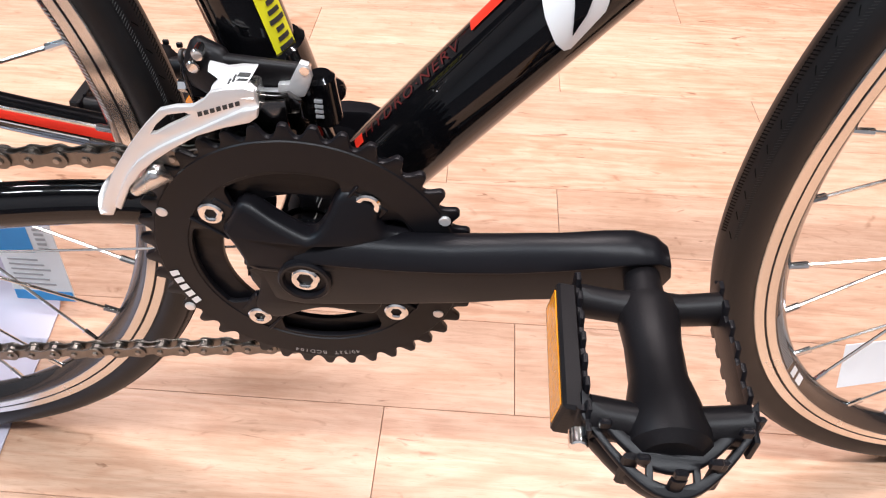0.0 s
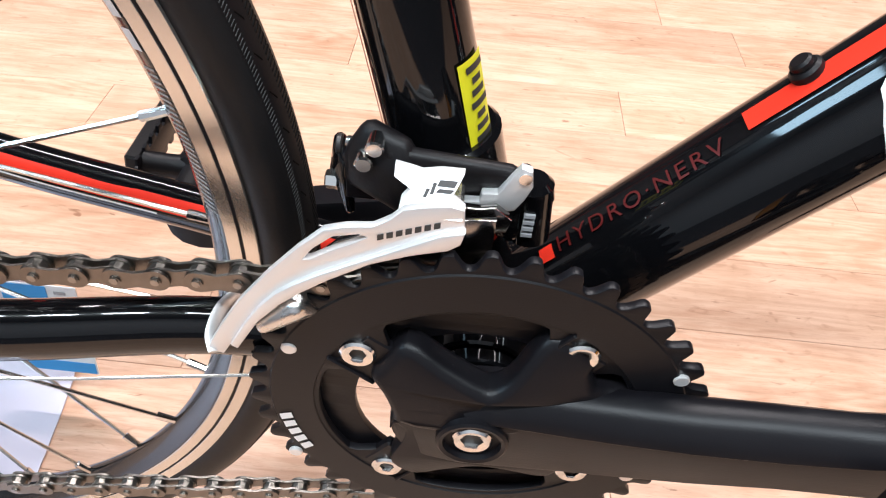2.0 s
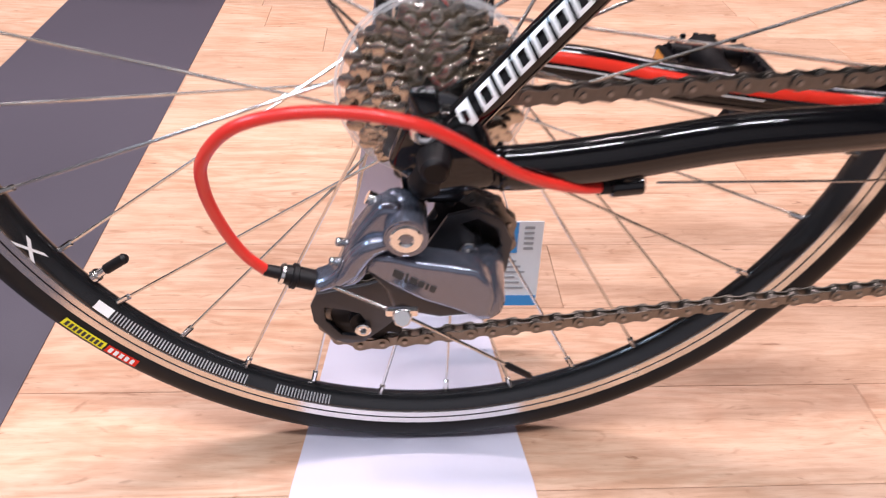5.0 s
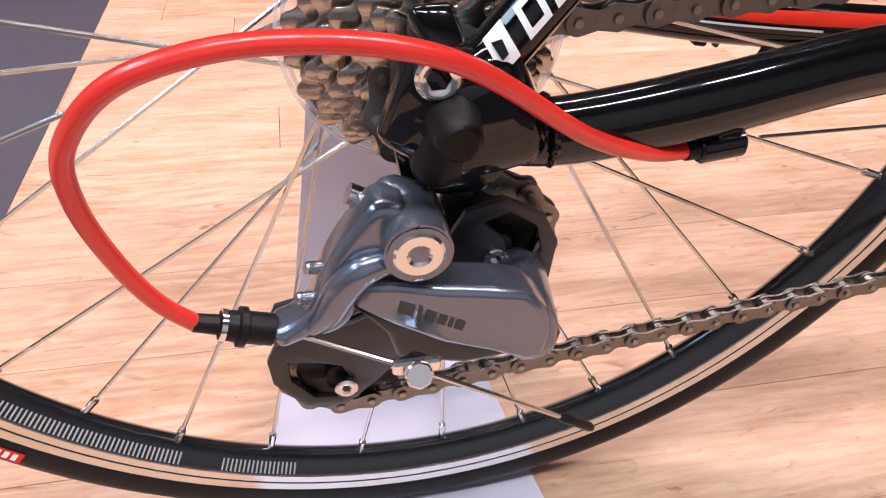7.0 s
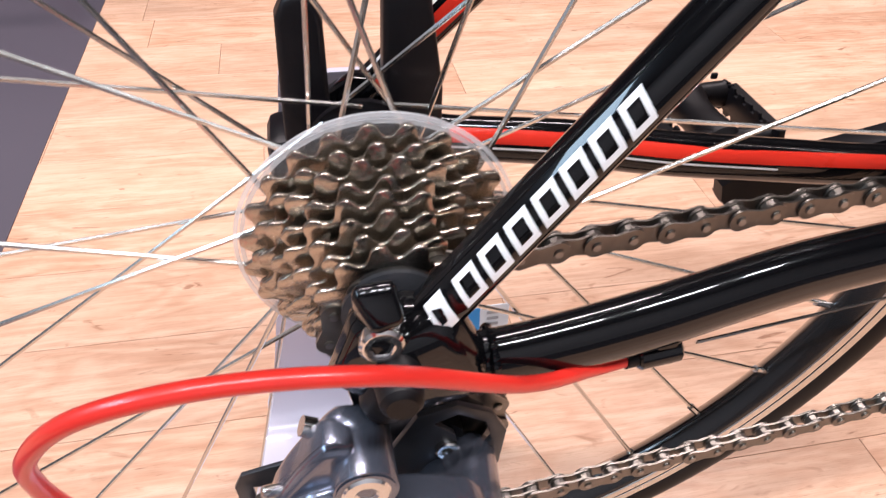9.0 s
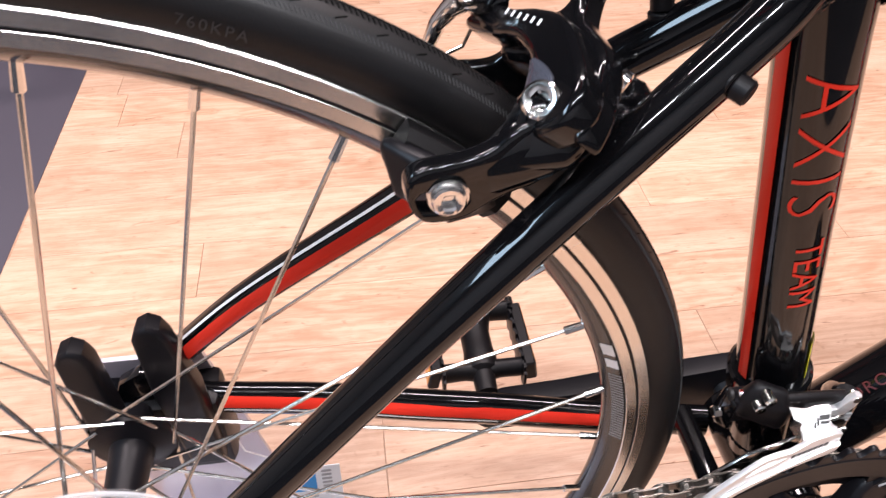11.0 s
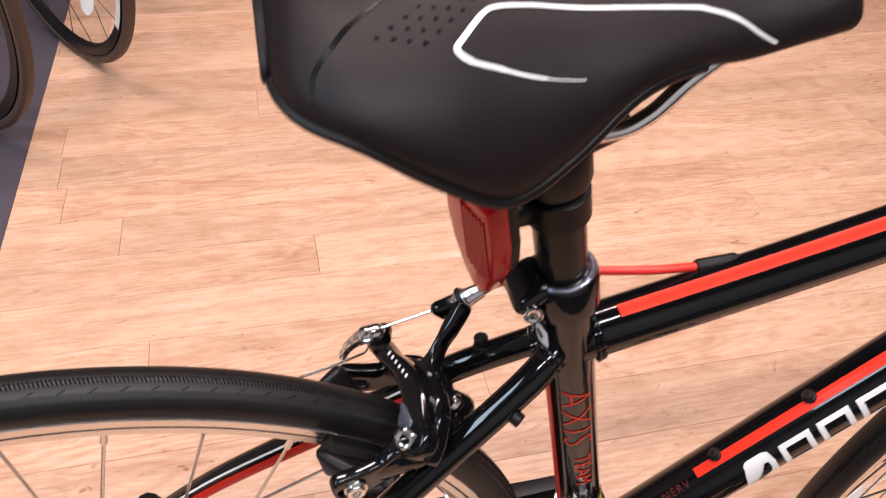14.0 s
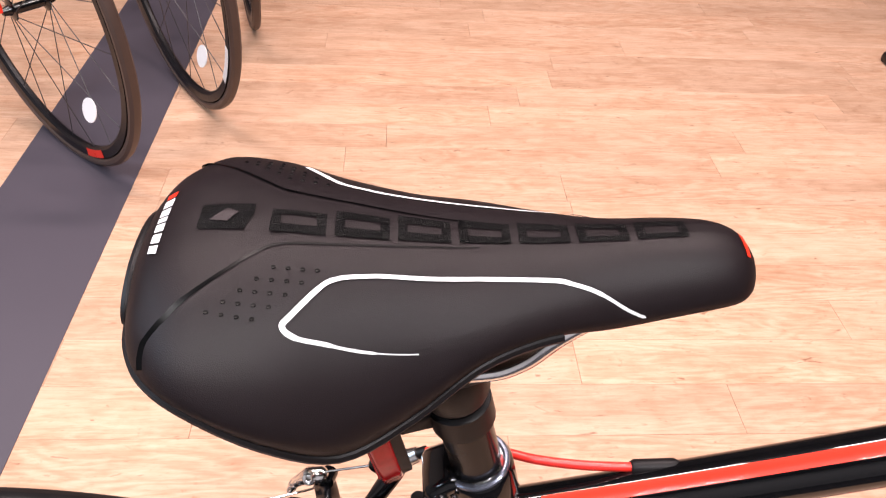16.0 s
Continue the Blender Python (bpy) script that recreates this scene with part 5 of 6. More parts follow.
    part("pinch_washer", cyl(bmesh.new(), (-0.0528, -0.016, 0.3735), (-0.0508, -0.016, 0.3735), 0.0034, seg=20, chamfer=0.0004), BROWN_BLACK, fd, "dark washer")
    part("adjuster", cyl(bmesh.new(), (-0.0490, -0.018, 0.3765), (-0.0445, -0.020, 0.3775), 0.0019, seg=12, chamfer=0.0004), CHROME, fd, "bright adjuster end")
    end = smooth_path([V(-0.0868, -0.0575, 0.3162), V(-0.0890, -0.0520, 0.3195), V(-0.0865, -0.0450, 0.3250), V(-0.0800, -0.0405, 0.3290)], 5)
    part("cage_end", tube(bmesh.new(), end, [(0.0032, 0.0010)] * len(end), 10), SATIN_SILVER, fd, "bent strap joining the cage plates")
    brk = [(-0.0159, 0.3678), (-0.0074, 0.3684), (-0.0069, 0.3717), (-0.0022, 0.3722), (0.0001, 0.3765), (0.0036, 0.3825), (0.0070, 0.3815), (0.0079, 0.3756), (0.0061, 0.3706), (0.0037, 0.3662), (-0.0060, 0.3640), (-0.0155, 0.3640)]
    part("bracket", flat([brk], 0.0018, 0.0008, at_y(-0.0292)), SATIN_SILVER, fd, "silver bracket end")
    part("inner_link", flat([[(-0.0148, 0.3690), (-0.0073, 0.3688), (-0.0021, 0.3700), (0.0030, 0.3659), (0.0018, 0.3608), (-0.0038, 0.3597), (-0.0117, 0.3569), (-0.0173, 0.3560)]], 0.0016, 0.0006, at_y(-0.0335)), DARK_STEEL, fd, "dark polished inner link")
    part("bracket_pin", cyl(bmesh.new(), (0.0052, -0.0315, 0.3790), (0.0052, -0.0260, 0.3790), 0.0020, seg=12), CHROME, fd)
    # band round the seat tube
    bm = tube(bmesh.new(), [st(0.3520), st(0.3535), st(0.3705), st(0.3720)], [0.0190, 0.0206, 0.0206, 0.0190], 32)
    blob([(V(0.004, -0.022, 0.3640), 0.006), (V(0.004, -0.022, 0.3530), 0.006), (V(0.012, -0.012, 0.3580), 0.006)], bm)
    part("band", bm, GLOSS_BLACK, fd, "black clamp band")
    part("band_pivot", cyl(bmesh.new(), (0.0085, -0.0215, 0.3720), (0.0105, -0.0215, 0.3475), 0.0068, seg=24, chamfer=0.0018), GLOSS_BLACK, fd, "black pivot barrel")
    for i in range(4):
        part("printed_bar", box(bmesh.new(), (0.0070, -0.0292, 0.3545 + 0.0026 * i), (0.0105, -0.0276, 0.3558 + 0.0026 * i)), GREY_TEXT, fd)
    return fd


front_derailleur()


# ---- rear derailleur ----
def rear_derailleur():
    PIV = V(-0.3768, 0, 0.2811)

    def at(y):
        return V(PIV.x, y, PIV.z)

    bm = bmesh.new()
    tube(bm, [at(-0.0780), at(-0.0800), at(-0.1020), at(-0.1034), at(-0.1040), at(-0.1026)], [0.0088, 0.0100, 0.0102, 0.0100, 0.0092, 0.0082], 40)
    blob([(V(-0.3815, -0.0830, 0.2870), 0.0070), (V(-0.3768, -0.0830, 0.2820), 0.0098), (V(-0.3900, -0.0860, 0.2840), 0.0050)], bm)
    rd = part("rear_derailleur", bm, GREY_METAL, bicycle, "grey alloy rear derailleur")
    # broad arm that sweeps down from the pivot to the cable barrel
    arm = [(-0.3800, 0.2925), (-0.3857, 0.2935), (-0.3905, 0.2912), (-0.3984, 0.2808), (-0.4047, 0.2693), (-0.4090, 0.2566), (-0.4153, 0.2507), (-0.4205, 0.2480), (-0.4185, 0.2418), (-0.4099, 0.2446), (-0.4005, 0.2466), (-0.3948, 0.2533), (-0.3922, 0.2630), (-0.3860, 0.2690), (-0.3780, 0.2700), (-0.3740, 0.2800)]
    arm = [(q.x, q.z) for q in smooth_path([V(x, 0, z) for x, z in arm + arm[:1]], 3)[:-1]]
    part("bracket_arm", flat([arm], 0.0075, 0.0040, at_y(-0.0890)), GREY_METAL, rd, "grey bracket arm", angle=50)
    rib = smooth_path([V(-0.3850, -0.0975, 0.2745), V(-0.3920, -0.0985, 0.2730), V(-0.3985, -0.0975, 0.2660), V(-0.4035, -0.0965, 0.2560), V(-0.4080, -0.0945, 0.2490)], 5)
    part("arm_rib", tube(bmesh.new(), rib, spread([(0.0035, 0.0040), (0.0042, 0.0050), (0.0046, 0.0056), (0.0042, 0.0048), (0.0030, 0.0030)], 5), 16), GREY_METAL, rd, "rounded rib of the bracket arm", angle=60)
    for x, z in ((-0.4072, 0.2700), (-0.4108, 0.2585)):
        part("limit_screw", cyl(bmesh.new(), (x + 0.003, -0.0900, z - 0.001), (x - 0.0015, -0.0915, z + 0.0005), 0.0021, seg=12, chamfer=0.0004), CHROME, rd, "bright limit screw")
    # solid dark disc paints the shade in the gap round the bolt head
    part("pivot_ring", tube(bmesh.new(), [at(-0.1020), at(-0.1036)], [0.0088, 0.0086], 36), DARK_TEXT, rd, "dark shadow ring round the pivot bolt")
    socket_bolt("pivot_bolt", V(-0.3768, -0.1046, 0.2811), 0.0079, 0.003, rd, 0.0030, label="bright pivot bolt")
    # outer link: a long wedge with a rounded outer end
    wedge = [(-0.3926, 0.2685), (-0.3840, 0.2690), (-0.3697, 0.2664), (-0.3560, 0.2655), (-0.3435, 0.2639), (-0.3368, 0.2563), (-0.3347, 0.2465), (-0.3360, 0.2364), (-0.3420, 0.2341), (-0.3531, 0.2387), (-0.3690, 0.2434), (-0.3842, 0.2516), (-0.3951, 0.2592)]
    me = flat([wedge], 0.0080, 0.0032, at_y(-0.0950))
    for v in me.vertices:
        v.co.y -= 0.12 * (v.co.x + 0.37)
    link = part("outer_link", me, GREY_METAL, rd, "grey outer link with printed marks", angle=50)
    for i, (w, h) in enumerate(((0.0046, 0.0042), (0.0012, 0.0056), (0.0030, 0.0036), (0.0024, 0.0034), (0.0012, 0.0036), (0.0026, 0.0034))):
        x = -0.3830 + (0.0, 0.0056, 0.0080, 0.0120, 0.0152, 0.0172)[i]
        z = 0.2605 - 0.45 * (x + 0.3830)
        me = flat([[(x, z - h / 2), (x + w, z - h / 2 - 0.45 * w), (x + w + 0.0009, z + h / 2 - 0.45 * w), (x + 0.0009, z + h / 2)]], 0.0004, 0, at_y(-0.1030))
        for v in me.vertices:
            v.co.y -= 0.12 * (v.co.x + 0.37)
        part("printed_bar", me, DARK_TEXT, rd)
    under = [(-0.3950, 0.2560), (-0.3838, 0.2530), (-0.3677, 0.2450), (-0.3505, 0.2400), (-0.3384, 0.2380), (-0.3384, 0.2285), (-0.3598, 0.2262), (-0.3712, 0.2291), (-0.3831, 0.2333), (-0.3860, 0.2440)]
    part("inner_link", flat([under], 0.0090, 0.0030, at_y(-0.0880)), DARK_GREY, rd, "dark inner link below", angle=50)
    bm = blob([(V(-0.3380, -0.0950, 0.2380), 0.0105), (V(-0.3360, -0.0720, 0.2420), 0.0105), (V(-0.3400, -0.0930, 0.2480), 0.009), (V(-0.3560, -0.0800, 0.2330), 0.007)])
    part("knuckle", bm, GREY_METAL, rd, "grey cage knuckle")
    # cage plates and pulleys
    low = [(-0.4230, 0.2200), (-0.4265, 0.2120), (-0.4255, 0.2005), (-0.4150, 0.1865), (-0.4080, 0.1838), (-0.3990, 0.1850), (-0.3860, 0.1970), (-0.3640, 0.2230), (-0.3350, 0.2260), (-0.3240, 0.2360), (-0.3225, 0.2560), (-0.3290, 0.2680), (-0.3420, 0.2750), (-0.3560, 0.2710), (-0.3640, 0.2560), (-0.3750, 0.2360), (-0.3950, 0.2270)]
    hole_low = [(-0.4195, 0.2110), (-0.4190, 0.2010), (-0.4110, 0.1905), (-0.4030, 0.1895), (-0.3960, 0.1965), (-0.4000, 0.2060), (-0.4080, 0.2090)]
    hole_up = [(-0.3500, 0.2660), (-0.3410, 0.2695), (-0.3310, 0.2630), (-0.3280, 0.2520), (-0.3330, 0.2440), (-0.3400, 0.2480), (-0.3420, 0.2580)]
    part("cage_plate", flat([low, hole_low, hole_up], 0.0013, 0.0004, at_y(-0.0705)), DARK_GREY, rd, "dark grey outer cage plate")
    part("cage_plate", flat([low, hole_low], 0.0010, 0.0003, at_y(-0.0495)), DARK_GREY, rd, "dark grey inner cage plate")
    for c in (GUIDE, TENSION):
        part("jockey_wheel", flat([gear(11, R_PUL, root=0.0036, tip=0.0026), ring_loop(0.006, 16)], 0.0011, 0.0003, pose(c.x, -0.0598, c.z, 90)), PLASTIC_BLACK, rd, "black jockey wheel")
        part("jockey_hub", cyl(bmesh.new(), (c.x, -0.0525, c.z), (c.x, -0.068, c.z), 0.0075, seg=20), PLASTIC_BLACK, rd)
        socket_bolt("jockey_bolt", V(c.x, -0.0742, c.z), 0.0044, 0.004, rd, 0.0019)
    # hanger knuckle, bolt and rubber cap
    bm = blob([(V(-0.3700, -0.0770, 0.3240), 0.0090), (V(-0.3790, -0.0760, 0.3060), 0.0060), (V(-0.3660, -0.0760, 0.3020), 0.0105), (V(-0.3590, -0.0770, 0.3020), 0.0095)])
    part("hanger", bm, GLOSS_BLACK, rd, "gloss black hanger")
    socket_bolt("hanger_bolt", V(-0.3690, -0.0868, 0.3252), 0.0066, 0.006, rd, 0.0036)
    part("hanger_face", blob([(V(-0.3665, -0.0790, 0.3400), 0.0030), (V(-0.3735, -0.0800, 0.3400), 0.0030), (V(-0.3700, -0.0850, 0.3335), 0.0028), (V(-0.3650, -0.0840, 0.3345), 0.0028), (V(-0.3700, -0.0770, 0.3310), 0.0060)]), GLOSS_BLACK, rd, "smooth facet of the black hanger")
    part("axle_cap", cyl(blob([(V(-0.3640, -0.0800, 0.3110), 0.0080), (V(-0.3680, -0.0820, 0.2980), 0.0085)]), (-0.3645, -0.0820, 0.3120), (-0.3650, -0.0985, 0.3120), 0.0082, 0.0064, seg=24, chamfer=0.0018), PLASTIC_BLACK, rd, "black rubber cap")
    # barrel, cable, clamp
    bm = bmesh.new()
    a, b = V(-0.4175, -0.0895, 0.2445), V(-0.4432, -0.0922, 0.2544)
    tube(bm, [a.lerp(b, f) for f in (0, 0.12, 0.13, 0.42, 0.44, 0.52, 0.54, 0.72, 0.74, 1.0)], [0.0036, 0.0036, 0.0052, 0.0052, 0.0064, 0.0064, 0.0050, 0.0046, 0.0032, 0.0029], 18)
    part("barrel_adjuster", bm, PLASTIC_BLACK, rd, "black barrel adjuster")
    part("barrel_ring", cyl(bmesh.new(), a.lerp(b, 0.66), a.lerp(b, 0.72), 0.0053, seg=18), CHROME, rd)
    part("cable_clamp", cyl(bmesh.new(), (-0.3783, -0.1150, 0.2440), (-0.3783, -0.1060, 0.2390), 0.0045, 0.0050, seg=8, chamfer=0.0006), CHROME, rd, "bright cable clamp nut")
    part("cable_clamp_plate", rounded_box((-0.386, -0.1125, 0.2420), (-0.371, -0.1095, 0.2470), 0.0008, 1), CHROME, rd)
    part("inner_cable", tube(bmesh.new(), [V(-0.4185, -0.0895, 0.2448), V(-0.4090, -0.0965, 0.2462), V(-0.3783, -0.1115, 0.2430), V(-0.345, -0.107, 0.2170), V(-0.3230, -0.1030, 0.1985)], 0.0009, 8), STEEL, rd, "bright inner cable")
    part("cable_end", tube(bmesh.new(), [V(-0.3250, -0.1033, 0.2000), V(-0.3230, -0.1030, 0.1985), V(-0.3110, -0.1010, 0.1885), V(-0.3095, -0.1008, 0.1870)], [0.0011, 0.0019, 0.0019, 0.0012], 10), PLASTIC_BLACK, rd, "black cable end sleeve")
    part("tension_screw", cyl(bmesh.new(), (-0.3840, -0.0830, 0.2845), (-0.3905, -0.0820, 0.2870), 0.0022, seg=10), BLUE, rd, "blue-coated tension screw")
    part("tension_screw_head", cyl(bmesh.new(), (-0.3905, -0.0820, 0.2870), (-0.3945, -0.0818, 0.2890), 0.0034, seg=12), CHROME, rd)
    loop = smooth_path([V(-0.2780, -0.0715, 0.2885), V(-0.2980, -0.0770, 0.2915), V(-0.3280, -0.0930, 0.3090), V(-0.3700, -0.1090, 0.3400), V(-0.4080, -0.1120, 0.3475), V(-0.4400, -0.1105, 0.3410), V(-0.4570, -0.1070, 0.3245), V(-0.4605, -0.1030, 0.3060), V(-0.4570, -0.0985, 0.2840), V(-0.4505, -0.0950, 0.2660), V(-0.4425, -0.0921, 0.2540)], 8)
    part("outer_cable", tube(bmesh.new(), loop, 0.0027, 14), RED_CABLE, rd, "red cable casing in a wide loop")
    part("cable_ferrule", cyl(bmesh.new(), (-0.2770, -0.0713, 0.2885), (-0.2840, -0.0730, 0.2887), 0.0036, 0.0031, seg=14), PLASTIC_BLACK, rd)
    # bare cable on to the stay
    part("inner_cable", tube(bmesh.new(), [V(-0.256, -0.0705, 0.2905), V(-0.15, -0.050, 0.279), V(-0.03, -0.020, 0.263)], 0.0007, 6), STEEL, rd, "bare steel cable under the stay")
    return rd


rear_derailleur()

# ---- rear brake ----
def rear_brake():
    # the arms lie in a plane across the wheel
    up, face = V(math.cos(radians(50)), 0, math.sin(radians(50))), V(-math.sin(radians(50)), 0, math.cos(radians(50)))

    def across(off):
        o = V(-0.171, 0, 0.559) + face * off
        return Matrix(((0, up.x, -face.x, o.x), (1, up.y, -face.y, o.y), (0, up.z, -face.z, o.z), (0, 0, 0, 1)))

    hook = [(0.0465, -0.0165), (0.0250, -0.0078), (0.0118, -0.0008), (-0.0008, 0.0016), (-0.0088, 0.0012), (-0.0190, -0.0030), (-0.0300, -0.0085), (-0.0385, -0.0060), (-0.0425, 0.0030), (-0.0395, 0.0110), (-0.0310, 0.0152), (-0.0200, 0.0172), (-0.0080, 0.0182), (0.0020, 0.0166), (0.0150, 0.0108), (0.0270, 0.0036), (0.0400, -0.0018), (0.0465, -0.0060)]
    me = flat([round_loop(hook)], 0.0060, 0.0030, across(-0.0060))
    bm = bmesh.new()
    bm.from_mesh(me)
    blob([(V(-0.1715, -0.0285, 0.5545), 0.0075), (V(-0.1650, -0.0330, 0.5450), 0.0075), (V(-0.1590, -0.0280, 0.5475), 0.0080), (V(-0.1560, -0.0220, 0.5500), 0.0080), (V(-0.1780, -0.0320, 0.5430), 0.0065)], bm)
    blob([(V(-0.1760, -0.0310, 0.5490), 0.0065), (V(-0.1690, -0.0325, 0.5410), 0.0062), (V(-0.1880, -0.0345, 0.5425), 0.0042), (V(-0.1850, -0.0345, 0.5350), 0.0042)], bm)
    br = part("rear_brake", bm, GLOSS_BLACK, bicycle, "gloss black side-pull rear brake")
    # lower arms to the pads, with slotted flat ends
    low = [(-0.1750, 0.5555), (-0.1813, 0.5526), (-0.1854, 0.5496), (-0.1903, 0.5478), (-0.1985, 0.5470), (-0.2064, 0.5470), (-0.2112, 0.5454), (-0.2130, 0.5413), (-0.2119, 0.5331), (-0.2082, 0.5272), (-0.2023, 0.5252), (-0.1937, 0.5256), (-0.1866, 0.5289), (-0.1796, 0.5312), (-0.1723, 0.5325), (-0.1653, 0.5367), (-0.1590, 0.5430), (-0.1580, 0.5500), (-0.1640, 0.5555)]
    slot = [(-0.2085, 0.5378), (-0.2085, 0.5318), (-0.1960, 0.5308), (-0.1960, 0.5368)]
    for s in (-1, 1):
        swing = Matrix.Translation((-0.185 if s < 0 else -0.171, s * 0.0345, 0 if s < 0 else -0.0115)) @ pose(0, 0, 0, 0, 0, -s * 11.3) @ Matrix.Translation((0.185, 0, 0)) @ pose(0, 0, 0, 90)
        part("lower_arm", flat([round_loop(low), round_loop(slot, 3)], 0.0036, 0.0019, swing), GLOSS_BLACK, br, "gloss black arm with a slotted end")
    # arm to the cable stop
    crook = [(0.0178, 0.0405), (0.0142, 0.0304), (0.0086, 0.0246), (0.0010, 0.0206), (-0.0080, 0.0211), (-0.0166, 0.0215), (-0.0250, 0.0197), (-0.0312, 0.0161), (-0.0393, 0.0098), (-0.0440, 0.0010), (-0.0300, 0.0000), (-0.0100, 0.0060), (0.0080, 0.0080), (0.0161, 0.0127), (0.0139, 0.0174), (0.0163, 0.0247), (0.0199, 0.0312), (0.0250, 0.0385), (0.0310, 0.0500), (0.0250, 0.0540)]
    me = flat([round_loop(crook)], 0.0055, 0.0028, across(-0.0130))
    bm = bmesh.new()
    bm.from_mesh(me)
    blob([(V(-0.1405, 0.0345, 0.5835), 0.0044), (V(-0.1300, 0.0340, 0.5880), 0.0050), (V(-0.1370, 0.0330, 0.5800), 0.0036)], bm)
    part("cable_arm", bm, GLOSS_BLACK, br, "black upper arm")
    bm = blob([(V(-0.1335, -0.0055, 0.5410), 0.0085), (V(-0.1380, -0.0040, 0.5430), 0.0085), (V(-0.1480, 0.0000, 0.5480), 0.0080)])
    blob([(V(-0.1480, 0.0150, 0.5480), 0.0070), (V(-0.1640, 0.0310, 0.5420), 0.0058), (V(-0.1600, 0.0320, 0.5360), 0.0048)], bm)
    part("arm_mount", bm, GLOSS_BLACK, br, "black pivot block on the bridge")
    part("mount_nut", cyl(bmesh.new(), (-0.1400, -0.006, 0.5500), (-0.1370, -0.008, 0.5480), 0.0055, seg=20, chamfer=0.0008), CHROME, br)
    # quick-release lever at the cable anchor
    bm = blob([(V(-0.1745, 0.0420, 0.5605), 0.0056), (V(-0.1810, 0.0425, 0.5590), 0.0056), (V(-0.1760, 0.0440, 0.5560), 0.0060)])
    blob([(V(-0.1810, 0.0425, 0.5590), 0.0054), (V(-0.1870, 0.0430, 0.5540), 0.0040)], bm)
    blob([(V(-0.1870, 0.0430, 0.5540), 0.0040), (V(-0.1915, 0.0440, 0.5480), 0.0034)], bm)
    blob([(V(-0.1915, 0.0440, 0.5480), 0.0034), (V(-0.1948, 0.0445, 0.5395), 0.0028)], bm)
    part("release_lever", bm, CHROME, br, "bright quick-release lever")
    part("lever_cam", cyl(bmesh.new(), (-0.1690, 0.0480, 0.5550), (-0.1716, 0.0385, 0.5575), 0.0052, seg=20, chamfer=0.0008), GLOSS_BLACK, br, "black cam barrel")
    socket_bolt("anchor_bolt", V(-0.1815, 0.0378, 0.5630), 0.0044, 0.003, br, 0.0022, V(-0.35, -0.70, 0.62))
    socket_bolt("pivot_bolt", across(0.0030) @ V(-0.0328, 0.0012, 0), 0.0058, 0.0045, br, 0.0030, V(-0.45, -0.62, 0.64))
    socket_bolt("centre_screw", V(-0.1575, -0.0215, 0.5650), 0.0026, 0.003, br, 0.0012, V(-0.1, -0.85, 0.5))
    inset = [(-0.0096, 0.0028), (-0.0131, 0.0050), (-0.0201, 0.0064), (-0.0261, 0.0062), (-0.0255, 0.0018), (-0.0204, -0.0030), (-0.0138, 0.0006)]
    part("polished_inset", flat([round_loop(inset, 3)], 0.0010, 0.0004, across(-0.0001)), GREY_METAL, br, "grey polished inset")
    for i in range(6):
        y = 0.0255 - 0.0044 * i
        m = across(0.0) @ Matrix.Translation((y, 0.0018 + 0.0017 * i, 0)) @ pose(0, 0, 0, 0, 0, -21)
        part("printed_bar", box(bmesh.new(), (-0.0008, -0.0011, -0.0001), (0.0008, 0.0011, 0.0001), m), WHITE, br)
    # pad and holder
    for s in (-1, 1):
        prof = [(0.2620, s * 0.0125), (0.2635, s * 0.0205), (0.2690, s * 0.0235), (0.2760, s * 0.0225), (0.2785, s * 0.0190), (0.2780, s * 0.0125)]
        bm = lathe(bmesh.new(), prof, AXLE, 14, True, (radians(47.5), radians(56.5)))
        bmesh.ops.holes_fill(bm, edges=[e for e in bm.edges if e.is_boundary])
        part("brake_pad", bm, RUBBER, br, "black brake pad")
        part("pad_holder", blob([(polar(0.2585, 50.0, s * 0.0215, AXLE), 0.0030), (polar(0.2590, 54.5, s * 0.0215, AXLE), 0.0030), (polar(0.2700, 57.0, s * 0.0200, AXLE), 0.0030), (polar(0.2700, 48.0, s * 0.0200, AXLE), 0.0030), (V(-0.1995, s * 0.0330, 0.5375), 0.0050)]), MATTE_BLACK, br, "black pad holder")
    # no opening is cut: a dark disc paints the hole's shade
    part("pad_hole_shade", cyl(bmesh.new(), polar(0.2715, 55.0, -0.0243, AXLE), polar(0.2715, 55.0, -0.0225, AXLE), 0.0022, seg=12), DARK_TEXT, br)
    part("pad_washer", cyl(bmesh.new(), (-0.1995, -0.0405, 0.5362), (-0.1995, -0.0425, 0.5362), 0.0066, seg=24, chamfer=0.0004), CHROME, br)
    socket_bolt("pad_bolt", V(-0.1995, -0.0448, 0.5362), 0.0054, 0.003, br, 0.0026)
    # cable adjuster, casing, wire
    ax = V(0.85, 0.0, 0.53).normalized()
    c = V(-0.1275, 0.0335, 0.5885)
    part("adjuster_ring", tube(bmesh.new(), [c - ax * 0.0012, c, c + ax * 0.002, c + ax * 0.003], [0.0062, 0.0078, 0.0078, 0.0062], 24), PLASTIC_BLACK, br, "black rubber ring")
    part("adjuster", tube(bmesh.new(), [c - ax * 0.0022, c - ax * 0.001, c + ax * 0.0035, c + ax * 0.0045, c + ax * 0.014, c + ax * 0.0145], [0.0060, 0.0068, 0.0068, 0.0056, 0.0045, 0.0036], 24), SILVER, br, "bright barrel adjuster")
    part("ferrule", cyl(bmesh.new(), c + ax * 0.014, c + ax * 0.0195, 0.0034, seg=16), PLASTIC_BLACK, br)
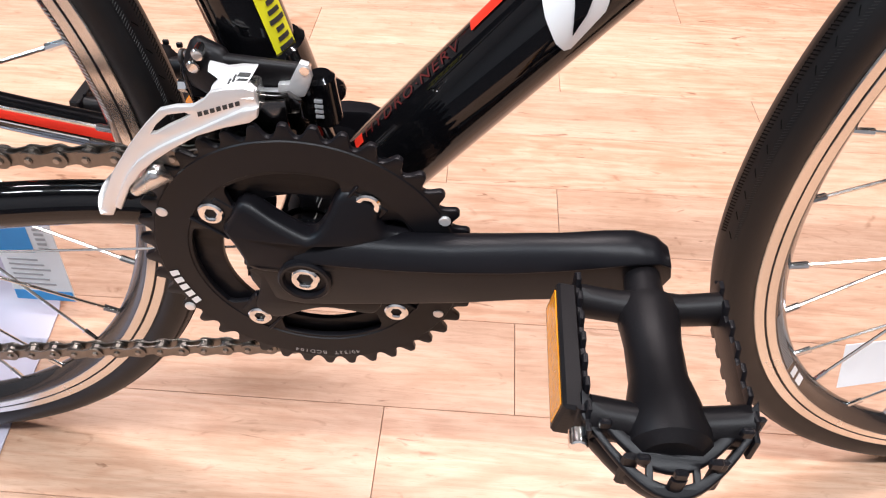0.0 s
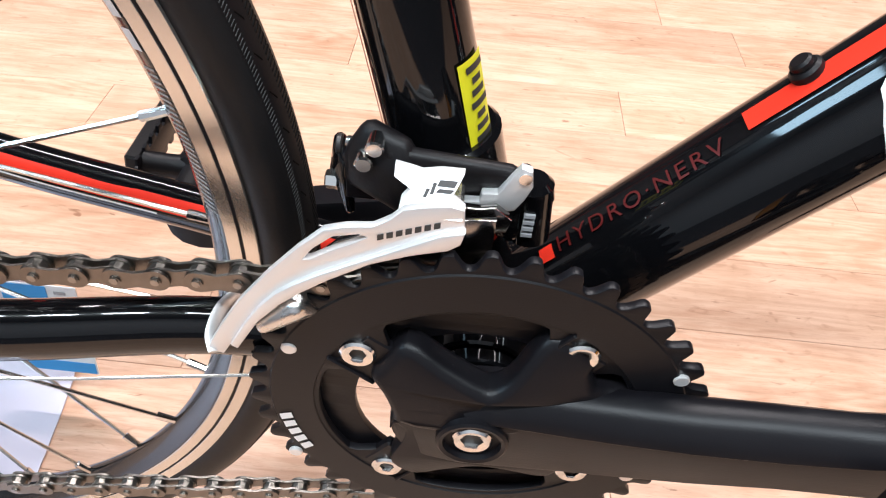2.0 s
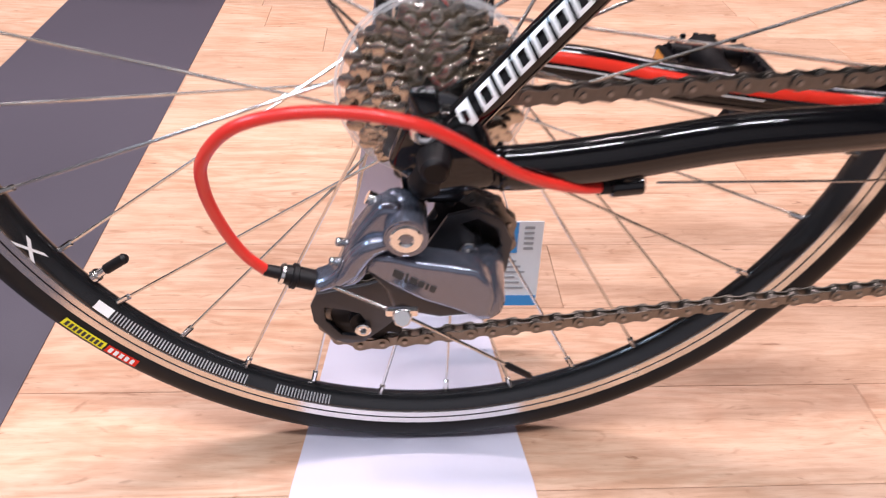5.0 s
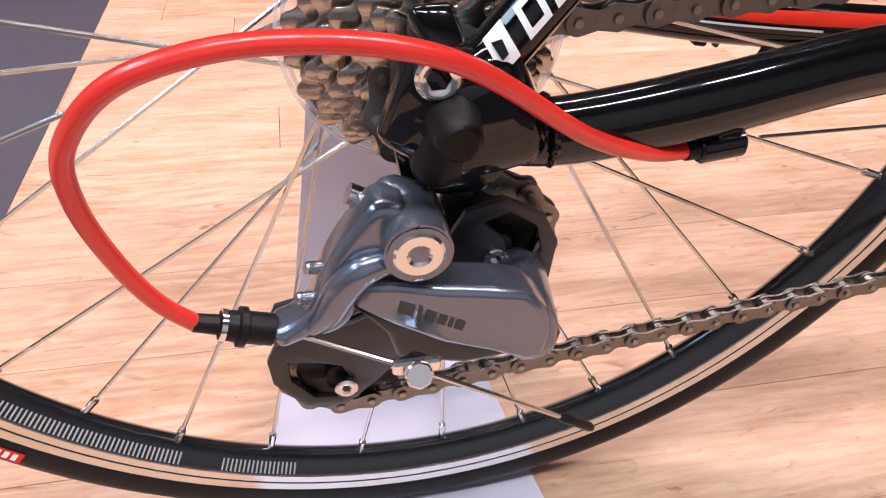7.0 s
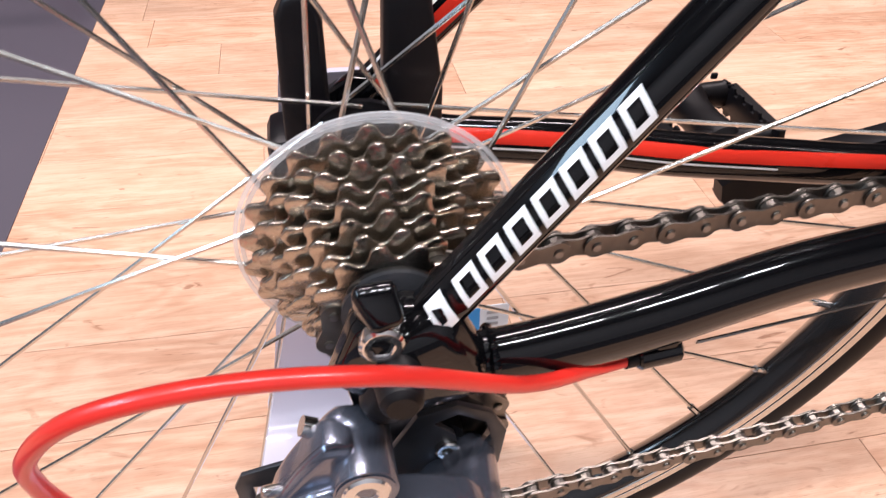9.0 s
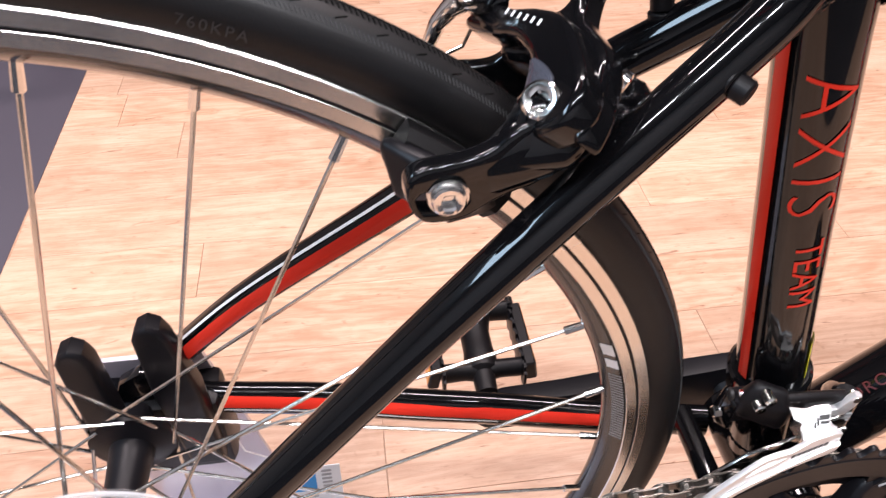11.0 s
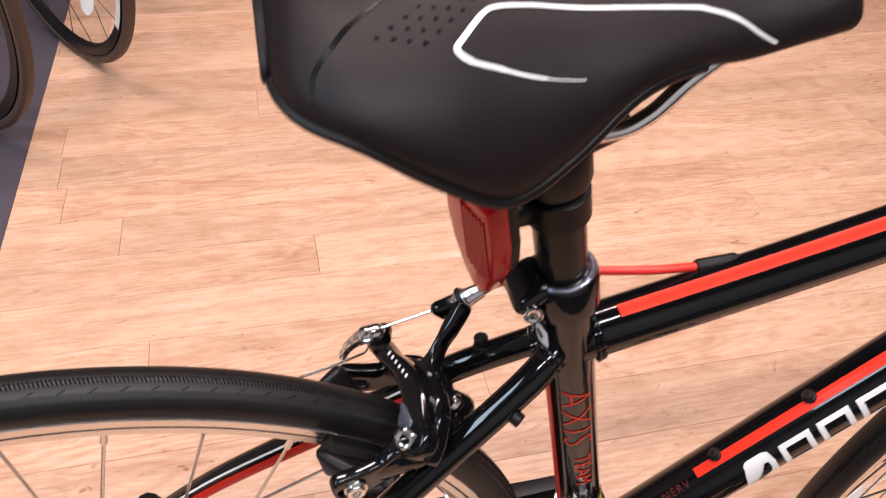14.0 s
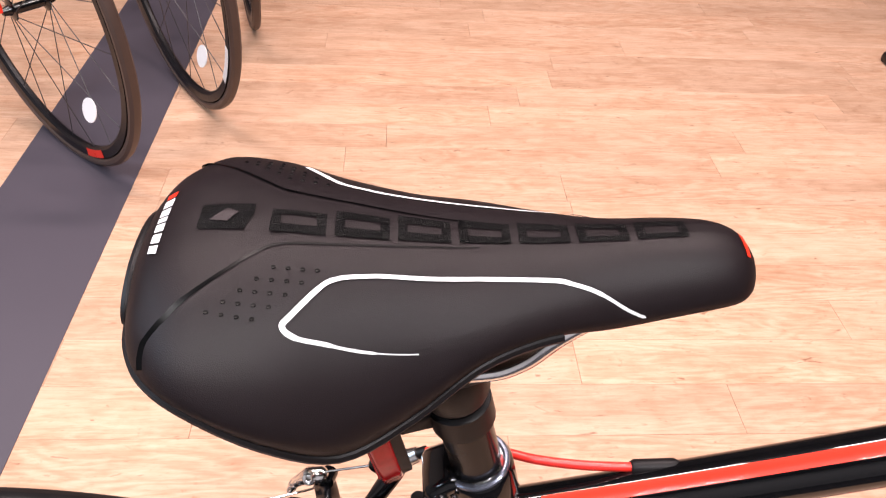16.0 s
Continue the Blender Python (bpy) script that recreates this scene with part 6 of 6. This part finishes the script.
    casing = smooth_path([c + ax * 0.018, V(-0.0960, 0.0310, 0.6050), V(-0.0760, 0.0240, 0.6150), V(-0.0540, 0.0140, 0.6205), V(-0.0280, 0.0100, 0.6205), V(0.0015, 0.0090, 0.6195)], 6)
    part("brake_cable_casing", tube(bmesh.new(), casing, 0.0026, 14), RED_CABLE, br, "red brake cable casing")
    part("cable_guide", tube(bmesh.new(), [V(-0.002, 0.0088, 0.6195), V(0.000, 0.0088, 0.6195), V(0.021, 0.0075, 0.6225), V(0.024, 0.0072, 0.6230)], [0.0034, 0.0046, 0.0046, 0.0030], 18), PLASTIC_BLACK, br, "black cable guide on the top tube")
    part("brake_wire", tube(bmesh.new(), [V(-0.1395, 0.0345, 0.5835), V(-0.1715, 0.0415, 0.5645), V(-0.1813, 0.0460, 0.5372), V(-0.2038, 0.0460, 0.5273), V(-0.2270, 0.0460, 0.5200)], 0.0008, 8), STEEL, br, "bare brake wire")
    part("wire_end", cyl(bmesh.new(), (-0.2270, 0.0460, 0.5200), (-0.2375, 0.0460, 0.5210), 0.0016, seg=10), PLASTIC_BLACK, br)
    return br


rear_brake()


# ---- rear reflector on the seat post ----
def rear_reflector():
    m = Matrix.Translation((-0.1380, -0.010, 0.6820)) @ pose(0, 0, 0, 0, -12, 18)
    loop = [(-0.0195, 0.030), (0.0195, 0.030), (0.0215, 0.005), (0.0190, -0.012), (0.0105, -0.030), (0.004, -0.036), (-0.004, -0.036), (-0.0105, -0.030), (-0.0190, -0.012), (-0.0215, 0.005)]
    side = Matrix(((0, 0, -1, 0), (-1, 0, 0, 0), (0, 1, 0, 0), (0, 0, 0, 1)))
    lens = part("rear_reflector", flat([[(0.88 * x, y) for x, y in loop]], 0.0050, 0.0020, m @ side), RED_LENS, bicycle, "red rear reflector on the seat post")
    back = part("reflector_back", flat([[(x * 0.82, y * 0.92) for x, y in loop]], 0.003, 0.001, m @ Matrix.Translation((0.0070, 0, 0)) @ side), PLASTIC_BLACK, lens, "black reflector back")
    for i in range(7):
        y = 0.0035 - 0.0027 * i
        part("lens_rib", rounded_box((-0.0061, y - 0.0009, -0.020 + 0.0012 * abs(i - 3)), (-0.0045, y + 0.0009, 0.022), 0.0006, 1, m), RED_LENS, lens)
    bm = blob([(V(-0.1275, -0.010, 0.690), 0.0055), (V(-0.110, 0, 0.690), 0.0060), (V(-0.112, 0, 0.682), 0.0060)])
    part("reflector_bracket", bm, PLASTIC_BLACK, lens)
    part("bracket_band", tube(bmesh.new(), [st(0.680), st(0.681), st(0.695), st(0.696)], [0.0140, 0.0155, 0.0155, 0.0140], 24), PLASTIC_BLACK, lens)


rear_reflector()


# ---- decals on the frame ----
def band_on(pts, width, out, r, material, name, label="", lift=0.0004, n=10):
    """A painted stripe along a tube's centre points, on the side that faces out."""
    path = smooth_path(pts, n)
    bm = bmesh.new()
    rows = []
    for i, p in enumerate(path):
        d = (path[min(i + 1, len(path) - 1)] - path[max(i - 1, 0)]).normalized()
        o = Vector(out)
        o = (o - d * o.dot(d)).normalized()
        b = o.cross(d)
        rr = (r[0] + (r[1] - r[0]) * i / (len(path) - 1) if isinstance(r, tuple) else r) + lift
        rows.append([bm.verts.new(p + (o * math.cos(a) + b * math.sin(a)) * rr) for a in [(-0.5 + k / 6) * width / rr for k in range(7)]])
    for a, b in zip(rows, rows[1:]):
        for k in range(6):
            bm.faces.new((a[k], a[k + 1], b[k + 1], b[k]))
    return part(name, bm, material, frame_part, label)


def blocks(n, w, h, gap, slant=0.25, bar=0.2):
    """Hollow slanted blocks, one list of loops each, as plain stand-ins for a maker's name."""
    out = []
    t = bar * h
    for i in range(n):
        x = i * (w + gap)

        def q(u, v):
            return (x + u + slant * v, v)

        out.append([[q(0, -h / 2), q(w, -h / 2), q(w, -h / 2 + t), q(0, -h / 2 + t)], [q(0, h / 2 - t), q(w, h / 2 - t), q(w, h / 2), q(0, h / 2)],
                    [q(0, -h / 2 + t), q(t, -h / 2 + t), q(t, h / 2 - t), q(0, h / 2 - t)], [q(w - t, -h / 2 + t), q(w, -h / 2 + t), q(w, h / 2 - t), q(w - t, h / 2 - t)]])
    return out


def badge(w, h):
    """A leaning white badge with a dark notch left open."""
    outer = [(-w / 2, -h / 2), (w * 0.30, -h / 2), (w / 2, -h * 0.25), (w / 2, h / 2), (-w * 0.30, h / 2), (-w / 2, h * 0.3)]
    return outer


ss_out = V(-0.35, -0.90, 0.25)
part("stay_badge", wrap_along(shapes([[(-0.004, -0.0055), (0.003, -0.0055), (0.0062, 0.0055), (-0.0008, 0.0055)]], 0.002), SS_NEAR, 0.0215, ss_out, 0.0093), WHITE, frame_part, "white badge")
part("stay_badge_notch", wrap_along(shapes([[(-0.0012, -0.0026), (0.0012, -0.0026), (0.0028, 0.0014), (0.0002, 0.0030)]], 0.002), SS_NEAR, 0.0215, ss_out, 0.0093, 0.0013), GLOSS_BLACK, frame_part)
for loops in blocks(7, 0.0084, 0.0096, 0.0022, 0.30, 0.20):
    part("stay_mark", wrap_along(shapes(loops, 0.002), SS_NEAR, 0.0305, ss_out, 0.0093), WHITE, frame_part, "white block mark")

# far stays: red bands with a fine white line
far_ss = [V(-0.350, 0.0738, 0.3265)] + SS_FAR[1:4]
band_on(far_ss, 0.0080, V(-0.05, -0.95, 0.28), 0.0097, RED, "stay_stripe", "red painted stripe")
band_on(far_ss, 0.0015, V(-0.42, -0.55, 0.72), 0.0097, WHITE, "stay_pinstripe", "fine white line")
far_cs = [V(-0.318, 0.0735, 0.293), V(-0.26, 0.068, 0.288), V(-0.204, 0.061, 0.281), V(-0.15, 0.0535, 0.277), V(-0.05, 0.033, 0.277)]
band_on(far_cs, 0.0075, V(0, -0.80, 0.60), 0.0104, RED, "stay_stripe", "red painted stripe", 0.0006)
band_on(far_cs[:4], 0.0011, V(0, -1, 0.05), 0.0094, WHITE, "stay_pinstripe", "fine white line", 0.0006)

# seat tube: rear red line, lettering, badge, sticker
band_on([st(0.565), st(0.50), st(0.44), st(0.375)], 0.0060, V(-1, -0.25, 0), (0.0150, 0.0168), RED, "seat_tube_stripe", "red painted stripe", 0.0006)
band_on([st(0.650), st(0.64)], 0.004, V(1, -0.3, 0), 0.0135, RED, "seat_tube_mark")
part("seat_tube_lettering", wrap(lettering("AXIS", 0.0285, 1.16, 0.0005), st(0.5215), -ST_DIR, V(-0.20, -1, 0), lambda x: st_r(0.520 - x)), RED, frame_part, "red model lettering")
part("seat_tube_lettering", wrap(lettering("TEAM", 0.0165, 1.0), st(0.4560), -ST_DIR, V(-0.05, -1, 0), lambda x: st_r(0.4560 - x)), RED, frame_part, "red model lettering")
part("seat_tube_badge", wrap(shapes([badge(0.017, 0.012)], 0.002), st(0.6020), ST_DIR, V(-0.97, -0.25, 0), 0.0158, 0.0008), WHITE, frame_part, "white badge")
part("seat_tube_badge_notch", wrap(shapes([[(-0.0032, -0.002), (0.001, -0.0028), (0.0036, 0.001), (0.0005, 0.0026)]], 0.002), st(0.6020), ST_DIR, V(-0.97, -0.25, 0), 0.0158, 0.0013), GLOSS_BLACK, frame_part)
part("sticker", wrap(shapes([[(-0.0155, -0.0065), (0.0155, -0.0065), (0.0155, 0.0065), (-0.0155, 0.0065)]], 0.002), st(0.3845), ST_DIR, V(0.90, -0.44, 0), 0.0168), YELLOW, frame_part, "yellow paper sticker with printed lines")
for k in range(7):
    x = -0.0125 + 0.0040 * k
    w = 0.0050 - 0.0012 * (k % 3)
    part("sticker_print", wrap(shapes([[(x, -w), (x + 0.0022, -w), (x + 0.0022, w * 0.8), (x, w * 0.8)]], 0.002), st(0.3845), ST_DIR, V(0.90, -0.44, 0), 0.0168, 0.0009), DARK_TEXT, frame_part)

# down tube
DT_OUT = V(0.06, -0.98, 0.06)


def dt(s):
    return DT0 + DT_DIR * s


band_on([dt(0.118), dt(0.16), dt(0.22), dt(0.40)], 0.0080, V(-0.77, -0.12, 0.65), 0.0212, RED, "down_tube_stripe", "red painted stripe", 0.0006)
part("down_tube_lettering", wrap(lettering("HYDRO·NERV", 0.0092, 1.22), dt(0.0765), DT_DIR, V(-0.76, -0.30, 0.62), 0.0212, 0.0006), DARK_RED, frame_part, "small red lettering")
part("down_tube_mark", wrap(shapes([[(-0.003, -0.003), (0.003, -0.003), (0.003, 0.003), (-0.003, 0.003)]], 0.002), dt(0.0385), DT_DIR, V(-0.75, -0.34, 0.61), 0.0212, 0.0008), RED, frame_part)
BADGE_OUT = [(0.1509, 0.0142), (0.1480, 0.0090), (0.1437, -0.0020), (0.1434, -0.0077), (0.1456, -0.0094), (0.1660, -0.0063), (0.1699, -0.0036), (0.1722, 0.0003), (0.1745, 0.0100), (0.1738, 0.0185), (0.1700, 0.0205), (0.1550, 0.0203), (0.1522, 0.0180)]
BADGE_IN = [(0.1506, -0.0044), (0.1605, -0.0014), (0.1663, 0.0019), (0.1690, 0.0060), (0.1695, 0.0120), (0.1662, 0.0125), (0.1631, 0.0087), (0.1594, 0.0043)]
part("down_tube_badge", wrap(shapes([BADGE_OUT], 0.003), dt(0.0), DT_DIR, DT_OUT, 0.0212, 0.0006), WHITE, frame_part, "white leaning badge")
part("down_tube_badge_notch", wrap(shapes([BADGE_IN], 0.003), dt(0.0), DT_DIR, DT_OUT, 0.0212, 0.0012), GLOSS_BLACK, frame_part)
for loops in blocks(7, 0.026, 0.025, 0.006, 0.20, 0.18):
    loops = [[(x, y + 0.0055) for x, y in q] for q in loops]
    part("down_tube_mark", wrap(shapes(loops, 0.004), dt(0.180), DT_DIR, DT_OUT, 0.0212, 0.0006), WHITE, frame_part, "large white block mark")
# top tube stripe
band_on([V(-0.046, 0, 0.5918), V(0.04, 0, 0.6165), V(0.16, 0, 0.6535), V(0.312, 0, 0.700)], 0.0075, V(0, -0.26, 0.97), 0.0167, RED, "top_tube_stripe", "red painted stripe", 0.0008)

# ---- saddle prints ----
def saddle_shape(loops, x0, s0, sx, ss, material, name, label="", lift=0.0005):
    """Lays flat loops on the cover: u along it, v across it."""
    me = shapes(loops, 0.003)
    for v in me.vertices:
        v.co = saddle_point(x0 + v.co.x * sx, s0 + v.co.y * ss, lift)
    me.update()
    return part(name, me, material, saddle, label)


saddle_shape([[(0, -0.006), (0.016, -0.006), (0.0185, 0), (0.0185, 0.006), (0, 0.006)]], -0.1975, -0.012, 1.0, 9.0, GLOSS_PRINT, "saddle_badge", "glossy black badge")
saddle_shape([[(0.004, -0.003), (0.010, -0.0035), (0.0135, 0.001), (0.009, 0.0035)]], -0.1975, -0.012, 1.0, 9.0, LEATHER, "saddle_badge_notch", "", 0.0009)
for i, loops in enumerate(blocks(7, 0.0190, 0.012, 0.0030, 0.0, 0.28)):
    saddle_shape(loops, -0.1730, -0.022 + 0.012 * i, 1, 7.6 + 1.5 * i, GLOSS_PRINT, "saddle_mark", "glossy black block mark")
saddle_shape([[(0.0, -0.004), (0.0022, -0.004), (0.0022, 0.004), (0.0, 0.004)]], -0.0010, -0.06, 1, 40, RED, "saddle_nose_mark", "red nose mark")
for i in range(7):
    a = 0.150 - 0.044 * i
    me = shapes([[(0.0, 0.0), (0.0034, 0.0), (0.0034, 0.034), (0.0, 0.034)]], 0.004)
    for v in me.vertices:
        v.co = saddle_point(-0.2128 + v.co.x, a - v.co.y, 0.0007)
    me.update()
    part("saddle_tag", me, WHITE if i else RED, saddle, "small printed tail tag")

# ---- wheel prints and valve ----
def rim_patch(wheel_ob, c, d0, d1, r0, r1, y0, y1, material, name, label=""):
    part(name, lathe(bmesh.new(), [(r0, y0), (r1, y1)], c, 12, closed=False, arc=(radians(d0), radians(d1))), material, wheel_ob, label)


for c, w, base in ((AXLE, rear_wheel, 0.0), (FRONT, front_wheel, 196.0)):
    for d0, d1 in ((18.0, 19.6), (20.4, 22.4)):
        rim_patch(w, c, base + d0, base + d1, 0.2592, 0.2640, -0.0062, -0.0101, WHITE, "rim_badge", "white rim badge")
    for start, count in ((4.0, 26), (-141.0, 46), (-113.5, 18)):
        for k in range(count):
            d = base + start + 0.5 * k
            rim_patch(w, c, d, d + 0.20, 0.2590, 0.2642, -0.0060, -0.0102, GREY_TEXT, "rim_line")
# cross mark and small badge beside the valve
for u in (-1, 1):
    part("rim_cross", on_rim(shapes([[(-0.0075 * u - 0.0016, -0.0045), (-0.0075 * u + 0.0022, -0.0045), (0.0075 * u + 0.0016, 0.0045), (0.0075 * u - 0.0022, 0.0045)]], 0.003), AXLE, 205.5, 0.2600, -0.0104, 0.2), WHITE, rear_wheel, "white cross mark")
rim_patch(rear_wheel, AXLE, 217.0, 219.6, 0.2592, 0.2640, -0.0062, -0.0101, WHITE, "rim_badge")
rim_patch(rear_tyre.parent, AXLE, 216.0, 222.3, 0.2812, 0.2877, -0.0124, -0.0131, YELLOW, "tyre_label", "worn yellow tyre marking")
for k in range(9):
    rim_patch(rear_wheel, AXLE, 216.4 + 0.64 * k, 216.8 + 0.64 * k, 0.2824, 0.2865, -0.0127, -0.0133, DARK_TEXT, "tyre_label_bar")
rim_patch(rear_wheel, AXLE, 222.6, 227.2, 0.2812, 0.2877, -0.0124, -0.0131, RED, "tyre_label", "red tyre marking")
for k in range(5):
    rim_patch(rear_wheel, AXLE, 223.0 + 0.8 * k, 223.5 + 0.8 * k, 0.2824, 0.2865, -0.0127, -0.0133, WHITE, "tyre_label_bar")
me = lettering("760KPA", 0.0050, 1.25)
for v in me.vertices:
    a = radians(69.2) - v.co.x / 0.283
    v.co = AXLE + V((0.2835 + v.co.y) * math.cos(a), -0.0131, (0.2835 + v.co.y) * math.sin(a))
part("tyre_print", me, surf("raised_rubber_print", (0.02, 0.02, 0.02), 0.5), rear_wheel, "raised rubber lettering")
for w, c, deg in ((rear_wheel, AXLE, 214.2), (front_wheel, FRONT, 300.0)):
    d = V(-math.cos(radians(deg)), 0, -math.sin(radians(deg)))
    p = c - d * 0.252
    part("valve", tube(bmesh.new(), [p, p + d * 0.003, p + d * 0.0031, p + d * 0.012], [0.0042, 0.0042, 0.0028, 0.0026], 14), CHROME, w, "bright valve stem")
    part("valve_cap", tube(bmesh.new(), [p + d * 0.010, p + d * 0.0105, p + d * 0.026, p + d * 0.028], [0.0026, 0.0034, 0.0034, 0.0018], 14), PLASTIC_BLACK, w, "black valve cap")

# ---- other bicycles on show behind ----
def show_bicycle(c, heading, label, mark):
    """A front wheel with its fork, down tube and hub, standing on the floor."""
    turn = Matrix.Translation(c) @ pose(0, 0, 0, 0, 0, heading)
    bike = tagged(new("show_bicycle"), label, "bicycle", "bicycles on show")
    bike.matrix_world = Matrix.Translation((c[0], c[1], FZ))
    back = Matrix.Translation((-c[0], -c[1], -FZ))

    def put(name, bm, material, lab="", parent=None):
        bm.transform(back @ turn)
        return part(name, bm, material, parent or bike, lab)

    o = V(0, 0, 0)
    tyre = [(0.317, 0.008), (0.321, 0.0115), (0.328, 0.012), (0.334, 0.007), (0.3355, 0.0)]
    w = put("front_wheel", lathe(bmesh.new(), [(r, -y) for r, y in tyre] + [(r, y) for r, y in tyre[-2::-1]], o, 80), BACK_TYRE, "brown-black tyre")
    rim = [(0.292, 0.004), (0.298, 0.009), (0.3145, 0.010), (0.316, 0.006)]
    put("rim", lathe(bmesh.new(), [(r, -y) for r, y in rim] + [(r, y) for r, y in rim[::-1]], o, 80), MATTE_BLACK, "black rim", w)
    put("hub", lathe(bmesh.new(), [(0.0, -0.052), (0.007, -0.05), (0.010, -0.036), (0.02, -0.034), (0.02, -0.031), (0.010, -0.027), (0.010, 0.027), (0.02, 0.031), (0.02, 0.034), (0.010, 0.036), (0.007, 0.05), (0.0, 0.052)], o, 24, closed=False), GLOSS_BLACK, "black hub", w)
    for i in range(20):
        a = 2 * math.pi * i / 20
        s = 1 if i % 2 else -1
        put("spoke", cyl(bmesh.new(), (0.018 * math.cos(a + 0.5 * s), s * 0.033, 0.018 * math.sin(a + 0.5 * s)), (0.294 * math.cos(a), 0, 0.294 * math.sin(a)), 0.0010, seg=5), DARK_GREY, "", w)
    for d0, d1, m, lab in mark:
        put("rim_mark", lathe(bmesh.new(), [(0.296, -0.0095), (0.313, -0.0112)], o, 10, closed=False, arc=(radians(d0), radians(d1))), m, lab, w)
    put("wheel_tag", flat_bm([ring_loop(0.024, 24)], 0.001, pose(0.17, -0.02, -0.150, 70, 0, 0)), CARD, "white oval tag on a spoke", w)
    for s in (-1, 1):
        put("fork_blade", tube(bmesh.new(), smooth_path([V(0, s * 0.055, 0), V(-0.05, s * 0.05, 0.16), V(-0.11, s * 0.038, 0.36)], 5), spread([0.008, 0.011, 0.014], 5), 12), RED if s < 0 else GLOSS_BLACK, "painted fork blade")
    put("fork_crown", blob([(V(-0.11, -0.035, 0.36), 0.016), (V(-0.11, 0.035, 0.36), 0.016), (V(-0.118, 0, 0.385), 0.02)]), GLOSS_BLACK, "black fork crown")
    put("head_tube", cyl(bmesh.new(), (-0.118, 0, 0.38), (-0.165, 0, 0.53), 0.021, seg=20), GLOSS_BLACK, "gloss black head tube")
    put("down_tube", cyl(bmesh.new(), (-0.13, 0, 0.42), (-0.56, 0, -0.06), 0.021, seg=20), GLOSS_BLACK, "gloss black down tube")
    put("top_tube", cyl(bmesh.new(), (-0.155, 0, 0.50), (-0.72, 0, 0.42), 0.016, seg=20), GLOSS_BLACK, "gloss black top tube")
    return bike


def flat_bm(loops, half, m):
    me = flat(loops, half, 0, m)
    bm = bmesh.new()
    bm.from_mesh(me)
    bpy.data.meshes.remove(me)
    return bm


RW = 0.3355
show_bicycle(V(-0.832, 1.172, FZ + RW), -42, "road bicycle with a brown-black tyre and red rim marks", [(284, 298, RED, "red rim mark")])
show_bicycle(V(-0.634, 1.425, FZ + RW), -55, "road bicycle with a brown-black tyre and white rim marks", [(325, 345, WHITE, "white rim mark")])
show_bicycle(V(-0.56, 1.87, FZ + RW), -75, "road bicycle with a slim brown-black tyre", [])


def floor_foot():
    """The low black foot of another display, on the planks."""
    foot = tagged(new("floor_stand"), "low black display stand on the plank floor", "display stand")
    part("plate", rounded_box((1.30, 1.50, FZ), (1.62, 1.72, FZ + 0.03), 0.008), MATTE_BLACK, foot)
    part("column", rounded_box((1.44, 1.58, FZ + 0.03), (1.50, 1.64, FZ + 0.55), 0.006), MATTE_BLACK, foot)


floor_foot()

# ---- planks of the floor ----
PLANK_W, PLANK_L, PLANK_Y = 0.0975, 0.86, 0.041


def plank_mesh(length, width):
    bm = box(bmesh.new(), (0, 0, -0.0078), (length - 0.0005, width - 0.0004, 0.0))
    bmesh.ops.bevel(bm, geom=[e for e in bm.edges if all(abs(v.co.z) < 1e-6 for v in e.verts)], offset=0.0003, segments=1, affect="EDGES")
    return mesh_of(bm, WOOD)


JOINTS = {-1: 0.013, 0: 0.122, 2: 0.168, 3: 0.045, 4: 0.425, 5: 0.180, 6: -0.17, 7: 0.366}
board = plank_mesh(PLANK_L, PLANK_W)
rng = random.Random(4)
for row in range(-8, 24):
    y = PLANK_Y + row * PLANK_W
    x = JOINTS.get(row, rng.uniform(-0.4, 0.4)) - 2 * PLANK_L
    while x < 1.75:
        if x + PLANK_L > -1.55:
            piece("plank", board, floor, pose(x, y, FZ))
        x += PLANK_L
# plain boards out of sight round the planks
y_lo, y_hi = PLANK_Y - 8 * PLANK_W, PLANK_Y + 24 * PLANK_W
# invented dark floor before the planks: less brown bounce and reflection on the tubes
tagged(part("reflection_darkener", box(bmesh.new(), (X0, Y0, FZ - 0.008), (X1, y_lo, FZ - 0.0002)), UNSEEN_DARK), "unseen dark floor added to darken reflections in the bicycle", "carpet", kind="structure")
for lo, hi in (((X0, y_hi, FZ - 0.008), (X1, Y1, FZ - 0.0002)), ((X0, y_lo, FZ - 0.008), (-1.4, y_hi, FZ - 0.0012)), ((1.6, y_lo, FZ - 0.008), (X1, y_hi, FZ - 0.0012))):
    tagged(part("floor_field", box(bmesh.new(), lo, hi), WOOD, floor))
